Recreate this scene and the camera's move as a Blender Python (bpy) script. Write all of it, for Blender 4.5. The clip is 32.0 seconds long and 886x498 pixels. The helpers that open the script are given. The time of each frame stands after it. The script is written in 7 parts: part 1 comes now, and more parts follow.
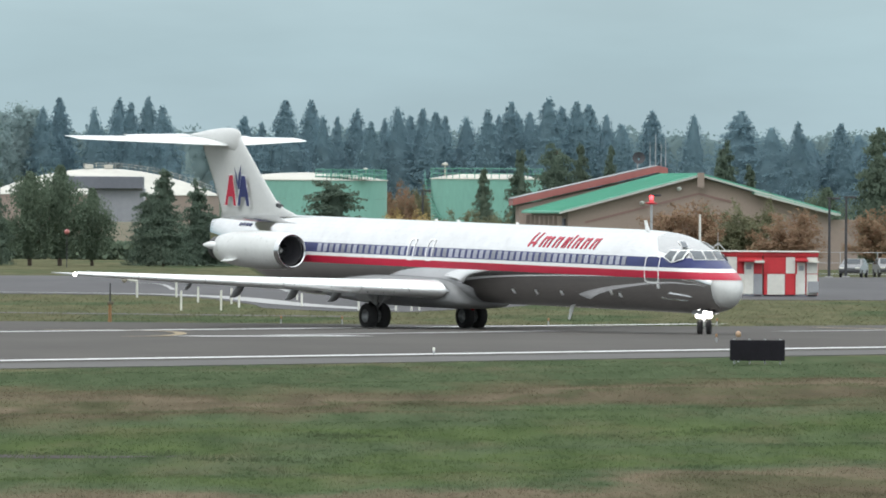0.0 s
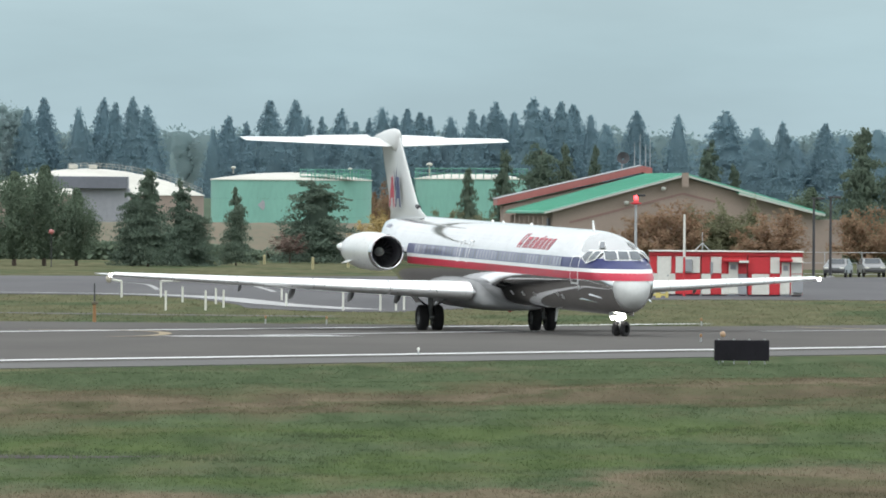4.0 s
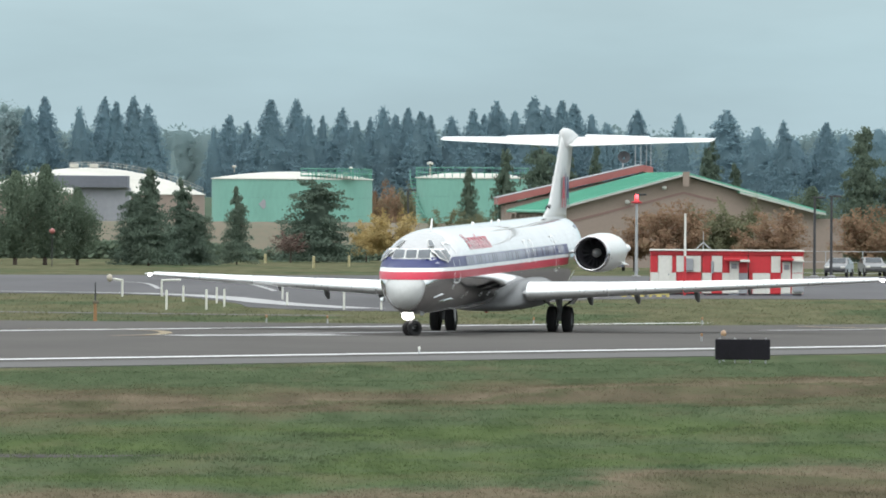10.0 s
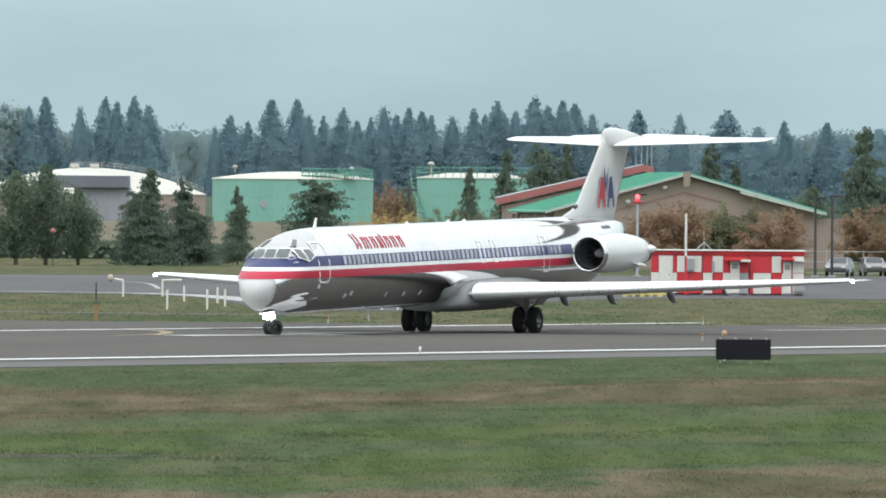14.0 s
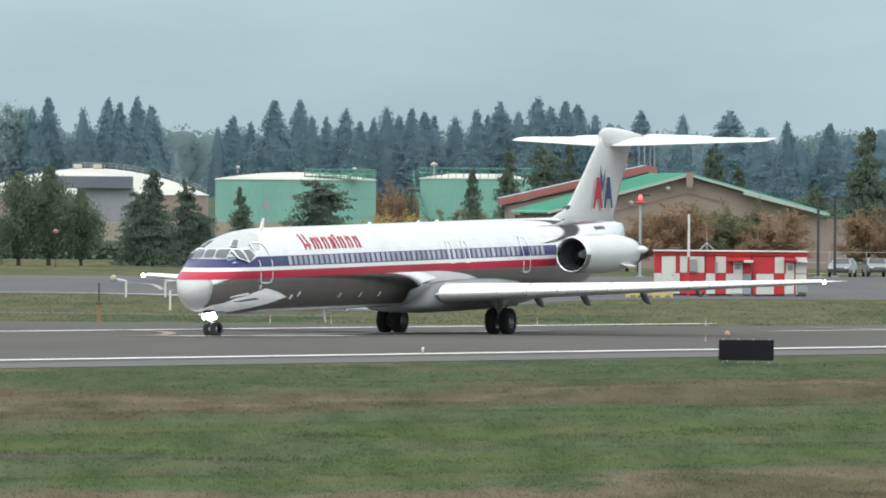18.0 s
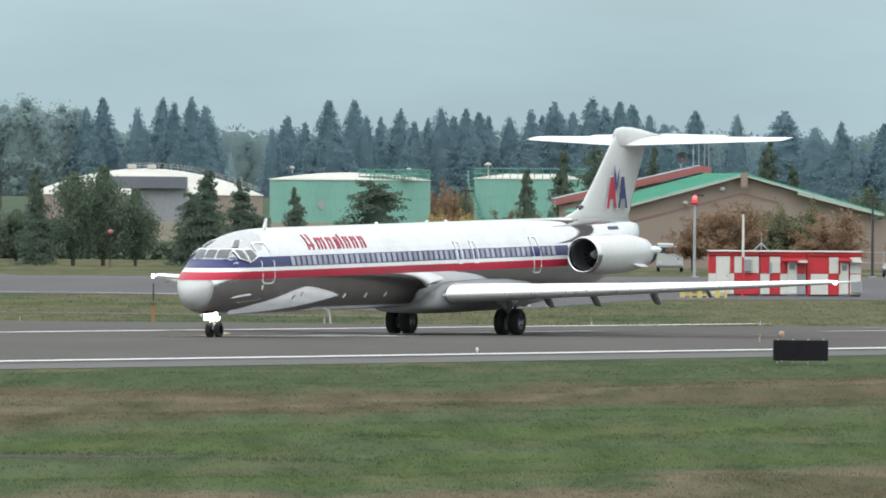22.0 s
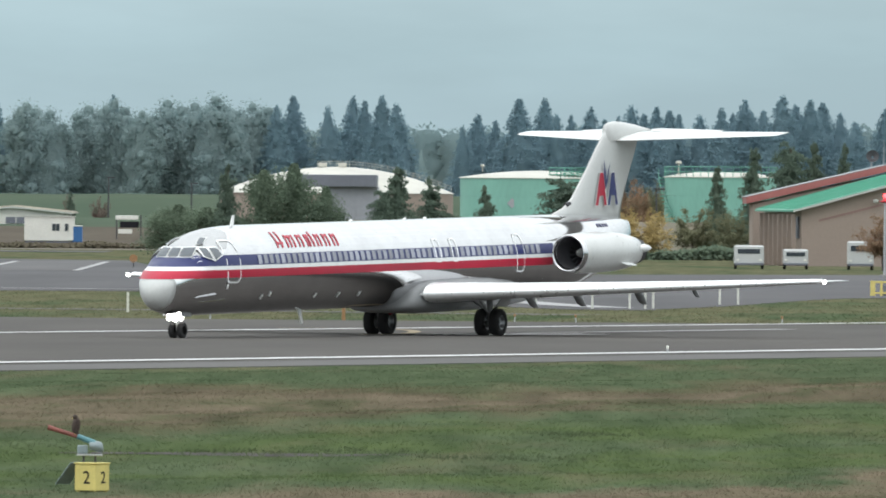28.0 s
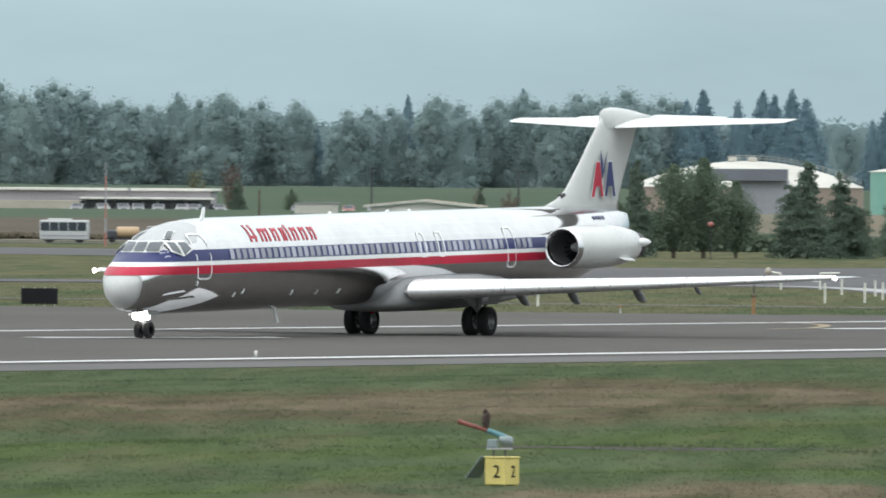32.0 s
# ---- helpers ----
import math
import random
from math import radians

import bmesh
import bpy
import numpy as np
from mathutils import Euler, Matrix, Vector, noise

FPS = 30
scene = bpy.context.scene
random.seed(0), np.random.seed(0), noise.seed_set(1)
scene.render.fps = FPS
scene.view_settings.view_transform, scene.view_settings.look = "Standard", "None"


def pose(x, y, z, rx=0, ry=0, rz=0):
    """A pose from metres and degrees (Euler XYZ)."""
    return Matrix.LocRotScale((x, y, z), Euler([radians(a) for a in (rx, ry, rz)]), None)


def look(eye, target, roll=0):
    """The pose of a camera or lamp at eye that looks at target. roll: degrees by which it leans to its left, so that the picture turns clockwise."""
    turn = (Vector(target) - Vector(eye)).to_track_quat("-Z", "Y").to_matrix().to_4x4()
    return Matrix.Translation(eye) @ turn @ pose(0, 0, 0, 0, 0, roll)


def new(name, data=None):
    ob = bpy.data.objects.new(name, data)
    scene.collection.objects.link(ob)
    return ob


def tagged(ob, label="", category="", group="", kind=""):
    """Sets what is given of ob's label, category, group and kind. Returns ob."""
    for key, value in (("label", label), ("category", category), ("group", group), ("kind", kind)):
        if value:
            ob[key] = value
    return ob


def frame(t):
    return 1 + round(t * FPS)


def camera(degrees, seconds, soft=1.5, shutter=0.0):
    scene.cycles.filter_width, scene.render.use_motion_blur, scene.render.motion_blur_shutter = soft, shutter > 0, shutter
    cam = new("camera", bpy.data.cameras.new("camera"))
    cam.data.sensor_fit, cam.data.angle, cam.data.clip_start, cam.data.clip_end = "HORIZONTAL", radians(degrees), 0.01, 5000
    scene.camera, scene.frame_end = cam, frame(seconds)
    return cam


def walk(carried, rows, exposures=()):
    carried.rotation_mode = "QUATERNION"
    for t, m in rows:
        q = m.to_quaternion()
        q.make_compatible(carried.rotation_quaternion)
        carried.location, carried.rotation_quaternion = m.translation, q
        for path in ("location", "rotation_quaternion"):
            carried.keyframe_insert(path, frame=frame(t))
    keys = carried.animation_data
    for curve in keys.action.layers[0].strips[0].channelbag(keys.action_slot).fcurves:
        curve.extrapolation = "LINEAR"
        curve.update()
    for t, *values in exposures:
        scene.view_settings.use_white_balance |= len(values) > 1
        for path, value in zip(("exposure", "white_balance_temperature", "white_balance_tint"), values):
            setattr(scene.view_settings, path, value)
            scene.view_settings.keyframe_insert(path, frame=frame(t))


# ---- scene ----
EYE_Z, ROLL = 5.486, 0.4232
FIELD = 3.9046
# seconds, pan and tilt of the tripod head in degrees
PAN = [
    (0, -0.0603, -0.1963), (0.5, -0.0422, -0.1962), (1, -0.0222, -0.1960), (1.5, -0.0070, -0.1958), (2, 0.0035, -0.1958),
    (2.5, 0.0103, -0.1958), (3, 0.0112, -0.1958), (3.5, 0.0082, -0.1957), (5.5, 0.0082, -0.1963), (6, 0.0054, -0.1987),
    (6.5, 0.0045, -0.1995), (7, 0.0045, -0.1995), (7.5, 0.0045, -0.1996), (8, 0.0045, -0.1997), (8.5, 0.0045, -0.1997),
    (9, 0.0045, -0.1997), (9.5, 0.0045, -0.1997), (10, 0.0045, -0.1997), (10.5, 0.0045, -0.1997), (11, 0.0044, -0.1997),
    (11.5, 0.0039, -0.1997), (12, 0.0033, -0.1997), (12.5, 0.0028, -0.1997), (13, 0.0022, -0.1997), (13.5, 0.0017, -0.1997),
    (14, 0.0012, -0.1997), (14.5, 0.0006, -0.1998), (16.5, -0.0015, -0.1997), (17, -0.0020, -0.1998), (17.5, -0.0044, -0.1989),
    (18, -0.0115, -0.1970), (18.5, -0.0222, -0.1961), (19, -0.0374, -0.1961), (19.5, -0.0651, -0.1963), (20, -0.1061, -0.1966),
    (20.5, -0.1500, -0.1969), (21, -0.1872, -0.1972), (21.5, -0.2177, -0.1974), (22, -0.2511, -0.1978), (22.5, -0.2930, -0.1982),
    (23, -0.3379, -0.1985), (23.5, -0.3780, -0.1988), (24, -0.4132, -0.1998), (24.5, -0.4522, -0.2018), (25, -0.5001, -0.2026),
    (25.5, -0.5531, -0.2016), (27.5, -0.9340, -0.2094), (28, -1.0904, -0.2115), (28.5, -1.2539, -0.2146), (29, -1.4248, -0.2180),
    (29.5, -1.5987, -0.2224), (30, -1.8063, -0.2273), (30.5, -2.0435, -0.2319), (31, -2.2853, -0.2362), (31.5, -2.5582, -0.2419),
    (32, -2.8976, -0.2505),
]
cam = camera(FIELD, 32.0, soft=1.8, shutter=0.4)
EYE = Vector((0, 0, EYE_Z))


def aim(pan, tilt):
    p, t = radians(pan), radians(tilt)
    way = Vector((math.sin(p) * math.cos(t), math.cos(p) * math.cos(t), math.sin(t)))
    return look(EYE, EYE + way * 1000, ROLL)


walk(cam, [(t, aim(p, e)) for t, p, e in PAN], [(0, -0.03), (3.5, 0.0), (6, 0.07), (13, 0.07), (17, 0.02), (25, 0.0), (31, -0.04), (32, -0.04)])

# ---- overcast daylight ----
world = bpy.data.worlds.new("overcast_sky")
scene.world = world
world.use_nodes = True
wn, wl = world.node_tree.nodes, world.node_tree.links
wn.clear()
SUN_EL, SUN_AZ = 48, 200
sky = wn.new("ShaderNodeTexSky")
sky.sky_type, sky.sun_disc = "NISHITA", False
sky.sun_elevation, sky.sun_rotation = radians(SUN_EL), radians(SUN_AZ)
sky.dust_density, sky.air_density = 3.0, 1.2
skydim = wn.new("ShaderNodeVectorMath")
skydim.operation = "SCALE"
skydim.inputs["Scale"].default_value = 0.1
wl.new(sky.outputs[0], skydim.inputs[0])
co = wn.new("ShaderNodeTexCoord")
split = wn.new("ShaderNodeSeparateXYZ")
wl.new(co.outputs["Generated"], split.inputs[0])
# a cloud deck that grows brighter towards the zenith
deck = wn.new("ShaderNodeValToRGB")
deck.color_ramp.elements[0].position, deck.color_ramp.elements[0].color = 0.0, (0.435, 0.575, 0.635, 1)
deck.color_ramp.elements[1].position, deck.color_ramp.elements[1].color = 1.0, (2.02, 2.11, 2.15, 1)
e = deck.color_ramp.elements.new(0.012)
e.color = (0.465, 0.625, 0.68, 1)
e = deck.color_ramp.elements.new(0.023)
e.color = (0.55, 0.71, 0.76, 1)
e = deck.color_ramp.elements.new(0.08)
e.color = (0.86, 0.98, 1.02, 1)
e = deck.color_ramp.elements.new(0.25)
e.color = (1.28, 1.38, 1.41, 1)
wl.new(split.outputs["Z"], deck.inputs[0])
stretch = wn.new("ShaderNodeMapping")
stretch.inputs["Scale"].default_value = (14, 14, 60)
wl.new(co.outputs["Generated"], stretch.inputs[0])
puff = wn.new("ShaderNodeTexNoise")
puff.inputs["Scale"].default_value, puff.inputs["Detail"].default_value, puff.inputs["Roughness"].default_value = 1.6, 5, 0.55
wl.new(stretch.outputs[0], puff.inputs[0])
puffr = wn.new("ShaderNodeMapRange")
puffr.inputs["From Min"].default_value, puffr.inputs["From Max"].default_value = 0.3, 0.75
puffr.inputs["To Min"].default_value, puffr.inputs["To Max"].default_value = 0.92, 1.12
wl.new(puff.outputs[0], puffr.inputs[0])
clouds = wn.new("ShaderNodeVectorMath")
clouds.operation = "SCALE"
wl.new(deck.outputs[0], clouds.inputs[0])
wl.new(puffr.outputs[0], clouds.inputs["Scale"])
both = wn.new("ShaderNodeMix")
both.data_type = "RGBA"
both.inputs[0].default_value = 0.94
wl.new(skydim.outputs[0], both.inputs[6])
wl.new(clouds.outputs[0], both.inputs[7])
back = wn.new("ShaderNodeBackground")
back.inputs["Strength"].default_value = 1.0
wl.new(both.outputs[2], back.inputs[0])
wl.new(back.outputs[0], wn.new("ShaderNodeOutputWorld").inputs[0])

sun = new("sun", bpy.data.lights.new("sun", "SUN"))
sun.data.energy, sun.data.angle, sun.data.color = 0.5, radians(25), (1.0, 0.97, 0.93)
az, el = radians(SUN_AZ), radians(SUN_EL)
sun.matrix_world = look(Vector((math.sin(az) * math.cos(el), math.cos(az) * math.cos(el), math.sin(el))) * 100, (0, 0, 0))

# ---- materials ----


def mat(name, color, rough=0.6, metal=0.0, var=0.15, scale=1.0, bump=0.0, grain=12.0, spec=0.5, stretch_by=(1, 1, 1), other=None, coat=0.0, rand=0.0):
    """A painted, metal or earthen surface with two scales of variation; other: a second colour in patches."""
    m = bpy.data.materials.new(name)
    m.use_nodes = True
    n, l = m.node_tree.nodes, m.node_tree.links
    b = n["Principled BSDF"]
    b.inputs["Roughness"].default_value, b.inputs["Metallic"].default_value = rough, metal
    b.inputs["Specular IOR Level"].default_value, b.inputs["Coat Weight"].default_value = spec, coat
    tc = n.new("ShaderNodeTexCoord")
    mp = n.new("ShaderNodeMapping")
    mp.inputs["Scale"].default_value = stretch_by
    l.new(tc.outputs["Object"], mp.inputs[0])
    big = n.new("ShaderNodeTexNoise")
    big.inputs["Scale"].default_value, big.inputs["Detail"].default_value = scale, 6
    l.new(mp.outputs[0], big.inputs[0])
    fine = n.new("ShaderNodeTexNoise")
    fine.inputs["Scale"].default_value, fine.inputs["Detail"].default_value = scale * grain, 4
    l.new(mp.outputs[0], fine.inputs[0])
    mixed = n.new("ShaderNodeMath")
    mixed.operation = "MULTIPLY_ADD"
    mixed.inputs[1].default_value = 0.6
    l.new(big.outputs[0], mixed.inputs[0])
    half = n.new("ShaderNodeMath")
    half.operation = "MULTIPLY"
    half.inputs[1].default_value = 0.4
    l.new(fine.outputs[0], half.inputs[0])
    l.new(half.outputs[0], mixed.inputs[2])
    ramp = n.new("ShaderNodeValToRGB")
    two = other or tuple(c * (1 + var) for c in color)
    one = color if other else tuple(c * (1 - var) for c in color)
    ramp.color_ramp.elements[0].position, ramp.color_ramp.elements[0].color = 0.36, (*one, 1)
    ramp.color_ramp.elements[1].position, ramp.color_ramp.elements[1].color = 0.64, (*two, 1)
    l.new(mixed.outputs[0], ramp.inputs[0])
    last = ramp.outputs[0]
    if rand:
        info = n.new("ShaderNodeObjectInfo")
        mr = n.new("ShaderNodeMapRange")
        mr.inputs["To Min"].default_value, mr.inputs["To Max"].default_value = 1 - rand, 1 + rand
        l.new(info.outputs["Random"], mr.inputs[0])
        sc = n.new("ShaderNodeVectorMath")
        sc.operation = "SCALE"
        l.new(last, sc.inputs[0])
        l.new(mr.outputs[0], sc.inputs["Scale"])
        last = sc.outputs[0]
    l.new(last, b.inputs["Base Color"])
    rr = n.new("ShaderNodeMapRange")
    rr.inputs["To Min"].default_value, rr.inputs["To Max"].default_value = max(0.02, rough - min(0.08, rough * 0.4)), min(1, rough + min(0.08, rough * 0.4))
    l.new(fine.outputs[0], rr.inputs[0])
    l.new(rr.outputs[0], b.inputs["Roughness"])
    if bump:
        bp = n.new("ShaderNodeBump")
        bp.inputs["Strength"].default_value, bp.inputs["Distance"].default_value = bump, 0.03
        l.new(mixed.outputs[0], bp.inputs["Height"])
        l.new(bp.outputs[0], b.inputs["Normal"])
    return m


def glow(name, color, strength):
    m = bpy.data.materials.new(name)
    m.use_nodes = True
    b = m.node_tree.nodes["Principled BSDF"]
    b.inputs["Base Color"].default_value = (*color, 1)
    b.inputs["Emission Color"].default_value = (*color, 1)
    b.inputs["Emission Strength"].default_value = strength
    return m


def leafy(name, one, two, three, rough=0.75, translucent=0.25, spread=0.45):
    """Foliage: each leaf or clump takes its own tone."""
    m = bpy.data.materials.new(name)
    m.use_nodes = True
    n, l = m.node_tree.nodes, m.node_tree.links
    b = n["Principled BSDF"]
    b.inputs["Roughness"].default_value, b.inputs["Specular IOR Level"].default_value = rough, 0.0 if rough > 0.9 else 0.15
    g = n.new("ShaderNodeNewGeometry")
    r = n.new("ShaderNodeValToRGB")
    r.color_ramp.elements[0].color, r.color_ramp.elements[1].color = (*one, 1), (*three, 1)
    r.color_ramp.elements.new(0.5).color = (*two, 1)
    info = n.new("ShaderNodeObjectInfo")
    tc = n.new("ShaderNodeTexCoord")
    ns = n.new("ShaderNodeTexNoise")
    ns.inputs["Scale"].default_value, ns.inputs["Detail"].default_value = 0.5, 3
    l.new(tc.outputs["Object"], ns.inputs[0])
    add = n.new("ShaderNodeMath")
    add.operation = "MULTIPLY_ADD"
    add.inputs[1].default_value = spread
    l.new(g.outputs["Random Per Island"], add.inputs[0])
    ob = n.new("ShaderNodeMath")
    ob.operation = "MULTIPLY_ADD"
    ob.inputs[1].default_value, ob.inputs[2].default_value = 0.35, -0.25
    l.new(info.outputs["Random"], ob.inputs[0])
    add2 = n.new("ShaderNodeMath")
    add2.operation = "MULTIPLY_ADD"
    add2.inputs[1].default_value = 0.8
    l.new(ns.outputs[0], add2.inputs[0])
    l.new(ob.outputs[0], add2.inputs[2])
    l.new(add2.outputs[0], add.inputs[2])
    l.new(add.outputs[0], r.inputs[0])
    l.new(r.outputs[0], b.inputs["Base Color"])
    tr = n.new("ShaderNodeBsdfTranslucent")
    l.new(r.outputs[0], tr.inputs[0])
    mx = n.new("ShaderNodeMixShader")
    mx.inputs[0].default_value = translucent
    l.new(b.outputs[0], mx.inputs[1])
    l.new(tr.outputs[0], mx.inputs[2])
    l.new(mx.outputs[0], n["Material Output"].inputs[0])
    return m


M_METAL = mat("polished_aluminium", (0.63, 0.63, 0.64), 0.06, 1.0, 0.06, 0.6, 0.0, 3)
M_GREYPAINT = mat("grey_aircraft_paint", (0.50, 0.51, 0.51), 0.32, 0.0, 0.06, 0.7, 0, 8, coat=0.3)
M_WHITEPAINT = mat("white_aircraft_paint", (0.80, 0.81, 0.80), 0.3, 0.0, 0.04, 0.7, 0, 8, coat=0.3)
M_RADOME = mat("radome_paint", (0.53, 0.54, 0.53), 0.42, 0.0, 0.05, 1.2, 0, 8)
M_RED = mat("red_stripe_paint", (0.44, 0.016, 0.045), 0.35, 0.0, 0.08, 0.8, 0, 8, spec=0.3)
M_BLUE = mat("blue_stripe_paint", (0.022, 0.03, 0.125), 0.35, 0.0, 0.12, 0.8, 0, 8, spec=0.3)
M_NAVY = mat("navy_emblem_paint", (0.02, 0.03, 0.12), 0.35, 0.0, 0.1, 0.8, 0, 8)
M_PANE = mat("cabin_window_acrylic", (0.30, 0.31, 0.37), 0.12, 0.0, 0.15, 2.0, 0, 4, rand=0.3)
M_COCKPIT = mat("cockpit_glass", (0.085, 0.10, 0.115), 0.05, 0.0, 0.2, 1.0, 0, 4, spec=0.8)
M_TYRE = mat("tyre_rubber", (0.022, 0.021, 0.022), 0.85, 0.0, 0.25, 3.0, 0.1, 10)
M_RIM = mat("wheel_rim_metal", (0.32, 0.33, 0.34), 0.4, 0.8, 0.15, 3.0, 0, 10)
M_STRUT = mat("gear_strut_paint", (0.42, 0.43, 0.43), 0.45, 0.2, 0.15, 3.0, 0, 10)
M_DARK = mat("dark_metal", (0.05, 0.05, 0.055), 0.5, 0.6, 0.3, 2.0, 0, 8)
M_INTAKE = mat("intake_lining", (0.10, 0.10, 0.11), 0.5, 0.5, 0.2, 2.0, 0, 8)
M_LINE = mat("panel_line", (0.84, 0.85, 0.85), 0.4, 0.0, 0.1, 2.0, 0, 8)
M_LAMP = glow("landing_lamp", (1.0, 0.97, 0.92), 9)
M_REDLENS = mat("red_lens", (0.4, 0.01, 0.02), 0.15, 0.0, 0.1, 3.0)
M_ASPHALT = mat("runway_asphalt", (0.060, 0.055, 0.051), 0.9, 0.0, 0.2, 0.12, 0.05, 40, spec=0.2, stretch_by=(1, 0.25, 1), other=(0.086, 0.079, 0.073))
M_TAXI = mat("taxiway_asphalt", (0.042, 0.040, 0.044), 0.75, 0.0, 0.2, 0.10, 0.05, 14, spec=0.25, stretch_by=(1, 0.12, 1), other=(0.080, 0.077, 0.082))
M_SHOULDER = mat("shoulder_gravel", (0.066, 0.063, 0.06), 0.9, 0.0, 0.2, 0.1, 0.05, 40, other=(0.09, 0.087, 0.083))
M_WLINE = mat("white_marking_paint", (0.62, 0.62, 0.62), 0.7, 0.0, 0.15, 0.8, 0, 12, stretch_by=(1, 0.3, 1))
M_WORNLINE = mat("worn_marking_paint", (0.24, 0.24, 0.24), 0.75, 0.0, 0.2, 0.5, 0, 12, other=(0.42, 0.42, 0.42))
M_YLINE = mat("yellow_marking_paint", (0.26, 0.20, 0.11), 0.7, 0.0, 0.2, 0.8, 0, 12)
M_PALE = mat("pale_asphalt", (0.085, 0.083, 0.085), 0.85, 0.0, 0.15, 0.2, 0.05, 20, spec=0.2, other=(0.125, 0.122, 0.124))
M_CONCRETE = mat("concrete", (0.30, 0.30, 0.30), 0.85, 0.0, 0.15, 0.2, 0.05, 20)


# ---- mesh helpers ----


def mesh_from(verts, faces, smooth=True):
    me = bpy.data.meshes.new("mesh")
    me.from_pydata([tuple(v) for v in verts], [], [tuple(f) for f in faces])
    if smooth:
        me.polygons.foreach_set("use_smooth", [True] * len(me.polygons))
    me.update()
    return me


def fix(me):
    bm = bmesh.new()
    bm.from_mesh(me)
    bmesh.ops.remove_doubles(bm, verts=bm.verts, dist=1e-4)
    bmesh.ops.recalc_face_normals(bm, faces=bm.faces)
    bm.to_mesh(me)
    bm.free()
    return me


def part(name, me, material, parent, label="", at=None):
    """One mesh object under a thing or under a part."""
    if isinstance(me, bmesh.types.BMesh):
        data = bpy.data.meshes.new(name)
        me.to_mesh(data)
        me.free()
        me = data
    ob = new(name, me)
    if material and not me.materials:
        me.materials.append(material)
    ob.parent = parent
    if at is not None:
        ob.matrix_basis = at
    if label:
        ob["label"] = label
    return ob


def thing(name, place, label, category, group="", kind=""):
    ob = new(name)
    ob.empty_display_size = 0.2
    ob.matrix_basis = place
    return tagged(ob, label, category, group, kind)


def box_bm(cx, cy, cz, sx, sy, sz, bevel=0.0, bm=None):
    own = bm is None
    bm = bm or bmesh.new()
    r = bmesh.ops.create_cube(bm, size=1, matrix=Matrix.Translation((cx, cy, cz)) @ Matrix.Diagonal((sx, sy, sz, 1)))
    if bevel:
        es = list({ed for v in r["verts"] for ed in v.link_edges})
        bmesh.ops.bevel(bm, geom=es, offset=bevel, segments=1, affect="EDGES")
    return bm


def tube_bm(p, q, r0, r1=None, n=10, bm=None):
    bm = bm or bmesh.new()
    p, q = Vector(p), Vector(q)
    d = q - p
    m = Matrix.Translation((p + q) / 2) @ d.to_track_quat("Z", "Y").to_matrix().to_4x4()
    bmesh.ops.create_cone(bm, cap_ends=True, segments=n, radius1=r0, radius2=r0 if r1 is None else r1, depth=d.length, matrix=m)
    return bm


def lathe(profile, n=32, axis="x"):
    """A body turned about the x or z axis from (along, radius) pairs."""
    verts, faces = [], []
    for a, r in profile:
        for k in range(n):
            w = 2 * math.pi * k / n
            c, s = r * math.cos(w), r * math.sin(w)
            verts.append((a, c, s) if axis == "x" else (c, s, a))
    for i in range(len(profile) - 1):
        for k in range(n):
            j = (k + 1) % n
            faces.append((i * n + k, i * n + j, (i + 1) * n + j, (i + 1) * n + k))
    return fix(mesh_from(verts, faces))


def loft(sections, closed=True, cap=True):
    n = len(sections[0])
    verts = [v for s in sections for v in s]
    faces = []
    for i in range(len(sections) - 1):
        for k in range(n if closed else n - 1):
            j = (k + 1) % n
            faces.append((i * n + k, i * n + j, (i + 1) * n + j, (i + 1) * n + k))
    if cap:
        faces.append(tuple(range(n)))
        faces.append(tuple(range((len(sections) - 1) * n, len(sections) * n)))
    return fix(mesh_from(verts, faces))


def sharp(me, angle=35):
    """Smooth shading with creases."""
    bm = bmesh.new()
    bm.from_mesh(me)
    for ed in bm.edges:
        if len(ed.link_faces) == 2 and ed.calc_face_angle(0) > radians(angle):
            ed.smooth = False
    bm.to_mesh(me)
    bm.free()
    return me
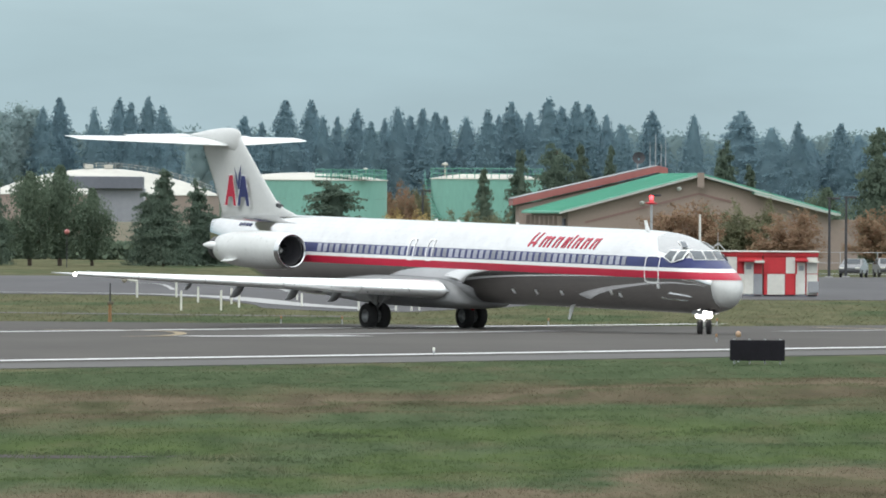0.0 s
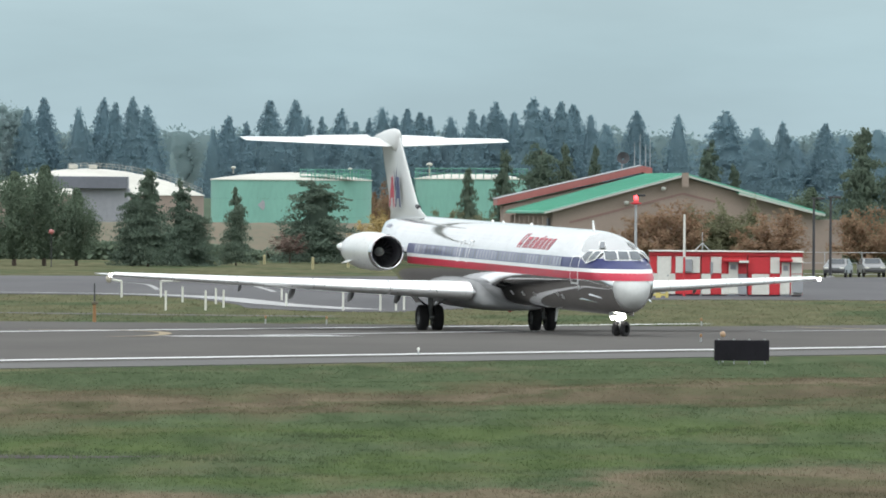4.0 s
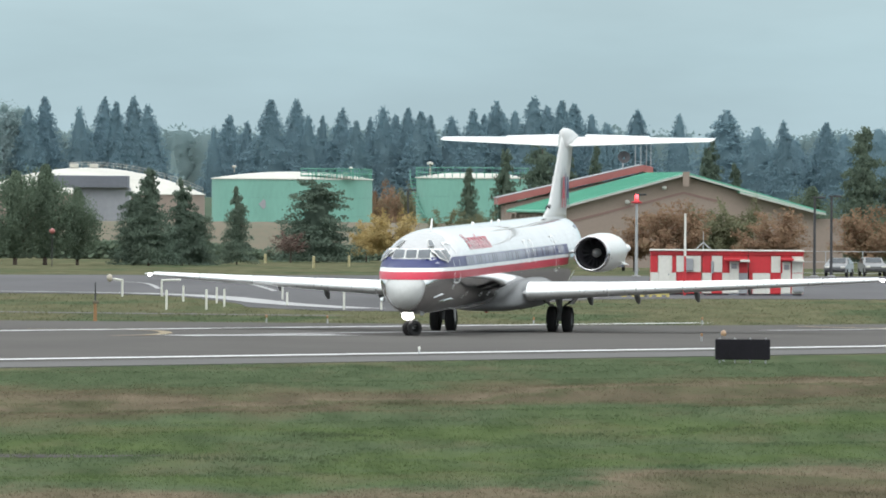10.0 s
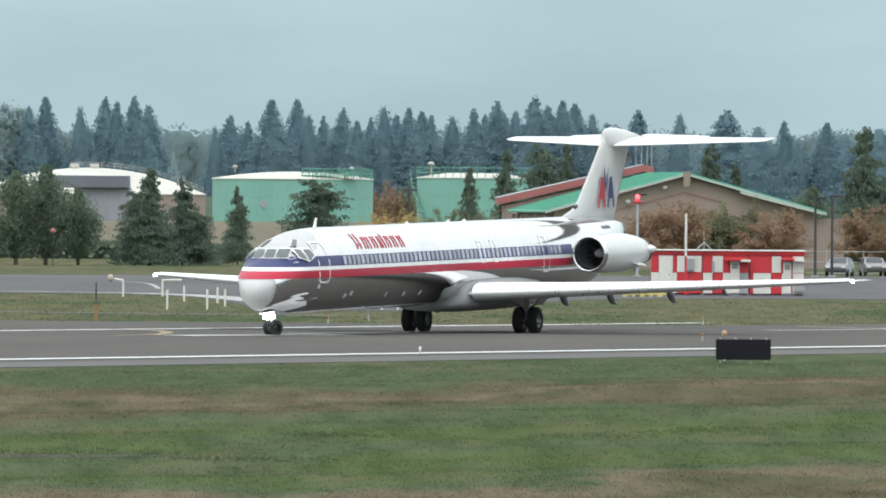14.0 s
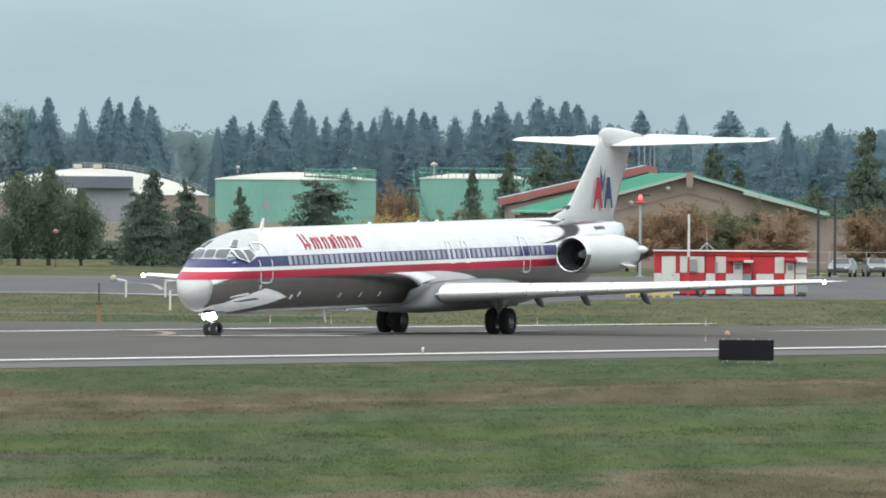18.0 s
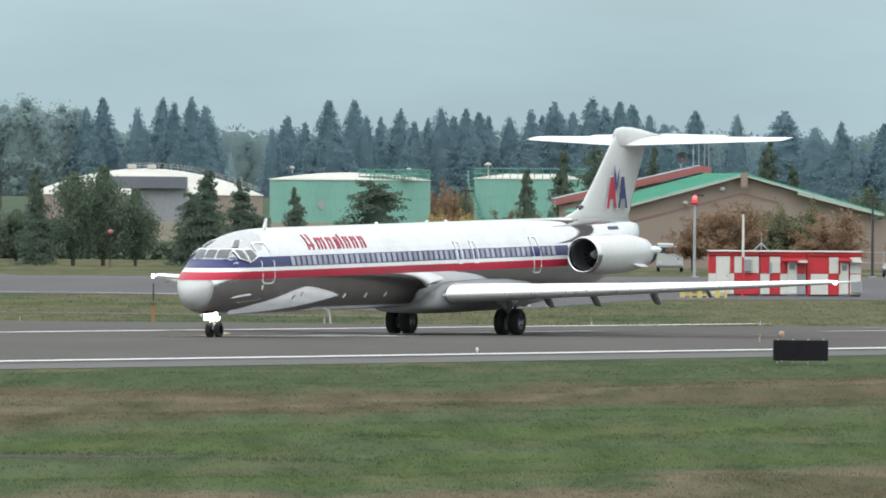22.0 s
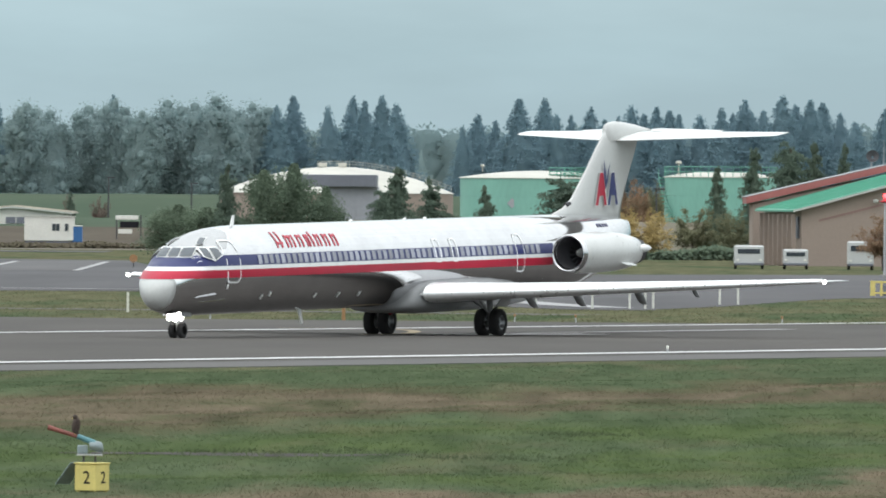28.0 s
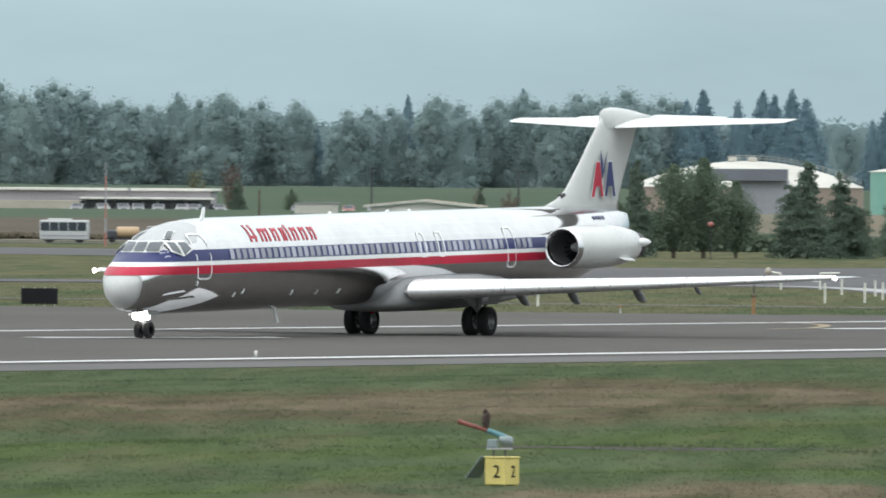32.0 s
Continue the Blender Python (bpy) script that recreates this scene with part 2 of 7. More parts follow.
# seconds, place of the main gear on the ground and heading
TAXI = [
    (0, -1.45, 573.43, 33.10), (0.5, -0.85, 572.47, 30.57), (1, -0.29, 571.49, 28.13), (1.5, 0.22, 570.52, 25.74),
    (2, 0.68, 569.56, 23.46), (2.5, 1.08, 568.61, 21.12), (3, 1.43, 567.71, 18.89), (3.5, 1.74, 566.84, 16.73),
    (4, 1.98, 566.01, 14.63), (4.5, 2.19, 565.24, 12.51), (5, 2.35, 564.51, 10.34), (5.5, 2.48, 563.82, 8.18),
    (6, 2.57, 563.16, 6.10), (6.5, 2.65, 562.52, 4.02), (7, 2.71, 561.89, 1.81), (7.5, 2.74, 561.28, -0.40),
    (8, 2.76, 560.67, -2.38), (8.5, 2.74, 560.05, -4.33), (9, 2.70, 559.43, -6.37), (9.5, 2.66, 558.80, -8.05),
    (10, 2.59, 558.15, -9.91), (10.5, 2.48, 557.49, -11.86), (11, 2.33, 556.82, -13.88), (11.5, 2.17, 556.16, -15.75),
    (12, 1.99, 555.52, -17.43), (12.5, 1.81, 554.92, -18.90), (13, 1.65, 554.36, -20.10), (13.5, 1.45, 553.82, -21.02),
    (14, 1.27, 553.32, -21.84), (14.5, 1.10, 552.84, -22.50), (15, 0.93, 552.40, -23.09), (15.5, 0.78, 551.99, -23.65),
    (16, 0.63, 551.61, -24.18), (16.5, 0.49, 551.25, -24.65), (17, 0.36, 550.90, -24.97), (17.5, 0.22, 550.54, -25.28),
    (18, 0.06, 550.17, -25.59), (18.5, -0.12, 549.78, -25.84), (19, -0.27, 549.38, -26.04), (19.5, -0.47, 548.95, -26.25),
    (20, -0.69, 548.47, -26.33), (20.5, -0.93, 547.94, -26.31), (21, -1.20, 547.36, -26.26), (21.5, -1.52, 546.72, -26.18),
    (22, -1.84, 546.04, -26.09), (22.5, -2.16, 545.33, -26.02), (23, -2.50, 544.55, -25.93), (23.5, -2.91, 543.67, -25.89),
    (24, -3.37, 542.68, -25.85), (24.5, -3.91, 541.59, -25.88), (25, -4.49, 540.39, -25.94), (25.5, -5.11, 539.14, -26.05),
    (26, -5.85, 537.90, -26.08), (26.5, -6.81, 536.54, -26.12), (27, -7.92, 534.88, -26.15), (27.5, -9.14, 532.71, -26.18),
    (28, -10.39, 530.23, -26.15), (28.5, -11.83, 527.34, -25.99), (29, -13.40, 524.14, -25.81), (29.5, -15.03, 520.64, -25.47),
    (30, -16.86, 516.72, -25.15), (30.5, -18.89, 512.40, -24.82), (31, -21.09, 507.68, -24.61), (31.5, -23.48, 502.61, -24.52),
    (32, -26.02, 497.30, -24.42),
]

# ---- ground, runway and taxiway ----
AXIS, CROSS, EDGE = Vector((0.454, 0.891, 0)), Vector((0.891, -0.454, 0)), Vector((0.1, 474.1, 0))


def grass_material(name, blades=False):
    """Mown airfield grass in long strips beside the runway: green, dry and bare patches; for the turf or its blades."""
    m = bpy.data.materials.new(name)
    m.use_nodes = True
    n, l = m.node_tree.nodes, m.node_tree.links
    b = n["Principled BSDF"]
    b.inputs["Roughness"].default_value, b.inputs["Specular IOR Level"].default_value = 0.95, 0.0
    tc = n.new("ShaderNodeTexCoord")

    def noise_at(scale, detail, size=(1, 1, 1)):
        mp = n.new("ShaderNodeMapping")
        mp.inputs["Scale"].default_value = size
        l.new(tc.outputs["Object"], mp.inputs[0])
        t = n.new("ShaderNodeTexNoise")
        t.inputs["Scale"].default_value, t.inputs["Detail"].default_value, t.inputs["Roughness"].default_value = scale, detail, 0.6
        l.new(mp.outputs[0], t.inputs[0])
        return t.outputs[0]

    dot = n.new("ShaderNodeVectorMath")
    dot.operation = "DOT_PRODUCT"
    dot.inputs[1].default_value = CROSS
    l.new(tc.outputs["Object"], dot.inputs[0])
    strip = n.new("ShaderNodeMapRange")
    strip.inputs["From Min"].default_value, strip.inputs["From Max"].default_value = EDGE.dot(CROSS) + 5, EDGE.dot(CROSS) + 115
    l.new(dot.outputs["Value"], strip.inputs[0])
    wob = n.new("ShaderNodeMath")
    wob.operation = "MULTIPLY_ADD"
    wob.inputs[1].default_value = 0.5
    l.new(noise_at(0.10, 6, (1, 0.22, 1)), wob.inputs[0])
    less = n.new("ShaderNodeMath")
    less.operation = "ADD"
    less.inputs[1].default_value = -0.25
    l.new(strip.outputs[0], less.inputs[0])
    l.new(less.outputs[0], wob.inputs[2])
    r = n.new("ShaderNodeValToRGB")
    cr = r.color_ramp
    green, dull, brown, straw, lush = (0.068, 0.090, 0.052), (0.080, 0.082, 0.050), (0.096, 0.082, 0.058), (0.128, 0.108, 0.078), (0.070, 0.096, 0.042)
    cr.elements[0].position, cr.elements[0].color = 0.0, (0.105, 0.108, 0.066, 1)
    cr.elements[1].position, cr.elements[1].color = 1.0, (*brown, 1)
    for pos, c in ((0.05, green), (0.24, green), (0.30, dull), (0.34, brown), (0.37, straw), (0.40, dull), (0.44, brown), (0.48, dull), (0.53, green), (0.63, lush), (0.72, green), (0.77, lush), (0.83, green), (0.88, straw), (0.93, dull)):
        cr.elements.new(pos).color = (*c, 1)
    l.new(wob.outputs[0], r.inputs[0])
    spots = n.new("ShaderNodeValToRGB")
    spots.color_ramp.elements[0].position, spots.color_ramp.elements[0].color = 0.30, (0.74, 0.77, 0.74, 1)
    spots.color_ramp.elements[1].position, spots.color_ramp.elements[1].color = 0.70, (1.3, 1.25, 1.25, 1)
    l.new(noise_at(0.6, 8, (1.1, 0.09, 1)), spots.inputs[0])
    mul = n.new("ShaderNodeMix")
    mul.data_type, mul.blend_type = "RGBA", "MULTIPLY"
    mul.inputs[0].default_value = 1.0
    l.new(r.outputs[0], mul.inputs[6])
    l.new(spots.outputs[0], mul.inputs[7])
    # drifts of dry stalks
    dry = n.new("ShaderNodeValToRGB")
    dry.color_ramp.elements[0].position, dry.color_ramp.elements[0].color = 0.50, (0, 0, 0, 1)
    dry.color_ramp.elements[1].position, dry.color_ramp.elements[1].color = 0.74, (0.6, 0.6, 0.6, 1)
    l.new(noise_at(0.3, 8, (1.0, 0.12, 1)), dry.inputs[0])
    drift = n.new("ShaderNodeMix")
    drift.data_type = "RGBA"
    l.new(dry.outputs[0], drift.inputs[0])
    l.new(mul.outputs[2], drift.inputs[6])
    drift.inputs[7].default_value = (0.135, 0.116, 0.078, 1)
    last = drift.outputs[2]
    if blades:
        g = n.new("ShaderNodeNewGeometry")
        mr = n.new("ShaderNodeMapRange")
        mr.inputs["To Min"].default_value, mr.inputs["To Max"].default_value = 1.32, 1.95
        l.new(g.outputs["Random Per Island"], mr.inputs[0])
        sc = n.new("ShaderNodeVectorMath")
        sc.operation = "SCALE"
        l.new(last, sc.inputs[0])
        l.new(mr.outputs[0], sc.inputs["Scale"])
        l.new(sc.outputs[0], b.inputs["Base Color"])
        tr = n.new("ShaderNodeBsdfTranslucent")
        l.new(sc.outputs[0], tr.inputs[0])
        mx = n.new("ShaderNodeMixShader")
        mx.inputs[0].default_value = 0.5
        l.new(b.outputs[0], mx.inputs[1])
        l.new(tr.outputs[0], mx.inputs[2])
        l.new(mx.outputs[0], n["Material Output"].inputs[0])
        return m
    l.new(last, b.inputs["Base Color"])
    bp = n.new("ShaderNodeBump")
    bp.inputs["Strength"].default_value, bp.inputs["Distance"].default_value = 0.5, 0.08
    l.new(noise_at(6, 4), bp.inputs["Height"])
    l.new(bp.outputs[0], b.inputs["Normal"])
    return m


M_GRASS = grass_material("airfield_grass")
M_TURFBLADE = grass_material("grass_blades", True)


def ground_height(x, y):
    """Low swells of the grass in front of the runway; level beyond."""
    s = (Vector((x, y, 0)) - EDGE).dot(CROSS)
    k = max(0.0, min(1.0, (s - 11) / 10)) * max(0.0, min(1.0, (600 - s) / 200))
    if k <= 0:
        return 0.0
    k *= min(1.0, math.hypot(x + 11.1, (y - 242) * 0.4) / 8)
    u = (Vector((x, y, 0)) - EDGE).dot(AXIS)
    return k * (0.16 * noise.noise(Vector((s * 0.06, u * 0.02, 1.7))) + 0.10 * noise.noise(Vector((s * 0.21, u * 0.05, 4.2))))


def build_ground():
    xs = [-4500, -2500, -1200, -600, -300, -150] + [-90 + 3 * i for i in range(56)] + [90, 150, 300, 600, 1200, 2500, 4500]
    ys = [-3000, -1500, -500, 0, 100, 180] + [200 + 1.6 * i for i in range(190)] + [520, 560, 620, 700, 850, 1000, 1300, 1700, 2200, 3000, 4800]
    verts = [(x, y, ground_height(x, y) if 190 < y < 510 and -95 < x < 85 else 0.0) for y in ys for x in xs]
    w = len(xs)
    faces = [(j * w + i, j * w + i + 1, (j + 1) * w + i + 1, (j + 1) * w + i) for j in range(len(ys) - 1) for i in range(w - 1)]
    g = new("ground", mesh_from(verts, faces))
    g.data.materials.append(M_GRASS)
    tagged(g, "flat airfield ground of mown green and dry brown grass", "ground", kind="structure")


def slab(name, outline, top, m, label, category, depth=0.3):
    """A level paved sheet with a real edge."""
    n = len(outline)
    verts = [(x, y, top) for x, y in outline] + [(x, y, top - depth) for x, y in outline]
    faces = [tuple(range(n))] + [(i, i + n, (i + 1) % n + n, (i + 1) % n) for i in range(n)]
    ob = new(name, fix(mesh_from(verts, faces, False)))
    ob.data.materials.append(m)
    return tagged(ob, label, category, kind="structure")


def on_runway(u, s):
    p = EDGE + AXIS * u + CROSS * s
    return p.x, p.y


def stripe(name, points, width, m, label, z=0.055):
    """Paint along a line on the pavement."""
    verts, faces = [], []
    for i, p in enumerate(points):
        a, b = points[max(0, i - 1)], points[min(len(points) - 1, i + 1)]
        d = Vector((b[0] - a[0], b[1] - a[1], 0)).normalized()
        q = Vector((-d.y, d.x, 0)) * width / 2
        verts += [(p[0] + q.x, p[1] + q.y, z), (p[0] - q.x, p[1] - q.y, z)]
    for i in range(len(points) - 1):
        faces.append((2 * i, 2 * i + 1, 2 * i + 3, 2 * i + 2))
    ob = new(name, mesh_from(verts, faces, False))
    ob.data.materials.append(m)
    return tagged(ob, label, "marking", kind="structure")


def smooth_line(pts, n=6):
    out = []
    for i in range(len(pts) - 1):
        p0, p1, p2, p3 = pts[max(0, i - 1)], pts[i], pts[i + 1], pts[min(len(pts) - 1, i + 2)]
        for k in range(n):
            t = k / n
            out.append(tuple(0.5 * (2 * p1[c] + (p2[c] - p0[c]) * t + (2 * p0[c] - 5 * p1[c] + 4 * p2[c] - p3[c]) * t * t
                                    + (3 * p1[c] - p0[c] - 3 * p2[c] + p3[c]) * t**3) for c in (0, 1)))
    return out + [pts[-1]]


build_ground()
far_edge = [on_runway(620, -46), (21, 606), (12, 592), (5, 589), (-18, 591.5), (-28, 594), (-50, 604), (-80, 620), (-140, 640)]
RUNWAY = [on_runway(-420, 2.6), on_runway(620, 2.6)] + far_edge + [on_runway(-420, -150)]
slab("runway", RUNWAY, 0.03, M_ASPHALT, "wide dark grey asphalt runway", "runway")
slab("runway_shoulder", [on_runway(-420, 9.4), on_runway(620, 9.4), on_runway(620, 2.6), on_runway(-420, 2.6)], 0.026, M_SHOULDER, "lighter grey asphalt shoulder along the runway", "pavement")
taxi_near = smooth_line([(-57, 790), (-56, 772), (-42, 768), (-22, 768), (-15.5, 752), (-11.2, 705), (-9.9, 678), (-6, 662), (-2.2, 661), (-1.4, 668), (2, 690), (7, 738), (11, 757), (26, 768), (120, 800)], 4)
TAXIWAY = taxi_near + [(140, 1035), (34, 1022), (-24, 967), (-35.3, 956), (-40.4, 1010), (-49.7, 1150), (-78.8, 1190), (-153, 1270), (-153, 1150), (-78.6, 1075), (-69.5, 1062)]
slab("taxiway", TAXIWAY, 0.02, M_TAXI, "grey worn asphalt taxiway curving behind the runway", "taxiway")
M_DRY = mat("dry_field", (0.085, 0.08, 0.05), 0.95, 0.0, 0.2, 0.04, 0.05, 30, other=(0.12, 0.098, 0.07))
slab("dry_field", [(-400, 1380), (-42, 1380), (-42, 1428), (-400, 1428)], 0.025, M_DRY, "dry brown rough field along the far road", "field")
stripe("edge_line", [on_runway(u, 0) for u in range(-300, 601, 20)], 1.55, M_WLINE, "long white painted runway edge line")
stripe("far_edge_line", [on_runway(u, -47.6) for u in range(-300, 121, 20)], 1.25, M_WLINE, "long white painted line along the far runway edge")
stripe("centre_line", [(-11.1, 528.6), (-3.9, 535.5)], 2.2, M_WLINE, "white painted runway dash")
stripe("lead_line", [(-7.6, 535.7), (4.2, 562.5)], 1.2, M_WORNLINE, "worn white line curving off the runway")
stripe("centre_dash", [(-39.13, 475.0), (-30.45, 481.5)], 1.8, M_WLINE, "white painted runway dash")
stripe("centre_dash", [on_runway(u, -30) for u in (90, 130)], 1.2, M_WORNLINE, "worn white runway dash")
stripe("taxi_hook", smooth_line([(-17.5, 551.5), (-14.5, 552.4), (-12.2, 548), (-11.4, 539), (-11.9, 530), (-13.4, 526)], 6), 0.5, M_YLINE, "faded yellow taxi lead-off hook", 0.058)
stripe("taxi_line", [(16.2, 588.2), (21.5, 578)], 0.9, M_YLINE, "faded yellow taxi line")
stripe("dirt_track", smooth_line([(-70, 655), (-27, 641), (-12, 634), (-5, 631)], 5), 5.0, M_SHOULDER, "bare grey track through the verge", 0.02)
stripe("concrete_strip", [(-50.33, 981), (-54.7, 1135)], 7.2, M_PALE, "pale asphalt strip across the taxiway", 0.04)
for dx in (-3.9, 3.9):
    stripe("strip_edge_line", [(-50.3 + dx, 981), (-54.2 + dx, 1120)], 0.6, M_WORNLINE, "worn white line beside the pale strip", 0.046)
stripe("taxi_curve_line", smooth_line([(-15.9, 888), (-13.4, 877), (-11.1, 825), (-10.3, 800)], 5), 0.4, M_WORNLINE, "white curved taxiway edge line", 0.045)
stripe("taxi_curve_line", smooth_line([(-22.3, 885), (-19.6, 864), (-17.7, 812)], 5), 0.35, M_WORNLINE, "white curved taxiway edge line", 0.045)
stripe("taxi_edge_line", smooth_line([(-60, 790), (-34, 783), (-20, 775), (-13.5, 752), (-8.5, 700), (-4, 672)], 5), 2.4, M_WORNLINE, "worn pale line round the taxiway bend", 0.045)


def inside(xy, outline):
    """Which of the points lie within the outline."""
    hit = np.zeros(len(xy), bool)
    for (x0, y0), (x1, y1) in zip(outline, outline[1:] + outline[:1]):
        cross = (y0 > xy[:, 1]) != (y1 > xy[:, 1])
        hit ^= cross & (xy[:, 0] < x0 + (xy[:, 1] - y0) * (x1 - x0) / (y1 - y0 if y1 != y0 else 1e-9))
    return hit


def grass_tufts(name, count, tall, material, label, seed, strips=None, beyond=False):
    """Blades of grass standing on the ground in front of the runway."""
    rng = np.random.default_rng(seed)
    if strips:
        pick = rng.integers(0, len(strips), count)
        a, b = np.array([q[0] for q in strips])[pick], np.array([q[1] for q in strips])[pick]
        wide = np.array([q[2] for q in strips])[pick]
        u = rng.uniform(0, 1, count)[:, None]
        xy = a + (b - a) * u + np.stack([rng.normal(0, 0.6, count), rng.normal(0, 1, count) * wide], 1)
    elif beyond:
        y = 588 + 240 * rng.uniform(0, 1, count) ** 1.3
        xy = np.stack([y * rng.uniform(-0.088, 0.04, count), y], 1)
        xy = xy[~inside(xy, RUNWAY) & ~inside(xy, TAXIWAY)]
    else:
        y = 232 + 226 * rng.uniform(0, 1, count)
        xy = np.stack([y * rng.uniform(-0.088, 0.04, count), y], 1)
    s = (xy - np.array([EDGE.x, EDGE.y])) @ np.array([CROSS.x, CROSS.y])
    xy = xy if beyond else xy[s > 9.8]
    n = len(xy)
    z = np.array([ground_height(x, y) for x, y in xy])
    verts, faces = [], []
    blades = 4
    h = tall * rng.uniform(0.5, 1.35, n)
    for k in range(blades):
        t = rng.uniform(0, 6.28, n)
        lean = rng.uniform(0.1, 0.7, n) * h
        w = rng.uniform(0.008, 0.022, n) * (1.8 if beyond else 1.0)
        off = rng.normal(0, 0.05, (n, 2))
        base = np.stack([xy[:, 0] + off[:, 0], xy[:, 1] + off[:, 1], z - 0.02], 1)
        across = np.stack([np.abs(np.cos(t)) * w, np.sin(t) * w * 0.4, np.zeros(n)], 1)
        tip = base + np.stack([np.sin(t) * lean, np.cos(t) * lean, h * rng.uniform(0.7, 1.1, n) + 0.02], 1)
        verts.append(np.stack([base - across, base + across, tip], 1).reshape(-1, 3))
        faces.append(np.arange(n * 3).reshape(-1, 3) + k * n * 3)
    v, f = np.concatenate(verts), np.concatenate(faces)
    me = bpy.data.meshes.new(name)
    me.vertices.add(len(v))
    me.vertices.foreach_set("co", v.astype(np.float32).ravel())
    me.loops.add(len(f) * 3)
    me.loops.foreach_set("vertex_index", f.astype(np.int32).ravel())
    me.polygons.add(len(f))
    me.polygons.foreach_set("loop_start", np.arange(len(f), dtype=np.int32) * 3)
    me.update(calc_edges=True)
    me.materials.append(material)
    tagged(new(name, me), label, "grass", kind="stuff")


M_WEED = leafy("dark_weeds", (0.068, 0.092, 0.049), (0.084, 0.108, 0.057), (0.108, 0.127, 0.070), 0.9, 0.5)
grass_tufts("grass", 66000, 0.05, M_TURFBLADE, "short uneven blades of green and dry grass", 2)
grass_tufts("verge_grass", 20000, 0.07, M_TURFBLADE, "uneven grass between the runway and the taxiway", 5, beyond=True)
grass_tufts("weeds", 1100, 0.07, M_WEED, "dark weeds along shallow ruts in the grass", 4,
            [((-10.2, 286), (-6.0, 287), 1.6), ((-5.4, 279), (-1.6, 281), 1.4), ((2.2, 311), (8.7, 323), 1.8), ((-16, 288), (-8, 284), 1.6),
             ((-3, 308), (-1.8, 309), 1.0), ((-26, 300), (-18, 303), 2.0), ((-22, 283), (-15, 280), 1.5)])


def bare_patch(cx, cy, rx, ry, seed):
    """Bare damp soil with a ragged edge, following the swells."""
    verts, faces, n, rings = [(cx, cy, ground_height(cx, cy) + 0.012)], [], 40, 5
    for j in range(1, rings + 1):
        for k in range(n):
            a = 2 * math.pi * k / n
            q = j / rings * (1 + 0.5 * noise.noise(Vector((math.cos(a) * 2, math.sin(a) * 2, seed))) + 0.2 * noise.noise(Vector((k * 0.9, seed, 0))))
            x, y = cx + rx * q * math.cos(a), cy + ry * q * math.sin(a)
            verts.append((x, y, ground_height(x, y) + 0.012))
    for k in range(n):
        faces.append((0, 1 + k, 1 + (k + 1) % n))
        for j in range(rings - 1):
            b = 1 + j * n
            faces.append((b + k, b + n + k, b + n + (k + 1) % n, b + (k + 1) % n))
    ob = new("bare_patch", mesh_from(verts, faces))
    ob.data.materials.append(M_SOIL)
    tagged(ob, "damp bare grey-brown soil in the grass", "soil", kind="structure")


M_SOIL = mat("damp_soil", (0.058, 0.052, 0.052), 0.9, 0.0, 0.25, 0.8, 0.1, 8, spec=0.05, other=(0.085, 0.076, 0.074))
bare_patch(-9.0, 283.2, 2.9, 1.6, 3)
bare_patch(-12.2, 283.0, 1.8, 1.3, 8)

# ---- the airliner: x forward, y to its left, the ground at z = 0 under the main gear ----
PITCH = math.tan(radians(1.0))
NOSE_X = 24.45


def tilted(me):
    """The airframe stands one degree nose-down on its gear."""
    for v in me.vertices:
        v.co.z -= PITCH * v.co.x
    return me


def curve_through(keys):
    xs = [k[0] for k in keys]

    def f(x, col):
        ys = [k[col] for k in keys]
        if x <= xs[0]:
            return ys[0]
        if x >= xs[-1]:
            return ys[-1]
        i = max(j for j in range(len(xs) - 1) if xs[j] <= x)
        h = xs[i + 1] - xs[i]
        t = (x - xs[i]) / h

        def slope(j):
            if j == 0 or j == len(xs) - 1:
                return (ys[1] - ys[0]) / (xs[1] - xs[0]) if j == 0 else (ys[-1] - ys[-2]) / (xs[-1] - xs[-2])
            a, b = (ys[j] - ys[j - 1]) / (xs[j] - xs[j - 1]), (ys[j + 1] - ys[j]) / (xs[j + 1] - xs[j])
            return 0 if a * b <= 0 else 2 * a * b / (a + b)
        m0, m1 = slope(i) * h, slope(i + 1) * h
        return (2 * t**3 - 3 * t**2 + 1) * ys[i] + (t**3 - 2 * t**2 + t) * m0 + (3 * t**2 - 2 * t**3) * ys[i + 1] + (t**3 - t**2) * m1
    return f


# distance aft of the nose tip: top, bottom, half width
hull = curve_through([
    (0.0, 2.24, 2.20, 0.02), (0.06, 2.46, 1.98, 0.24), (0.2, 2.64, 1.80, 0.44), (0.5, 2.88, 1.60, 0.70), (1.0, 3.16, 1.43, 0.98),
    (1.6, 3.46, 1.34, 1.19), (1.95, 3.62, 1.32, 1.28), (2.25, 3.90, 1.305, 1.35), (2.6, 4.12, 1.29, 1.41), (3.3, 4.39, 1.28, 1.51), (4.2, 4.60, 1.28, 1.59),
    (5.4, 4.73, 1.28, 1.65), (7.0, 4.78, 1.28, 1.67), (33.0, 4.78, 1.28, 1.67), (35.0, 4.78, 1.48, 1.62), (37.0, 4.76, 1.90, 1.42),
    (39.0, 4.70, 2.45, 1.05), (40.6, 4.58, 2.95, 0.62), (42.0, 4.42, 3.30, 0.16)])


def hull_at(x):
    s = NOSE_X - x
    return hull(s, 1), hull(s, 2), max(0.004, hull(s, 3))


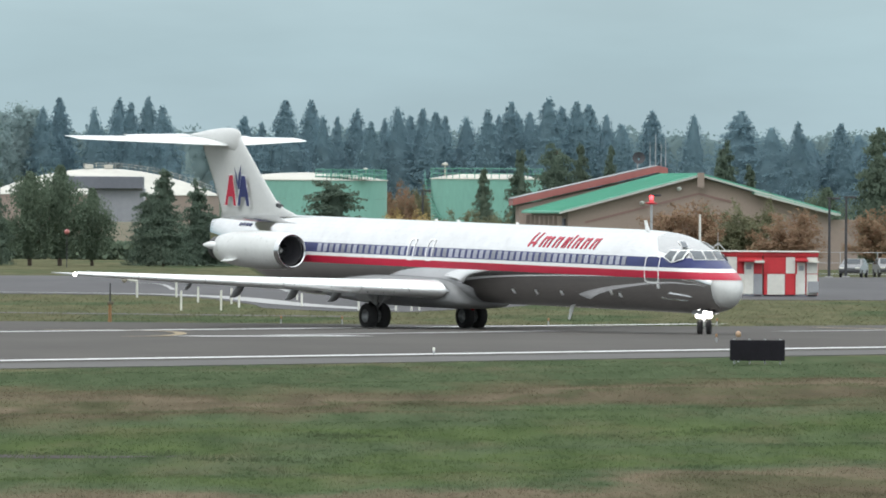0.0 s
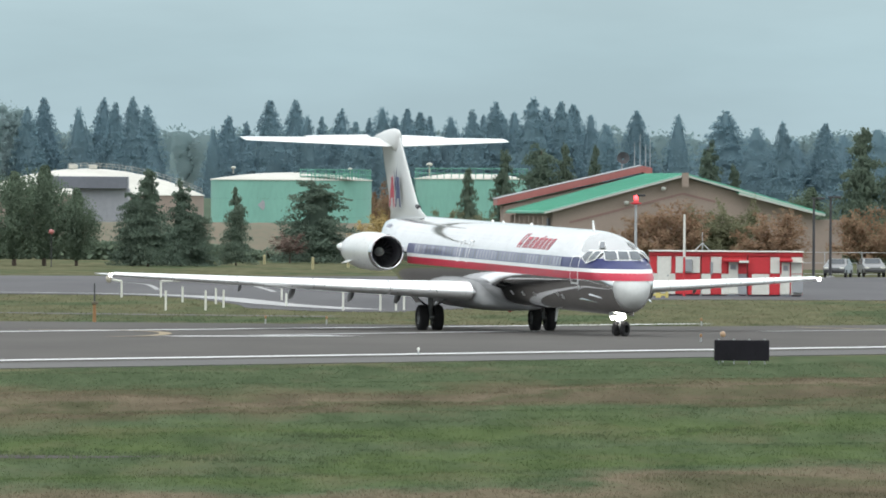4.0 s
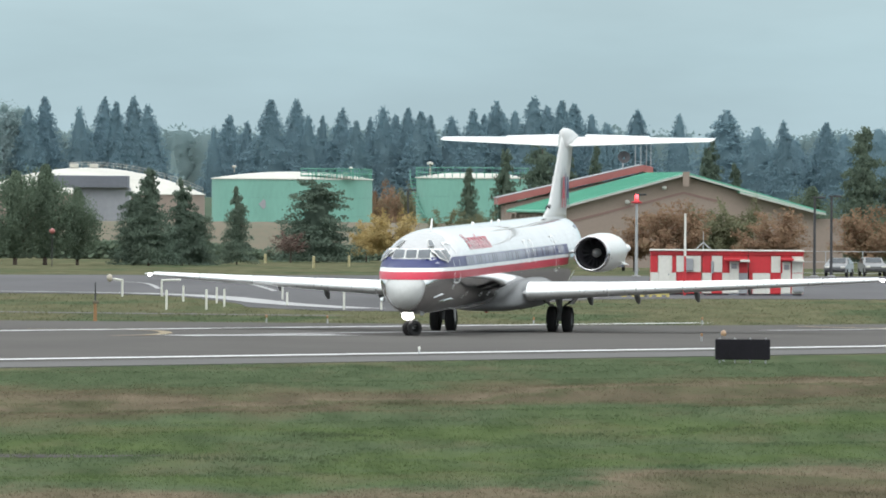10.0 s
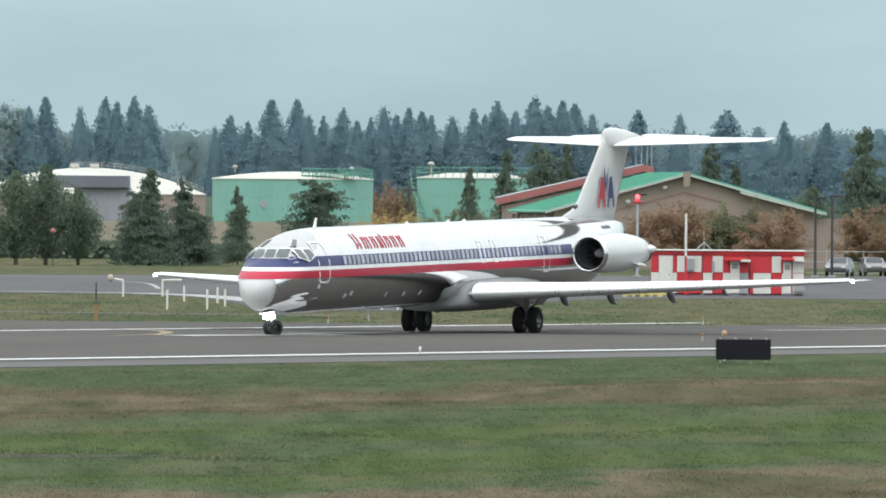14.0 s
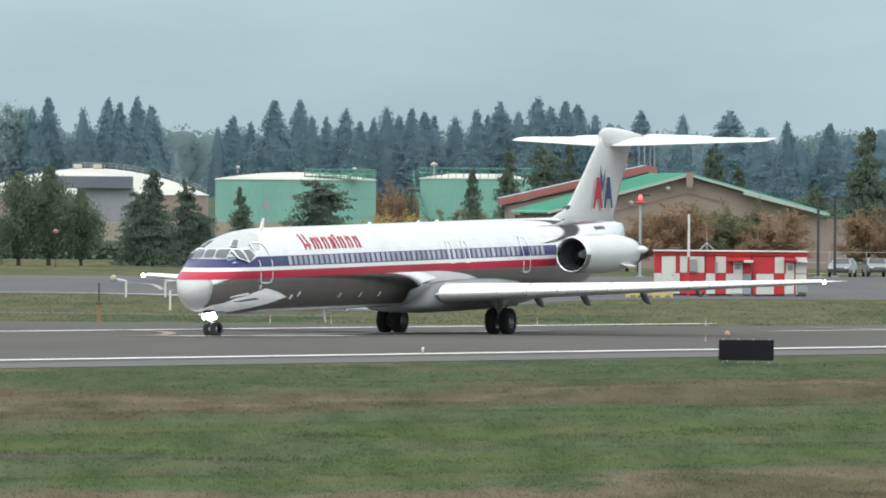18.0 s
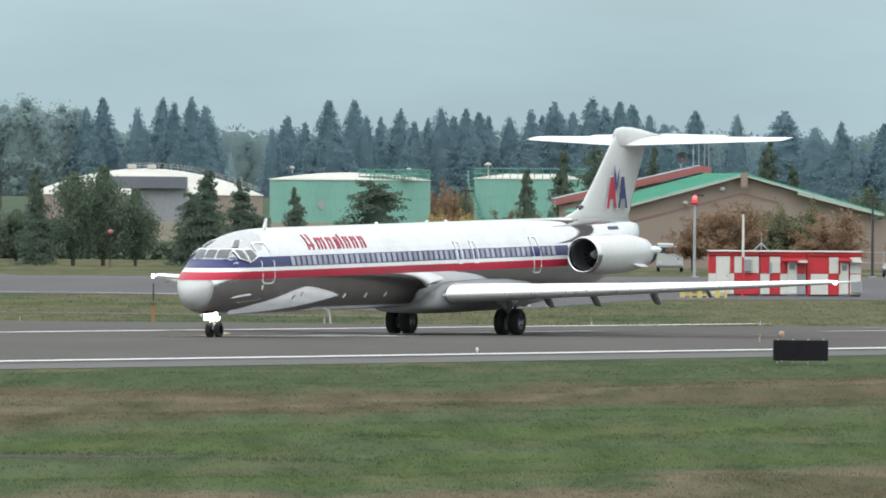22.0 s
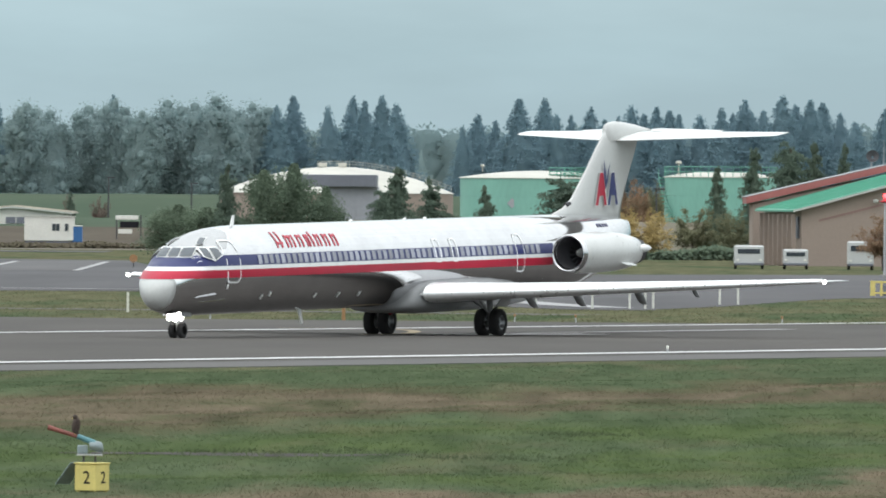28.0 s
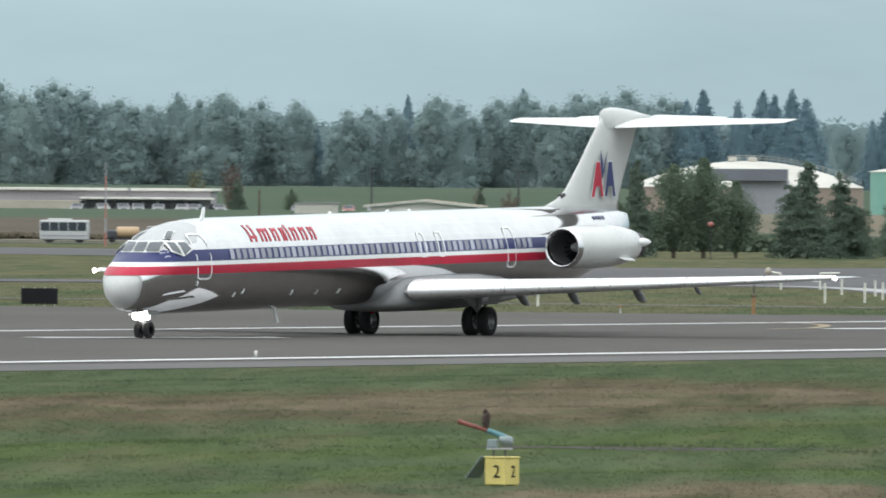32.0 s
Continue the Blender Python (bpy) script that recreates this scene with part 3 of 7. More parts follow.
def waist(x):
    """Height of the widest line: it droops to the tip of the nose."""
    zt, zb, _w = hull_at(x)
    s = NOSE_X - x
    return (zt + zb) / 2 + float(np.interp(s, [0.0, 0.25, 0.7, 1.4, 2.2, 3.5, 5.5], [0.0, 0.10, 0.30, 0.42, 0.34, 0.16, 0.0]))


def skin_y(x, z, off=0.0):
    zt, zb, w = hull_at(x)
    zc = waist(x)
    k = (z - zc) / ((zt - zc if z > zc else zc - zb) + off)
    return (w + off) * math.sqrt(max(0.0, 1 - k * k))


def front_x(z, y=0.0):
    """Where the nose's skin lies at that height and distance from the middle."""
    lo, hi = 12.0, NOSE_X
    for _ in range(40):
        mid = (lo + hi) / 2
        zt, zb, _w = hull_at(mid)
        if zb < z < zt and skin_y(mid, z) > abs(y):
            lo = mid
        else:
            hi = mid
    return lo


def hull_mesh(s0, s1, n=56):
    stations = [s for s in [0.0, 0.03, 0.06, 0.12, 0.2, 0.32, 0.5, 0.7, 0.95, 1.25, 1.6, 1.9, 2.2, 2.5, 2.8, 3.1, 3.5, 4.0, 4.6, 5.4, 6.2, 7.0, 8.0]
                + [9.0 + i for i in range(24)] + [33.0, 33.7, 34.4, 35.2, 36.0, 36.8, 37.6, 38.4, 39.2, 40.0, 40.7, 41.4, 42.0] if s0 <= s <= s1]
    rings = []
    for s in stations:
        x = NOSE_X - s
        zt, zb, w = hull_at(x)
        zc = waist(x)
        rings.append([(x, w * math.cos(a), zc + (zt - zc if a < math.pi else zc - zb) * math.sin(a)) for a in [2 * math.pi * k / n for k in range(n)]])
    return tilted(loft(rings))


def band(z0, z1, x_aft, off, nx=70, x_fore=None):
    """A painted stripe along both flanks and round the nose."""
    verts, faces = [], []
    rows = 4
    for j in range(rows):
        z = z0 + (z1 - z0) * j / (rows - 1)
        xf = front_x(z) if x_fore is None else x_fore
        for i in range(-nx, nx + 1):
            u = 1 - abs(i) / nx
            x = x_aft + (xf - x_aft) * (1 - (1 - u) ** 2.6)
            y = skin_y(x, z, off) if i else (skin_y(x, z, off) if x_fore else 0.0)
            verts.append((x + (off if x > 22 else 0), math.copysign(y, i), z))
    w = 2 * nx + 1
    for j in range(rows - 1):
        for i in range(w - 1):
            if x_fore is not None and i in (nx - 1, nx):
                continue
            faces.append((j * w + i, j * w + i + 1, (j + 1) * w + i + 1, (j + 1) * w + i))
    return tilted(mesh_from(verts, faces))


def side_patch(corners, side, off, nu=6, nv=4):
    """A patch on the flank between four (x, z) corners."""
    a, b, c, d = corners
    verts, faces = [], []
    for j in range(nv + 1):
        for i in range(nu + 1):
            u, v = i / nu, j / nv
            x = (a[0] * (1 - u) + b[0] * u) * (1 - v) + (d[0] * (1 - u) + c[0] * u) * v
            z = (a[1] * (1 - u) + b[1] * u) * (1 - v) + (d[1] * (1 - u) + c[1] * u) * v
            verts.append((x, side * skin_y(x, z, off), z))
    for j in range(nv):
        for i in range(nu):
            k = j * (nu + 1) + i
            faces.append((k, k + 1, k + nu + 2, k + nu + 1))
    return verts, faces


def nose_patch(corners, off, n=6):
    """A patch on the nose between four (y, z) corners seen from ahead."""
    a, b, c, d = corners
    verts, faces = [], []
    for j in range(n + 1):
        for i in range(n + 1):
            u, v = i / n, j / n
            y = (a[0] * (1 - u) + b[0] * u) * (1 - v) + (d[0] * (1 - u) + c[0] * u) * v
            z = (a[1] * (1 - u) + b[1] * u) * (1 - v) + (d[1] * (1 - u) + c[1] * u) * v
            verts.append((front_x(z, y) + off, y * (1 + off * 0.8), z + off * 0.4))
    for j in range(n):
        for i in range(n):
            k = j * (n + 1) + i
            faces.append((k, k + 1, k + n + 2, k + n + 1))
    return verts, faces


def ring_patch(x, w, z0, z1, inset, side, off, n=36):
    """A thin outline on the flank with rounded corners: a door's edge."""
    verts, faces = [], []
    zc, hh = (z0 + z1) / 2, (z1 - z0) / 2
    for k in range(n):
        a = 2 * math.pi * k / n
        c, s = math.copysign(abs(math.cos(a)) ** 0.38, math.cos(a)), math.copysign(abs(math.sin(a)) ** 0.25, math.sin(a))
        for d in (0.0, inset):
            px, pz = x + (w / 2 - d) * c, zc + (hh - d) * s
            verts.append((px, side * skin_y(px, pz, off), pz))
    for k in range(n):
        p, q = 2 * k, 2 * ((k + 1) % n)
        faces.append((p, p + 1, q + 1, q))
    return verts, faces


def foil(x_le, x_te, y, z, thick, n=9):
    """A wing section: leading edge, trailing edge, thickness in metres."""
    c = x_le - x_te
    up, low = [], []
    for i in range(n + 1):
        u = (1 - math.cos(math.pi * i / n)) / 2
        t = 2.6 * (0.2969 * math.sqrt(u) - 0.126 * u - 0.3516 * u**2 + 0.2843 * u**3 - 0.1036 * u**4) * thick * 1.9
        x = x_le - c * u
        up.append((x, y, z + t * 0.58 + 0.012 * c * math.sin(math.pi * u)))
        low.append((x, y, z - t * 0.42))
    return up + low[-2:0:-1]


WING = [(1.2, 4.9, -1.5, 1.74, 0.80), (1.9, 4.5, -1.45, 1.76, 0.78), (4.5, 3.02, -1.75, 1.84, 0.62), (8.5, 0.86, -2.72, 1.97, 0.46),
        (12.5, -1.32, -3.72, 2.12, 0.31), (15.6, -3.0, -4.5, 2.25, 0.2), (16.25, -3.5, -4.72, 2.28, 0.13), (16.43, -3.95, -4.8, 2.29, 0.05)]


def wing_line(y, col):
    ys = [w[0] for w in WING]
    return float(np.interp(y, ys, [w[col] for w in WING]))


def build_airliner():
    air = thing("airliner", pose(0, 0, 0), "polished aluminium twin-jet airliner with red, white and blue stripes", "airplane")
    part("fuselage", hull_mesh(0.7, 42.0), M_METAL, air, "polished bare aluminium fuselage")
    part("radome", hull_mesh(0.0, 0.7), M_RADOME, air, "light grey painted nose cone")
    # the duller skin over the flight deck
    cap = []
    for i in range(13):
        x = 22.2 - i * 0.22
        zt, zb, w = hull_at(x)
        zc = waist(x)
        lo = 0.62 if i < 9 else 0.62 + (i - 8) * 0.12
        cap.append([(x, (w + 0.006) * math.cos(a), zc + (zt - zc + 0.006) * math.sin(a)) for a in [lo + (math.pi - 2 * lo) * k / 24 for k in range(25)]])
    part("flight_deck_roof", tilted(loft(cap, closed=False, cap=False)), M_DULLSKIN, air, "duller grey skin over the flight deck")
    # stripes
    part("red_stripe", band(2.77, 3.08, -7.3, 0.012), M_RED, air, "red stripe")
    part("white_stripe", band(3.08, 3.235, -7.4, 0.010), M_WHITEPAINT, air, "thin white stripe")
    part("blue_stripe", band(3.235, 3.66, -7.5, 0.012), M_BLUE, air, "dark blue window stripe")
    # cabin windows
    for side in (1, -1):
        v, f = side_patch([(-0.155, 3.275), (0.155, 3.275), (0.155, 3.635), (-0.155, 3.635)], side, 0.024, 3, 3)
        cut = mesh_from(v, f)
        cut.materials.append(M_PANE)
        for i in range(51):
            x = 18.3 - i * 0.486
            if side == 1 and abs(x + 4.4) < 0.55 or x < -6.2:
                continue
            part("cabin_window", cut, M_PANE, air, "" if i else "grey cabin window pane", at=Matrix.Translation((x, 0, -PITCH * x)))
        for x, w, z0, z1, nm in ((20.35, 1.0, 2.55, 4.26, "cabin_door"), (-4.4, 0.72, 2.52, 4.1, "service_door"), (2.95, 0.52, 3.05, 4.02, "exit_hatch"), (1.45, 0.52, 3.05, 4.02, "exit_hatch")):
            if nm == "service_door" and side < 0:
                continue
            if nm == "cabin_door" and side < 0:
                z1 = 3.74
            v, f = ring_patch(x, w, z0, z1, 0.055, side, 0.03)
            part(nm, tilted(mesh_from(v, f)), M_LINE, air, "door outline in the aluminium skin")
        # name on the flank as plain slanted bars
        widths = [0.9, 1.06, 0.70, 0.47, 0.28, 0.67, 0.70, 0.67]
        x = 16.5
        for i, w in enumerate(widths):
            z0, z1 = 3.88, 4.50 if i == 0 else (4.46 if i == 4 else 4.36)
            lean = 0.14 * side
            for k in range({1: 3, 4: 1}.get(i, 2)):
                n = {1: 3, 4: 1}.get(i, 2)
                step = w * 0.86 / n
                xa = x - k * step if side > 0 else 27.0 - x + k * step
                bw = 0.135 * side
                v, f = side_patch([(xa, z0), (xa - bw, z0), (xa - bw + lean * -1, z1), (xa - lean, z1)], side, 0.016, 2, 4)
                part("name_bar", tilted(mesh_from(v, f)), M_RED, air)
            if i != 4:
                xa = x if side > 0 else 27.0 - x
                xb = xa - side * (w * 0.86 / 2 + 0.1)
                zm = z1 - 0.02 if i else 4.1
                v, f = side_patch([(xa - lean * 0.9, zm - 0.09), (xb - lean * 0.9, zm - 0.09), (xb - lean, zm), (xa - lean, zm)], side, 0.018, 3, 2)
                part("name_bar", tilted(mesh_from(v, f)), M_RED, air)
            x -= w * 0.86 + 0.1
    # flight deck windows, seen from ahead
    panes = [("windshield_centre", [(-0.21, 3.61), (0.21, 3.61), (0.20, 3.94), (-0.20, 3.94)])]
    for s in (1, -1):
        panes.append(("windshield", [(s * 0.28, 3.61), (s * 0.74, 3.61), (s * 0.70, 3.95), (s * 0.27, 3.94)]))
        panes.append(("eyebrow_window", [(s * 0.60, 4.09), (s * 0.79, 4.07), (s * 0.62, 4.31), (s * 0.46, 4.33)]))
    glass = []
    for nm, q in panes:
        cy, cz = sum(p[0] for p in q) / 4, sum(p[1] for p in q) / 4
        wide = [(cy + (p[0] - cy) + math.copysign(0.045 if cz < 4 else 0.022, p[0] - cy), cz + (p[1] - cz) + math.copysign(0.04 if cz < 4 else 0.02, p[1] - cz)) for p in q]
        glass.append((nm, nose_patch(q, 0.075, 10), nose_patch(wide, 0.04, 10)))
    for s in (1, -1):
        for nm, q in (("side_window", [(22.06, 3.66), (21.76, 3.51), (21.70, 3.95), (21.94, 3.97)]), ("rear_side_window", [(21.62, 3.48), (21.10, 3.70), (21.22, 3.96), (21.58, 3.95)])):
            cx, cz = sum(p[0] for p in q) / 4, sum(p[1] for p in q) / 4
            wide = [(cx + (p[0] - cx) + math.copysign(0.06, p[0] - cx), cz + (p[1] - cz) + math.copysign(0.055, p[1] - cz)) for p in q]
            glass.append((nm, side_patch(q, s, 0.095, 10, 8), side_patch(wide, s, 0.07, 10, 8)))
    for nm, (v, f), (fv, ff) in glass:
        pane = part(nm, tilted(mesh_from(v, f)), M_COCKPIT, air, "dark flight deck glass")
        part("window_frame", tilted(mesh_from(fv, ff)), M_WHITEPAINT, pane, "white painted frame")
    # belly fairing round the wing root
    rings = []
    for x, w, zt, zb in ((5.1, 1.0, 1.4, 1.22), (4.98, 1.5, 1.8, 1.12), (4.75, 1.64, 2.15, 1.04), (4.3, 1.72, 2.38, 1.0), (3.4, 1.77, 2.50, 0.97), (0.5, 1.84, 2.52, 0.97),
                         (-2.0, 1.82, 2.46, 1.0), (-4.2, 1.68, 2.25, 1.1), (-6.2, 1.2, 1.9, 1.22), (-7.6, 0.5, 1.6, 1.3)):
        zc, hh = (zt + zb) / 2, (zt - zb) / 2
        rings.append([(x, w * math.copysign(abs(math.cos(a)) ** 0.6, math.cos(a)), zc + hh * math.copysign(abs(math.sin(a)) ** 0.62, math.sin(a)))
                      for a in [2 * math.pi * k / 32 for k in range(32)]])
    part("wing_fairing", tilted(loft(rings)), M_FAIRING, air, "grey painted wing root fairing")
    # wings
    for s in (1, -1):
        secs = [foil(xl, xt, s * y, z, t) for y, xl, xt, z, t in WING]
        wing = part("wing", tilted(loft(secs)), M_GREYWING, air, "grey metal wing")
        # slats along the leading edge
        for y0, y1 in ((1.8, 5.0), (5.03, 8.0), (8.03, 11.0), (11.03, 13.6), (13.63, 15.9)):
            sl = []
            for y in (y0, y1):
                xl, xt, z, t = (wing_line(y, c) for c in (1, 2, 3, 4))
                c = 0.16 * (xl - xt)
                pts = []
                for k in range(9):
                    a = math.pi * (k / 8 - 0.5)
                    pts.append((xl + 0.03 - c * (1 - math.cos(a)), s * y, z + 0.02 + t * 0.62 * math.sin(a) * (0.72 if a < 0 else 0.98)))
                sl.append(pts)
            part("slat", tilted(loft(sl, closed=False, cap=False)), M_SLAT, wing, "bright polished leading edge slat")
        for y0, y1 in ((2.2, 5.6), (5.65, 10.6)):
            fl = [foil(wing_line(y, 2) + 0.55 * (1 - 0.03 * y), wing_line(y, 2) - 0.35 * (1 - 0.03 * y), s * y, wing_line(y, 3) - 0.06, 0.16) for y in (y0, y1)]
            part("flap", tilted(loft(fl)), M_GREYWING, wing)
        for y in (3.6, 5.6, 8.1, 10.3):
            x = wing_line(y, 2)
            k = 1.0 if y < 9 else 0.55
            z = wing_line(y, 3)
            prof = [[(x + 0.6 * k - 1.25 * k * u, s * y + 0.13 * k * math.sin(math.pi * min(1, u + 0.12)) * math.cos(a),
                      z - 0.16 - 0.56 * k * u + 0.24 * k * math.sin(math.pi * min(1, u + 0.1)) * math.sin(a)) for a in [2 * math.pi * q / 10 for q in range(10)]]
                    for u in (0, 0.15, 0.35, 0.6, 0.8, 0.98)]
            part("flap_hinge_fairing", tilted(loft(prof)), M_HINGE, wing, "darker grey flap hinge fairing")
        lx, lz = wing_line(16.0, 1), wing_line(16.0, 3)
        lamp = bmesh.new()
        bmesh.ops.create_uvsphere(lamp, u_segments=12, v_segments=8, radius=0.085, matrix=Matrix.Translation((lx + 0.08, s * 16.05, lz + 0.0)))
        me = bpy.data.meshes.new("lamp")
        lamp.to_mesh(me)
        lamp.free()
        part("landing_light", tilted(me), M_LAMP, wing, "lit white wing tip light")
    # engines
    for s in (1, -1):
        y, z = s * 2.68, 3.26
        nac = lathe([(-6.62, 0.64), (-6.5, 0.71), (-6.42, 0.735), (-6.5, 0.765), (-6.8, 0.80), (-7.6, 0.835), (-8.9, 0.85), (-10.2, 0.82), (-11.2, 0.73), (-11.9, 0.62), (-11.92, 0.5)], 40)
        m = Matrix.Translation((0, y, z)) @ Matrix.Rotation(radians(1.2 * -s), 4, "Z")
        nac.transform(m)
        e = part("engine_nacelle", tilted(nac), M_NACELLE, air, "light grey engine nacelle")
        lip = lathe([(-6.60, 0.635), (-6.48, 0.68), (-6.40, 0.722), (-6.42, 0.755), (-6.52, 0.78), (-6.7, 0.803)], 40)
        lip.transform(m)
        part("intake_lip", tilted(lip), M_METAL, e, "polished intake lip")
        duct = lathe([(-6.55, 0.655), (-6.9, 0.645), (-7.9, 0.63), (-7.92, 0.2)], 40)
        duct.transform(m)
        part("intake_duct", tilted(duct), M_INTAKE, e, "dark intake duct")
        for k in range(18):
            a = 2 * math.pi * k / 18
            bl = mesh_from([(-7.72, 0.2 * math.cos(a - 0.1), 0.2 * math.sin(a - 0.1)), (-7.82, 0.2 * math.cos(a + 0.1), 0.2 * math.sin(a + 0.1)),
                            (-7.86, 0.62 * math.cos(a + 0.1), 0.62 * math.sin(a + 0.1)), (-7.7, 0.62 * math.cos(a - 0.07), 0.62 * math.sin(a - 0.07))], [(0, 1, 2, 3)])
            bl.transform(m)
            part("fan_blade", tilted(bl), M_DARK, e)
        spin = lathe([(-7.2, 0.005), (-7.25, 0.06), (-7.4, 0.14), (-7.7, 0.2), (-7.9, 0.205)], 20)
        spin.transform(m)
        part("spinner", tilted(spin), M_NACELLE, e, "grey spinner cone")
        noz = lathe([(-11.7, 0.60), (-12.2, 0.555), (-12.5, 0.5), (-12.45, 0.45), (-11.8, 0.42), (-11.7, 0.1)], 32)
        noz.transform(m)
        part("exhaust_nozzle", tilted(noz), M_DARK, e, "dark exhaust nozzle")
        for up in (0.42, ):
            pod = lathe([(-11.5, 0.02), (-11.7, 0.14), (-12.15, 0.18), (-12.5, 0.13), (-12.85, 0.02)], 14)
            pod.transform(Matrix.Translation((0, s * 0.52, 0.12)))
            pod.transform(m)
            part("reverser_hinge_fairing", tilted(pod), M_WHITEPAINT, e, "white pointed reverser fairing")
        strake = mesh_from([(-9.8, s * 0.70, -0.42), (-11.0, s * 0.62, -0.46), (-10.9, s * 0.86, -0.56), (-10.0, s * 0.88, -0.52),
                            (-9.8, s * 0.70, -0.45), (-11.0, s * 0.62, -0.49), (-10.9, s * 0.86, -0.58), (-10.0, s * 0.88, -0.54)],
                           [(0, 1, 2, 3), (7, 6, 5, 4), (0, 3, 7, 4), (1, 2, 6, 5), (2, 3, 7, 6)], False)
        strake.transform(m)
        part("nacelle_strake", tilted(strake), M_WHITEPAINT, e)
        pyl = [foil(-8.0, -12.4, s * 1.2, 3.28, 0.26), foil(-7.9, -12.2, s * 2.1, 3.28, 0.24)]
        part("engine_pylon", tilted(loft(pyl)), M_GREYPAINT, air)
    # fin and tailplane
    fin = []
    for z, xl, xt, th in ((4.5, -9.3, -16.9, 0.16), (4.85, -10.7, -16.85, 0.30), (5.05, -11.5, -16.95, 0.40), (5.4, -12.2, -17.1, 0.46), (6.4, -13.35, -17.65, 0.46), (7.4, -14.4, -18.25, 0.42),
                          (7.9, -14.95, -18.5, 0.44), (8.3, -15.34, -18.8, 0.46)):
        fin.append([(q[0], q[2] - 0, z) for q in foil(xl, xt, 0, 0, th)])
    part("fin", tilted(loft(fin)), M_FIN, air, "grey painted tail fin")
    scoop = tube_bm((-12.1, 0, 5.2), (-11.75, 0, 5.13), 0.1, 0.1, 14)
    me = bpy.data.meshes.new("scoop")
    scoop.to_mesh(me)
    scoop.free()
    part("air_scoop", tilted(me), M_DARK, air, "dark air scoop at the fin's foot")
    bullet = []
    for x, w, zt, zb in ((-15.28, 0.04, 8.34, 7.75), (-15.36, 0.13, 8.45, 7.7), (-15.6, 0.19, 8.55, 7.5), (-16.1, 0.25, 8.60, 7.6), (-16.9, 0.26, 8.57, 7.7), (-17.9, 0.21, 8.48, 7.9), (-18.9, 0.13, 8.34, 8.0), (-19.7, 0.04, 8.24, 8.1)):
        zc, hh = (zt + zb) / 2, (zt - zb) / 2
        bullet.append([(x, w * math.cos(a), zc + hh * math.sin(a)) for a in [2 * math.pi * k / 20 for k in range(20)]])
    part("tail_fairing", tilted(loft(bullet)), M_FIN, air, "grey rounded fairing on top of the fin")
    for s in (1, -1):
        def trimmed(x_le, x_te, y, z, t):
            """The tailplane is trimmed leading edge down."""
            return [(px, py, pz - 0.11 * (px - (x_le + x_te) / 2)) for px, py, pz in foil(x_le, x_te, y, z, t)]
        tp = [trimmed(-15.95, -19.45, s * 0.1, 7.98, 0.34), trimmed(-16.1, -19.5, s * 0.5, 7.98, 0.32), trimmed(-19.0, -20.45, s * 5.85, 8.05, 0.13), trimmed(-19.3, -20.5, s * 6.12, 8.06, 0.05)]
        stab = part("tailplane", tilted(loft(tp)), M_WHITEPAINT, air, "white tailplane")
        el = [trimmed(-18.6, -19.65, s * 0.5, 8.22, 0.15), trimmed(-19.5, -20.2, s * 3.2, 8.16, 0.10)]
        part("elevator", tilted(loft(el)), M_WHITEPAINT, stab)
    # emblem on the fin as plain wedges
    for s in (1, -1):
        def flat(poly, off, m, nm):
            me = mesh_from([(-15.3 + (p[0] + 15.3) * 1.12, s * off, 5.25 + (p[1] - 5.25) * 1.0) for p in poly], [tuple(range(len(poly)))], False)
            part(nm, tilted(me), m, air)
            if m is not M_NAVY:
                cx, cz = sum(p[0] for p in poly) / len(poly), sum(p[1] for p in poly) / len(poly)
                rim = mesh_from([(-15.3 + (cx + (p[0] - cx) * 1.14 + 15.3) * 1.12, s * (off - 0.008), cz + (p[1] - cz) * 1.05) for p in poly], [tuple(range(len(poly)))], False)
                part("emblem_outline", tilted(rim), M_WHITEPAINT, air)
        fore, aft = (M_RED, M_BLUE) if s > 0 else (M_BLUE, M_RED)
        flat([(-14.2, 5.1), (-14.42, 5.1), (-14.54, 5.5), (-14.86, 5.5), (-14.93, 5.1), (-15.14, 5.1), (-14.82, 6.46), (-14.56, 6.46)], 0.245, fore, "emblem_wedge")
        flat([(-15.22, 5.1), (-15.4, 5.1), (-15.5, 5.5), (-15.8, 5.5), (-15.88, 5.1), (-16.08, 5.1), (-15.76, 6.46), (-15.5, 6.46)], 0.242, aft, "emblem_wedge")
        flat([(-14.98, 5.8), (-15.12, 5.9), (-15.04, 6.5), (-14.86, 7.0), (-14.86, 6.35)], 0.252, M_NAVY, "emblem_wedge")
        flat([(-15.0, 5.9), (-15.18, 6.05), (-15.38, 6.9), (-15.2, 6.55)], 0.256, M_NAVY, "emblem_wedge")
        for i in range(4):
            x = -12.6 - i * 0.34
            v, f = side_patch([(x, 4.24), (x - 0.2, 4.24), (x - 0.2, 4.38), (x, 4.38)], s, 0.02, 2, 2)
            part("registration_bar", tilted(mesh_from(v, f)), M_NAVY, air)
    # nose strakes, aerials, small fittings
    for s in (1, -1):
        st = mesh_from([(22.5, s * 1.16, 1.86), (21.0, s * 1.4, 1.98), (21.0, s * 1.54, 1.94), (22.2, s * 1.31, 1.86), (22.5, s * 1.16, 1.83), (21.0, s * 1.4, 1.95), (21.0, s * 1.54, 1.91), (22.2, s * 1.31, 1.83)],
                       [(0, 1, 2, 3), (7, 6, 5, 4), (0, 3, 7, 4), (1, 2, 6, 5), (2, 3, 7, 6)], False)
        part("nose_strake", tilted(st), M_METAL, air, "small polished nose strake")
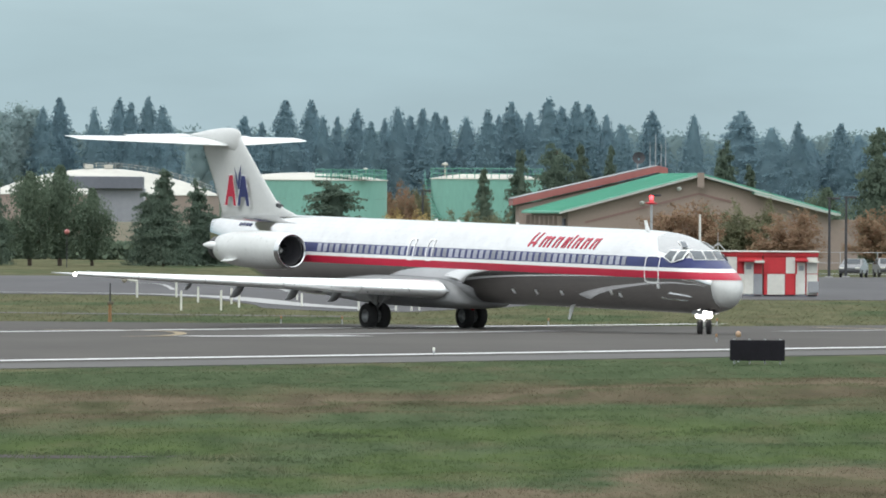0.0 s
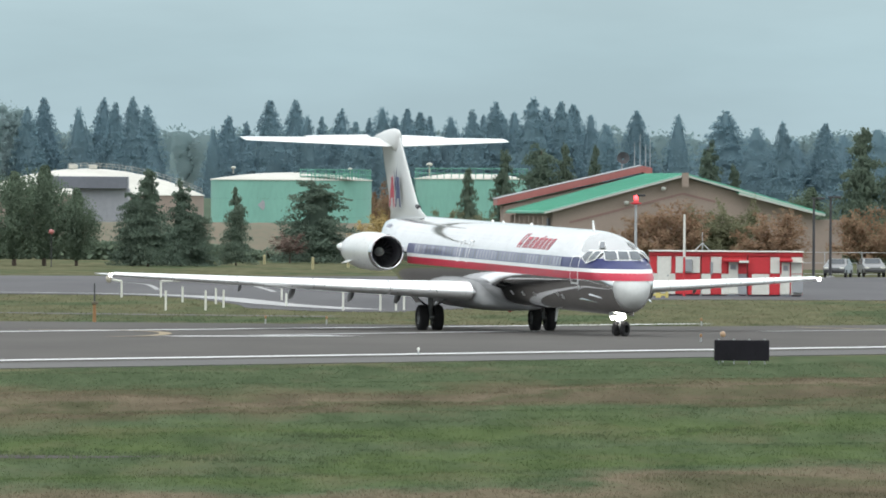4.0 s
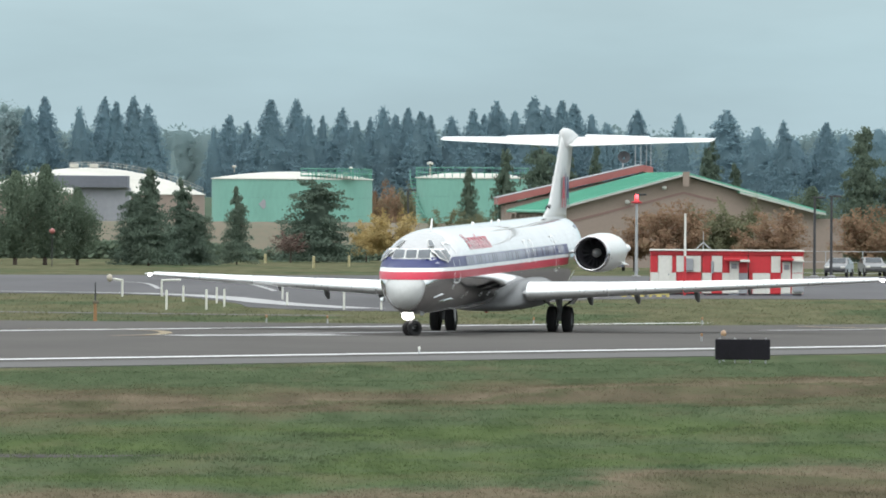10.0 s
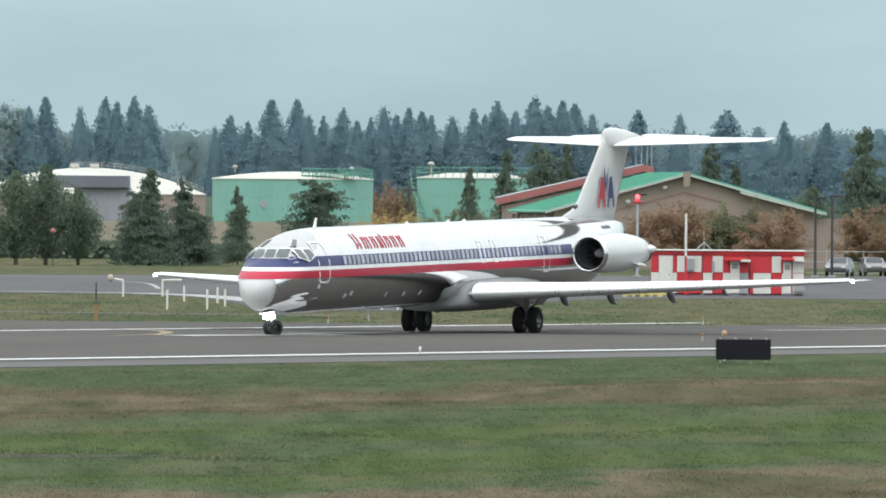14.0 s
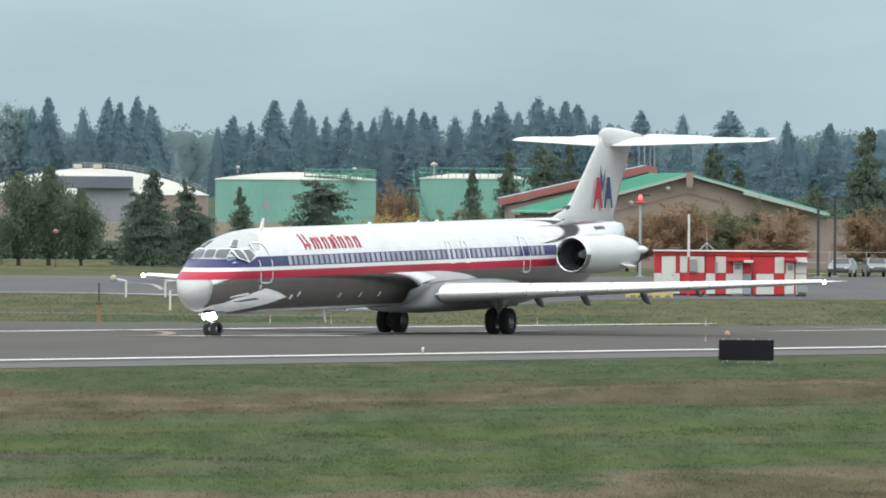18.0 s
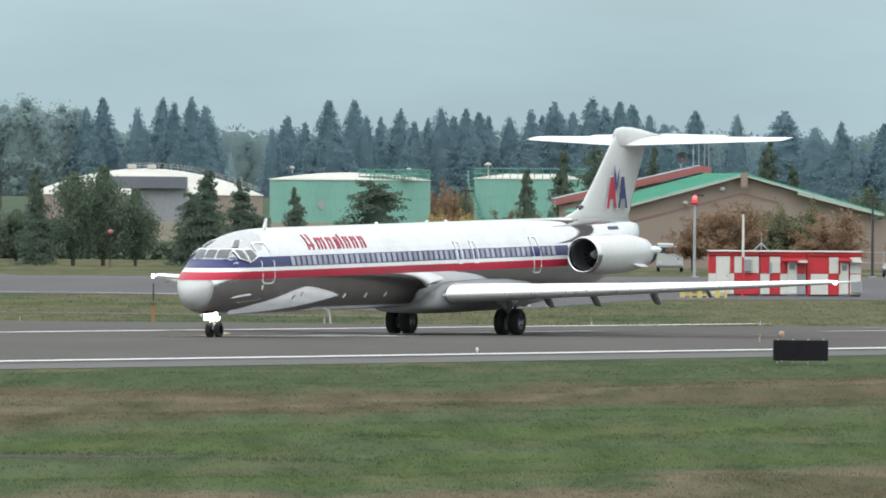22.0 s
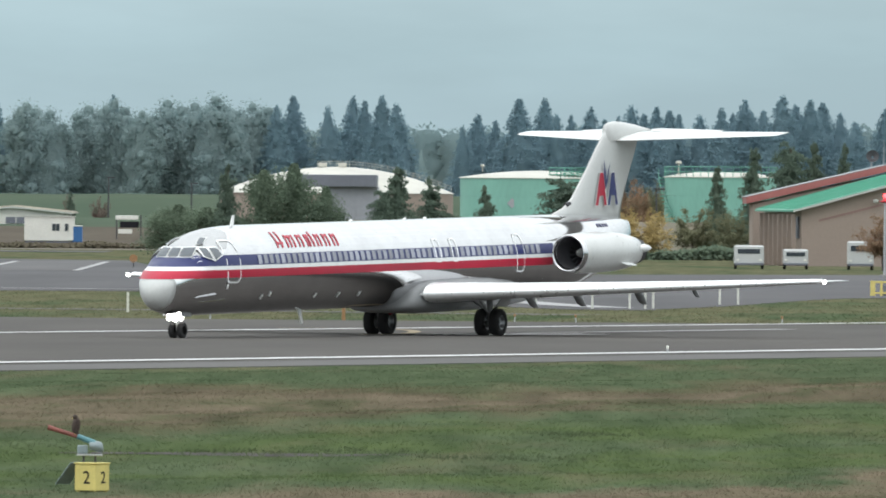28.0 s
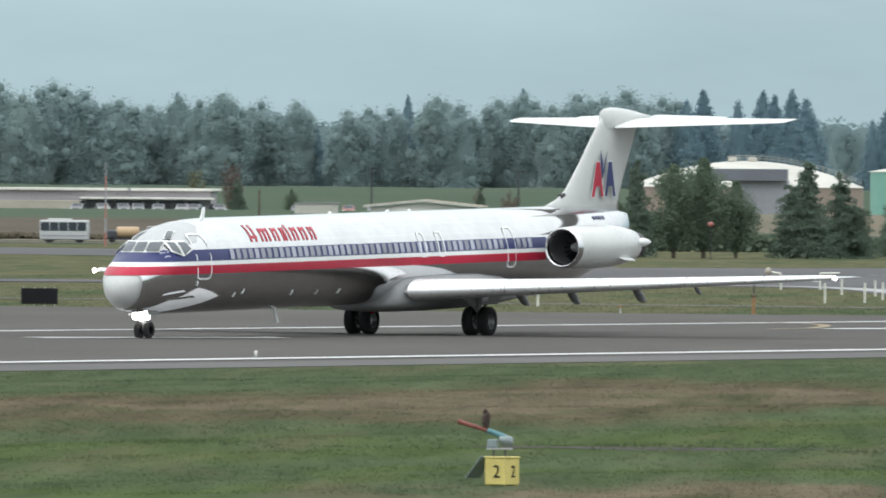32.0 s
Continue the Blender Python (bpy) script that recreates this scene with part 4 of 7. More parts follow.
        for x, z in ((20.7, 2.42), (17.6, 1.95), (9.2, 1.9), (11.0, 1.9), (13.0, 1.92), (17.0, 2.05)):
            v, f = side_patch([(x - 0.07, z - 0.09), (x + 0.07, z - 0.09), (x + 0.07, z + 0.09), (x - 0.07, z + 0.09)], s, 0.02, 2, 2)
            part("service_port", tilted(mesh_from(v, f)), M_LINE, air)
    for x, z, h, lean in ((17.8, 4.75, 0.42, 0.12), (3.0, 4.76, 0.1, 0.1), (12.0, 1.3, -0.55, 0.2)):
        me = mesh_from([(x, 0.03, z), (x - 0.25, 0.03, z), (x - 0.25 - lean, 0.015, z + h), (x - 0.08 - lean, 0.015, z + h), (x, -0.03, z), (x - 0.25, -0.03, z), (x - 0.25 - lean, -0.015, z + h), (x - 0.08 - lean, -0.015, z + h)],
                       [(0, 1, 2, 3), (7, 6, 5, 4), (0, 3, 7, 4), (1, 2, 6, 5), (2, 3, 7, 6)], False)
        part("blade_aerial", tilted(me), M_WHITEPAINT, air)
    for x, z, m in ((4.0, 1.0, M_REDLENS), (1.0, 4.78, M_WHITEPAINT), (7.5, 4.78, M_WHITEPAINT)):
        bm = bmesh.new()
        bmesh.ops.create_uvsphere(bm, u_segments=12, v_segments=8, radius=0.08, matrix=Matrix.Translation((x, 0, z)))
        me = bpy.data.meshes.new("beacon")
        bm.to_mesh(me)
        bm.free()
        part("beacon", tilted(me), m, air)
    # main gear
    wheels = []
    tyre = lathe([(-0.2, 0.30), (-0.205, 0.46), (-0.17, 0.535), (-0.1, 0.562), (0, 0.566), (0.1, 0.562), (0.17, 0.535), (0.205, 0.46), (0.2, 0.30)], 36)
    tyre.materials.append(M_TYRE)
    rim = sharp(lathe([(-0.17, 0.31), (-0.15, 0.26), (-0.06, 0.2), (-0.05, 0.0), (0.05, 0.0), (0.06, 0.2), (0.15, 0.26), (0.17, 0.31)], 24))
    rim.materials.append(M_RIM)
    upright = Matrix.Rotation(radians(90), 4, "Z")
    for me in (tyre, rim):
        me.transform(upright)
    for s in (1, -1):
        leg = part("main_gear_leg", tube_bm((0, s * 2.54, 0.56), (0.05, s * 2.5, 1.9), 0.11, 0.13, 14), M_STRUT, air, "grey main gear leg")
        part("axle", tube_bm((0, s * 2.54 - 0.45, 0.566), (0, s * 2.54 + 0.45, 0.566), 0.07, None, 10), M_STRUT, leg)
        part("side_brace", tube_bm((0, s * 2.52, 0.95), (0.1, s * 1.55, 1.55), 0.05, None, 8), M_STRUT, leg)
        part("outboard_brace", tube_bm((0.02, s * 2.56, 1.0), (-0.25, s * 3.55, 1.78), 0.04, None, 8), M_DARK, leg)
        part("drag_brace", tube_bm((0, s * 2.52, 0.8), (1.1, s * 2.5, 1.6), 0.045, None, 8), M_STRUT, leg)
        part("gear_door", box_bm(0.0, s * 3.25, 1.52, 1.0, 0.05, 0.75, 0.01), M_GREYPAINT, leg, at=Matrix.Translation((0, s * 3.25, 1.5)) @ Matrix.Rotation(radians(38 * -s), 4, "X") @ Matrix.Translation((0, -s * 3.25, -1.5)))
        for d in (-0.36, 0.36):
            w = part("wheel", tyre, M_TYRE, leg, "black rubber tyre", at=Matrix.Translation((0, s * 2.54 + d * 0.92, 0.566)))
            part("rim", rim, M_RIM, w)
            wheels.append((w, (0, s * 2.54 + d * 0.92, 0.566)))
    # nose gear: steers, so its origin lies on its own axis
    steer = part("nose_gear", tube_bm((0, 0, 0.33), (0.06, 0, 1.25), 0.075, 0.085, 12), M_STRUT, air, "steerable nose gear leg", at=Matrix.Translation((22.07, 0, 0)))
    small = lathe([(-0.1, 0.17), (-0.105, 0.27), (-0.07, 0.32), (0, 0.332), (0.07, 0.32), (0.105, 0.27), (0.1, 0.17)], 30)
    small.transform(upright)
    small.materials.append(M_TYRE)
    hub = sharp(lathe([(-0.09, 0.175), (-0.06, 0.1), (-0.05, 0.0), (0.05, 0.0), (0.06, 0.1), (0.09, 0.175)], 20))
    hub.transform(upright)
    hub.materials.append(M_RIM)
    nose_wheels = []
    for d in (-0.19, 0.19):
        w = part("wheel", small, M_TYRE, steer, "small black tyre", at=Matrix.Translation((0, d, 0.332)))
        nose_wheels.append((w, (0, d, 0.332)))
    part("torque_link", box_bm(-0.16, 0, 0.55, 0.2, 0.06, 0.28, 0.02), M_STRUT, steer)
    part("lamp_bracket", box_bm(0.1, 0, 0.82, 0.08, 0.62, 0.12, 0.02), M_STRUT, steer)
    for d, up in ((-0.25, 0.82), (0.25, 0.82), (0.0, 0.78)):
        part("taxi_lamp", tube_bm((0.12, d, up), (0.25, d, up), 0.07, 0.12, 14), M_LAMP, steer, "lit white taxi lamp")
    for s in (1, -1):
        part("nose_gear_door", box_bm(22.15, s * 0.42, 1.0, 0.8, 0.03, 0.26, 0.008), M_FAIRING, air)
    return air, steer, wheels, nose_wheels


M_GREYWING = mat("wing_skin", (0.56, 0.57, 0.58), 0.38, 0.35, 0.08, 0.5, 0, 10)
M_HINGE = mat("hinge_fairing_paint", (0.26, 0.265, 0.27), 0.45, 0.0, 0.1, 1.0)
M_DULLSKIN = mat("dull_aluminium", (0.46, 0.465, 0.47), 0.2, 0.75, 0.04, 0.7, 0, 4)
M_FAIRING = mat("fairing_paint", (0.26, 0.265, 0.27), 0.4, 0.0, 0.06, 0.7, 0, 8)
M_SLAT = mat("polished_slat", (0.90, 0.91, 0.91), 0.3, 0.6, 0.04, 0.8, 0, 8)
M_NACELLE = mat("nacelle_paint", (0.60, 0.61, 0.60), 0.3, 0.0, 0.06, 0.6, 0, 10, coat=0.3)
M_FIN = mat("fin_paint", (0.55, 0.56, 0.55), 0.35, 0.0, 0.05, 0.5, 0, 10, coat=0.2)
airliner, nose_gear, main_wheels, nose_wheels = build_airliner()

# ---- trees ----
M_BARK = mat("bark", (0.09, 0.07, 0.055), 0.95, 0.0, 0.3, 2.0, 0.3, 8, stretch_by=(1, 1, 0.2))
# Distance haze is put into these needles, paler and bluer than the trees.
M_HAZECON = leafy("haze_tinted_conifer_needles", (0.196, 0.293, 0.342), (0.220, 0.327, 0.373), (0.252, 0.356, 0.392), 0.95, 0.5, 0.15)
# Greyed and lifted base tones stand in for haze over this wood.
M_HAZELEAF = leafy("haze_tinted_broadleaf", (0.285, 0.375, 0.388), (0.308, 0.398, 0.396), (0.350, 0.385, 0.325), 0.95, 0.5, 0.05)
# Haze over the far rise is laid into its leaf colours.
M_HAZEWOOD = leafy("haze_tinted_hill_wood", (0.23, 0.32, 0.335), (0.25, 0.335, 0.34), (0.265, 0.345, 0.335), 0.95, 0.5, 0.15)
# Needles and dark leaves below: base tones lifted a little for haze.
M_CON = leafy("conifer_needles", (0.114, 0.160, 0.130), (0.137, 0.185, 0.143), (0.170, 0.211, 0.156), 0.9, 0.45)
M_LEAF = leafy("dark_leaves", (0.125, 0.172, 0.128), (0.153, 0.204, 0.146), (0.191, 0.235, 0.161), 0.85, 0.45)
M_AUTUMN = leafy("russet_leaves", (0.225, 0.185, 0.120), (0.300, 0.185, 0.125), (0.255, 0.225, 0.140), 0.8, 0.35)
M_GOLD = leafy("yellowing_leaves", (0.36, 0.29, 0.13), (0.46, 0.35, 0.16), (0.38, 0.36, 0.19), 0.8, 0.35)
M_OLIVE = leafy("olive_leaves", (0.140, 0.157, 0.098), (0.178, 0.187, 0.115), (0.221, 0.200, 0.123), 0.8, 0.35)
M_REDLEAF = leafy("dark_red_leaves", (0.12, 0.09, 0.08), (0.16, 0.115, 0.10), (0.2, 0.14, 0.12), 0.9, 0.5)


def clumps(pts, out, size, rng, droop=0.0, loose=0.55, squat=1.0):
    """Small folded leaf clumps at the points, lying over the crown like shingles."""
    n = len(pts)
    o = out / (np.linalg.norm(out, axis=1)[:, None] + 1e-9)
    c = o + rng.normal(0, loose, (n, 3))
    c /= np.linalg.norm(c, axis=1)[:, None] + 1e-9
    a = rng.normal(0, 0.7, (n, 3)) + o * 0.5
    a[:, 2] -= droop
    a -= c * (a * c).sum(1)[:, None]
    a /= np.linalg.norm(a, axis=1)[:, None] + 1e-9
    b = np.cross(c, a)
    s = (np.asarray(size) * rng.uniform(0.55, 1.45, n))[:, None]
    v = np.stack([pts - a * s * 0.5, pts + b * s * 0.4 - c * s * 0.12, pts + a * s * 0.75, pts - b * s * 0.4 - c * s * 0.12], 1)
    v[:, :, 2] = pts[:, None, 2] + (v[:, :, 2] - pts[:, None, 2]) * squat
    f = np.array([[0, 2, 1], [0, 3, 2]]) if np.mean((np.cross(a, b) * c).sum(1)) < 0 else np.array([[0, 1, 2], [0, 2, 3]])
    f = f[:, ::-1]
    faces = (np.arange(n)[:, None, None] * 4 + f[None]).reshape(-1, 3)
    return v.reshape(-1, 3), faces


def mesh_np(v, f):
    me = bpy.data.meshes.new("mesh")
    me.vertices.add(len(v))
    me.vertices.foreach_set("co", np.asarray(v, np.float32).ravel())
    me.loops.add(len(f) * 3)
    me.loops.foreach_set("vertex_index", np.ascontiguousarray(f, np.int32).ravel())
    me.polygons.add(len(f))
    me.polygons.foreach_set("loop_start", np.arange(len(f), dtype=np.int32) * 3)
    me.update(calc_edges=True)
    return me


def core_mesh(profile, seed, rough=0.16, n=14):
    """A lumpy closed body inside a crown, so that it is not seen through."""
    verts, faces = [], []
    for i, (z, r) in enumerate(profile):
        for k in range(n):
            t = 2 * math.pi * k / n
            q = r * (1 + rough * noise.noise(Vector((math.cos(t) * 2.2, math.sin(t) * 2.2, z * 9 + seed))) * 2)
            verts.append((q * math.cos(t), q * math.sin(t), z))
    for i in range(len(profile) - 1):
        for k in range(n):
            j = (k + 1) % n
            faces += [(i * n + k, i * n + j, (i + 1) * n + j), (i * n + k, (i + 1) * n + j, (i + 1) * n + k)]
    return np.array(verts), np.array(faces)


def joined(pieces):
    vs, fs, base = [], [], 0
    for v, f in pieces:
        vs.append(v)
        fs.append(f + base)
        base += len(v)
    return np.concatenate(vs), np.concatenate(fs)


def spire_crown(seed, n, slim=0.7, low=0.03, size=0.06, tops=1):
    """A dense pointed crown of short rising boughs, with one or more leaders: height 1, radius 0.5."""
    rng = np.random.default_rng(seed)
    boughs = max(40, n // 11)
    per = n // boughs
    z0 = low + (0.985 - low) * (1 - rng.uniform(0, 1, boughs) ** 0.85)
    th = rng.uniform(0, 2 * np.pi, boughs)
    wave = np.array([noise.noise(Vector((math.cos(t) * 1.3, math.sin(t) * 1.3, q * 6 + seed))) for t, q in zip(th, z0)])
    full = np.clip((1 - z0) / 0.72, 0, 1) ** slim
    reach = 0.5 * full * (0.92 + 0.34 * wave * (1 - z0)) * rng.uniform(0.9, 1.05, boughs) + 0.006
    u = rng.uniform(0.45, 1, (boughs, per)) ** 0.7
    side = rng.normal(0, 0.22, (boughs, per)) * u * reach[:, None] + rng.normal(0, 0.006, (boughs, per))
    x = reach[:, None] * u
    z = z0[:, None] + (0.05 * u - 0.02) * (1 - z0[:, None]) + rng.normal(0, 0.007, (boughs, per))
    c, s_ = np.cos(th)[:, None], np.sin(th)[:, None]
    pts = np.stack([x * c - side * s_, x * s_ + side * c, np.clip(z, 0.0, 1)], 2).reshape(-1, 3)
    out = np.stack([np.broadcast_to(c, z.shape), np.broadcast_to(s_, z.shape), np.full(z.shape, 0.5)], 2).reshape(-1, 3)
    if tops > 1:
        for k in range(1, tops):
            part_of = rng.uniform(0, 1, len(pts)) < 0.42
            a, d = rng.uniform(0, 6.28), rng.uniform(0.16, 0.24)
            high = rng.uniform(0.78, 0.92)
            pts[part_of] = pts[part_of] * np.array([0.8, 0.8, high]) + np.array([d * math.cos(a), d * math.sin(a), 0])
    leaves = clumps(pts, out, size * (0.45 + 0.7 * (1 - pts[:, 2])), rng, -0.3, 0.8, 0.55)
    zs = np.linspace(low, 0.97, 16)
    return joined([leaves, core_mesh([(q, max(0.004, 0.27 * min(1.0, (1 - q) / 0.72) ** slim)) for q in zs], seed, 0.3, 10)])


def conifer_crown(seed, n, slim=0.85, ragged=0.4, low=0.06, size=0.05, boughs=130, core=0.2):
    """A ragged crown built bough by bough: height 1, radius 0.5."""
    rng = np.random.default_rng(seed)
    pts, out = [], []
    per = n // boughs
    for i in range(boughs):
        z0 = low + (0.97 - low) * (1 - rng.uniform(0, 1) ** 0.6)
        reach = 0.5 * (1 - z0) ** slim * rng.uniform(1 - ragged, 1.08) + 0.012
        th = rng.uniform(0, 2 * np.pi)
        rise = rng.uniform(-0.10, 0.22) + 0.1 * z0
        u = rng.uniform(0.08, 1, per) ** 0.75
        spread = 0.17 * u * reach
        x = reach * u
        side = rng.normal(0, 1, per) * (spread + 0.008)
        zz = z0 + rise * x - 0.35 * reach * u**2 * 0.5 + rng.normal(0, 0.013, per)
        c, s_ = math.cos(th), math.sin(th)
        pts.append(np.stack([x * c - side * s_, x * s_ + side * c, np.clip(zz, 0.02, 1)], 1))
        out.append(np.tile([c * 0.7, s_ * 0.7, 0.6], (per, 1)))
    leaves = clumps(np.concatenate(pts), np.concatenate(out), np.full(per * boughs, size), rng, 0.15, 0.8)
    zs = np.linspace(low + 0.04, 0.86, 12)
    return joined([leaves, core_mesh([(q, max(0.004, core * (1 - q) ** slim)) for q in zs], seed, 0.4)])


def round_crown(seed, n, low=0.16, size=0.06, lobes=9, core=0.8, puff=0.25, loose=0.4, heart=0.0, squat=1.0):
    """A unit crown of several leafy lobes, round one inner body if it has a heart: height 1, radius 0.5."""
    rng = np.random.default_rng(seed)
    centres, radii, pieces = [], [], []
    mid, half = (low + 1) / 2, (1 - low) / 2
    for i in range(lobes):
        t = rng.uniform(0, 6.28)
        z = low + 0.16 * squat + (0.9 - 0.16 * squat - low) * rng.uniform(0, 1)
        k = max(0.2, 1 - ((z - 0.48) / 0.62) ** 2)
        q = 0.38 * k * rng.uniform(0.3 if squat == 1 else 0.6, 1.0)
        radii.append(rng.uniform(0.09, 0.18))
        centres.append((q * math.cos(t), q * math.sin(t), z))
    centres.append((0, 0, 0.85 if squat == 1 else 0.93))
    radii.append(0.15)
    if heart:
        pieces.append(core_mesh([(mid - 0.04 + half * (0.8 if core else 0.95) * math.sin(a), max(0.003, heart * math.cos(a) ** 0.7)) for a in np.linspace(-1.55, 1.55, 14)], seed, 0.2, 18))
    if core:
        for c, r in zip(centres, radii):
            v, f = core_mesh([(c[2] + r * core * squat * math.sin(a), max(0.003, r * core * math.cos(a))) for a in np.linspace(-1.5, 1.5, 7)], seed + c[0] * 9, 0.22, 9)
            v = v + np.array([c[0], c[1], 0])
            v[:, 2] = np.clip(v[:, 2], low * 0.8, 1)
            pieces.append((v, f))
    centres, radii = np.array(centres), np.array(radii)
    which = rng.integers(0, len(radii), n)
    d = rng.normal(0, 1, (n, 3))
    d /= np.linalg.norm(d, axis=1)[:, None]
    rr = radii[which] * rng.uniform(1 - puff, 1 + puff * 0.85, n)
    pts = centres[which] + d * rr[:, None] * np.array([1, 1, squat])
    pts[:, 2] /= max(1.0, pts[:, 2].max())
    if heart:
        inner = rng.uniform(0, 1, n) < (0.2 if core else 0.5 if squat < 1 else 0.3)
        k = 1.02 + 0.12 * rng.uniform(0, 1, n)
        flat = np.sqrt(np.clip(1 - d[:, 2] ** 2, 0, 1)) ** 0.7
        shell = np.stack([heart * k * flat * d[:, 0] / (np.hypot(d[:, 0], d[:, 1]) + 1e-6), heart * k * flat * d[:, 1] / (np.hypot(d[:, 0], d[:, 1]) + 1e-6), mid - 0.04 + half * (0.9 if core else 1.04) * d[:, 2]], 1)
        pts[inner] = shell[inner]
    pts[:, 2] = np.maximum(pts[:, 2], low * 0.7)
    pieces.append(clumps(pts, d + np.array([0, 0, 0.3]), np.full(n, size), rng, 0.1, loose, squat))
    return joined(pieces)


def vase_crown(seed, n, low=0.2, size=0.03, sprays=46):
    """A see-through spreading crown of leafy sprays that fan out from a short trunk."""
    rng = np.random.default_rng(seed)
    per = n // sprays
    pts, out = [], []
    for i in range(sprays):
        th, reach = rng.uniform(0, 6.28), rng.uniform(0.2, 0.5)
        top = low + (0.98 - low) * rng.uniform(0.25, 1) * (1 - 0.55 * (reach / 0.5) ** 2 * rng.uniform(0.2, 1))
        u = rng.uniform(0.25, 1, per) ** 0.8
        bow = u ** 1.5
        c, s_ = math.cos(th), math.sin(th)
        x = reach * u
        z = low + (top - low) * (1 - (1 - u) ** 1.6) - 0.10 * bow * reach
        side = rng.normal(0, 0.028, per) + rng.normal(0, 0.03, per) * u
        pts.append(np.stack([x * c - side * s_, x * s_ + side * c, np.clip(z + rng.normal(0, 0.03, per), low * 0.6, 1)], 1))
        out.append(np.tile([c * 0.6, s_ * 0.6, 0.7], (per, 1)))
    return clumps(np.concatenate(pts), np.concatenate(out), np.full(per * sprays, size), rng, 0.2)


def trunk_mesh(seed, top, r=0.03, limbs=5):
    rng = random.Random(seed)
    bm = tube_bm((0, 0, -0.01), (0.01, 0.0, top), r, r * 0.3, 8)
    for i in range(limbs):
        a, z = rng.uniform(0, 6.28), top * rng.uniform(0.3, 0.8)
        tube_bm((0, 0, z), (0.26 * math.cos(a), 0.26 * math.sin(a), z + rng.uniform(0.1, 0.25)), r * 0.4, r * 0.1, 5, bm)
    me = bpy.data.meshes.new("trunk")
    bm.to_mesh(me)
    bm.free()
    me.materials.append(M_BARK)
    return me


def crown_set(kind, material, count, n, limbs=0, **kw):
    out = []
    for i in range(count):
        v, f = {"conifer": conifer_crown, "spire": spire_crown, "round": round_crown, "vase": vase_crown}[kind](100 + i * 7 + n % 13, n, **kw)
        me = mesh_np(v, f)
        me.materials.append(material)
        out.append((me, trunk_mesh(i, 0.6 if kind == "round" else 0.9 if kind != "vase" else 0.5, 0.032 if kind == "round" else 0.02, limbs)))
    return out


def plant(name, crowns, i, x, y, height, width, label, group, turn=0):
    crown, trunk = crowns[i % len(crowns)]
    t = thing(name, pose(x, y, 0, 0, 0, turn), label, "tree", group)
    for nm, me in (("trunk", trunk), ("crown", crown)):
        o = part(nm, me, None, t)
        o.scale = (width, width, height)
    return t


FAR_CONIFERS = crown_set("spire", M_HAZECON, 7, 6400, slim=0.86, low=0.0, size=0.038)
FAR_RAGGED = crown_set("spire", M_HAZECON, 4, 6400, slim=0.78, low=0.0, size=0.036, tops=2)
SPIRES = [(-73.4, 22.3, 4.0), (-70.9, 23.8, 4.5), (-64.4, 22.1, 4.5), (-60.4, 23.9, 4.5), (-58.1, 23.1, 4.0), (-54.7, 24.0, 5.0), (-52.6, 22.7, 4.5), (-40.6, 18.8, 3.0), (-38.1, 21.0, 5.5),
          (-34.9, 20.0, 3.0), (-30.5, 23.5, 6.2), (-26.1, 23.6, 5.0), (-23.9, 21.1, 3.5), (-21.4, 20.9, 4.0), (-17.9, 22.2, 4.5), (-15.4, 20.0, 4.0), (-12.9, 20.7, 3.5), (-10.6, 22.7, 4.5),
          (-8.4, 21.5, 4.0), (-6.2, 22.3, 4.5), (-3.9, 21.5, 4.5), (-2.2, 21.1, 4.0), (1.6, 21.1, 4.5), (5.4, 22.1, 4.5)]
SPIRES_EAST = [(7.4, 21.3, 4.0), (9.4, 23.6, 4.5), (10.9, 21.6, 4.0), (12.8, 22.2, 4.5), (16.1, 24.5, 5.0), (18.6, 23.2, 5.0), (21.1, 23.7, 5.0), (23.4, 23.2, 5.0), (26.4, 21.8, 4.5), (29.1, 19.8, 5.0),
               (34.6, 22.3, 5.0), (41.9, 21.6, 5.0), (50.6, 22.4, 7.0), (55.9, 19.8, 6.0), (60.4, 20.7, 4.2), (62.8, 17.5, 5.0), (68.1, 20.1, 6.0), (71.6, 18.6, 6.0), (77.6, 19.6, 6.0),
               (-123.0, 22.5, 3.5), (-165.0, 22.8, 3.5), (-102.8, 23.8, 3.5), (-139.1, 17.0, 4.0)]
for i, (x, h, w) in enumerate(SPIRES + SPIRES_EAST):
    plant("conifer", FAR_RAGGED if (x > 28 and i % 2) or i % 5 == 2 else FAR_CONIFERS, i * 3 + i // 7, x, 2300 + (i * 37) % 23, h * 1.02, w * (2.75 + 0.4 * math.sin(i * 2.3)), "tall pointed conifer in the distant wood, tinted blue-green for haze", "distant conifers", i * 67)

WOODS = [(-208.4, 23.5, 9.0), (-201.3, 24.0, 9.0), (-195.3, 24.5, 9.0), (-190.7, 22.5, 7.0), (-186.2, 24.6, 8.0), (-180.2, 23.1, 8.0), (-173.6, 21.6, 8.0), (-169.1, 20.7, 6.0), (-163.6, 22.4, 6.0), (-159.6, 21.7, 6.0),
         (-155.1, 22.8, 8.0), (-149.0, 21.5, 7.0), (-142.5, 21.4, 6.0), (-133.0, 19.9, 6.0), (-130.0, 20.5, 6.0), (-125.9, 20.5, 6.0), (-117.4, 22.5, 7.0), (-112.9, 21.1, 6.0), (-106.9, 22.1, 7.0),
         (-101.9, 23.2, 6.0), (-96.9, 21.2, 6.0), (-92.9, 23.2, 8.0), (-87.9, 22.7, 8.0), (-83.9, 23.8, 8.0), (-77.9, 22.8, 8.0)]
FAR_ROUND = crown_set("round", M_HAZELEAF, 6, 17000, low=0.0, size=0.024, lobes=60, core=0.42, puff=0.45, loose=0.9, heart=0.27, squat=0.6)
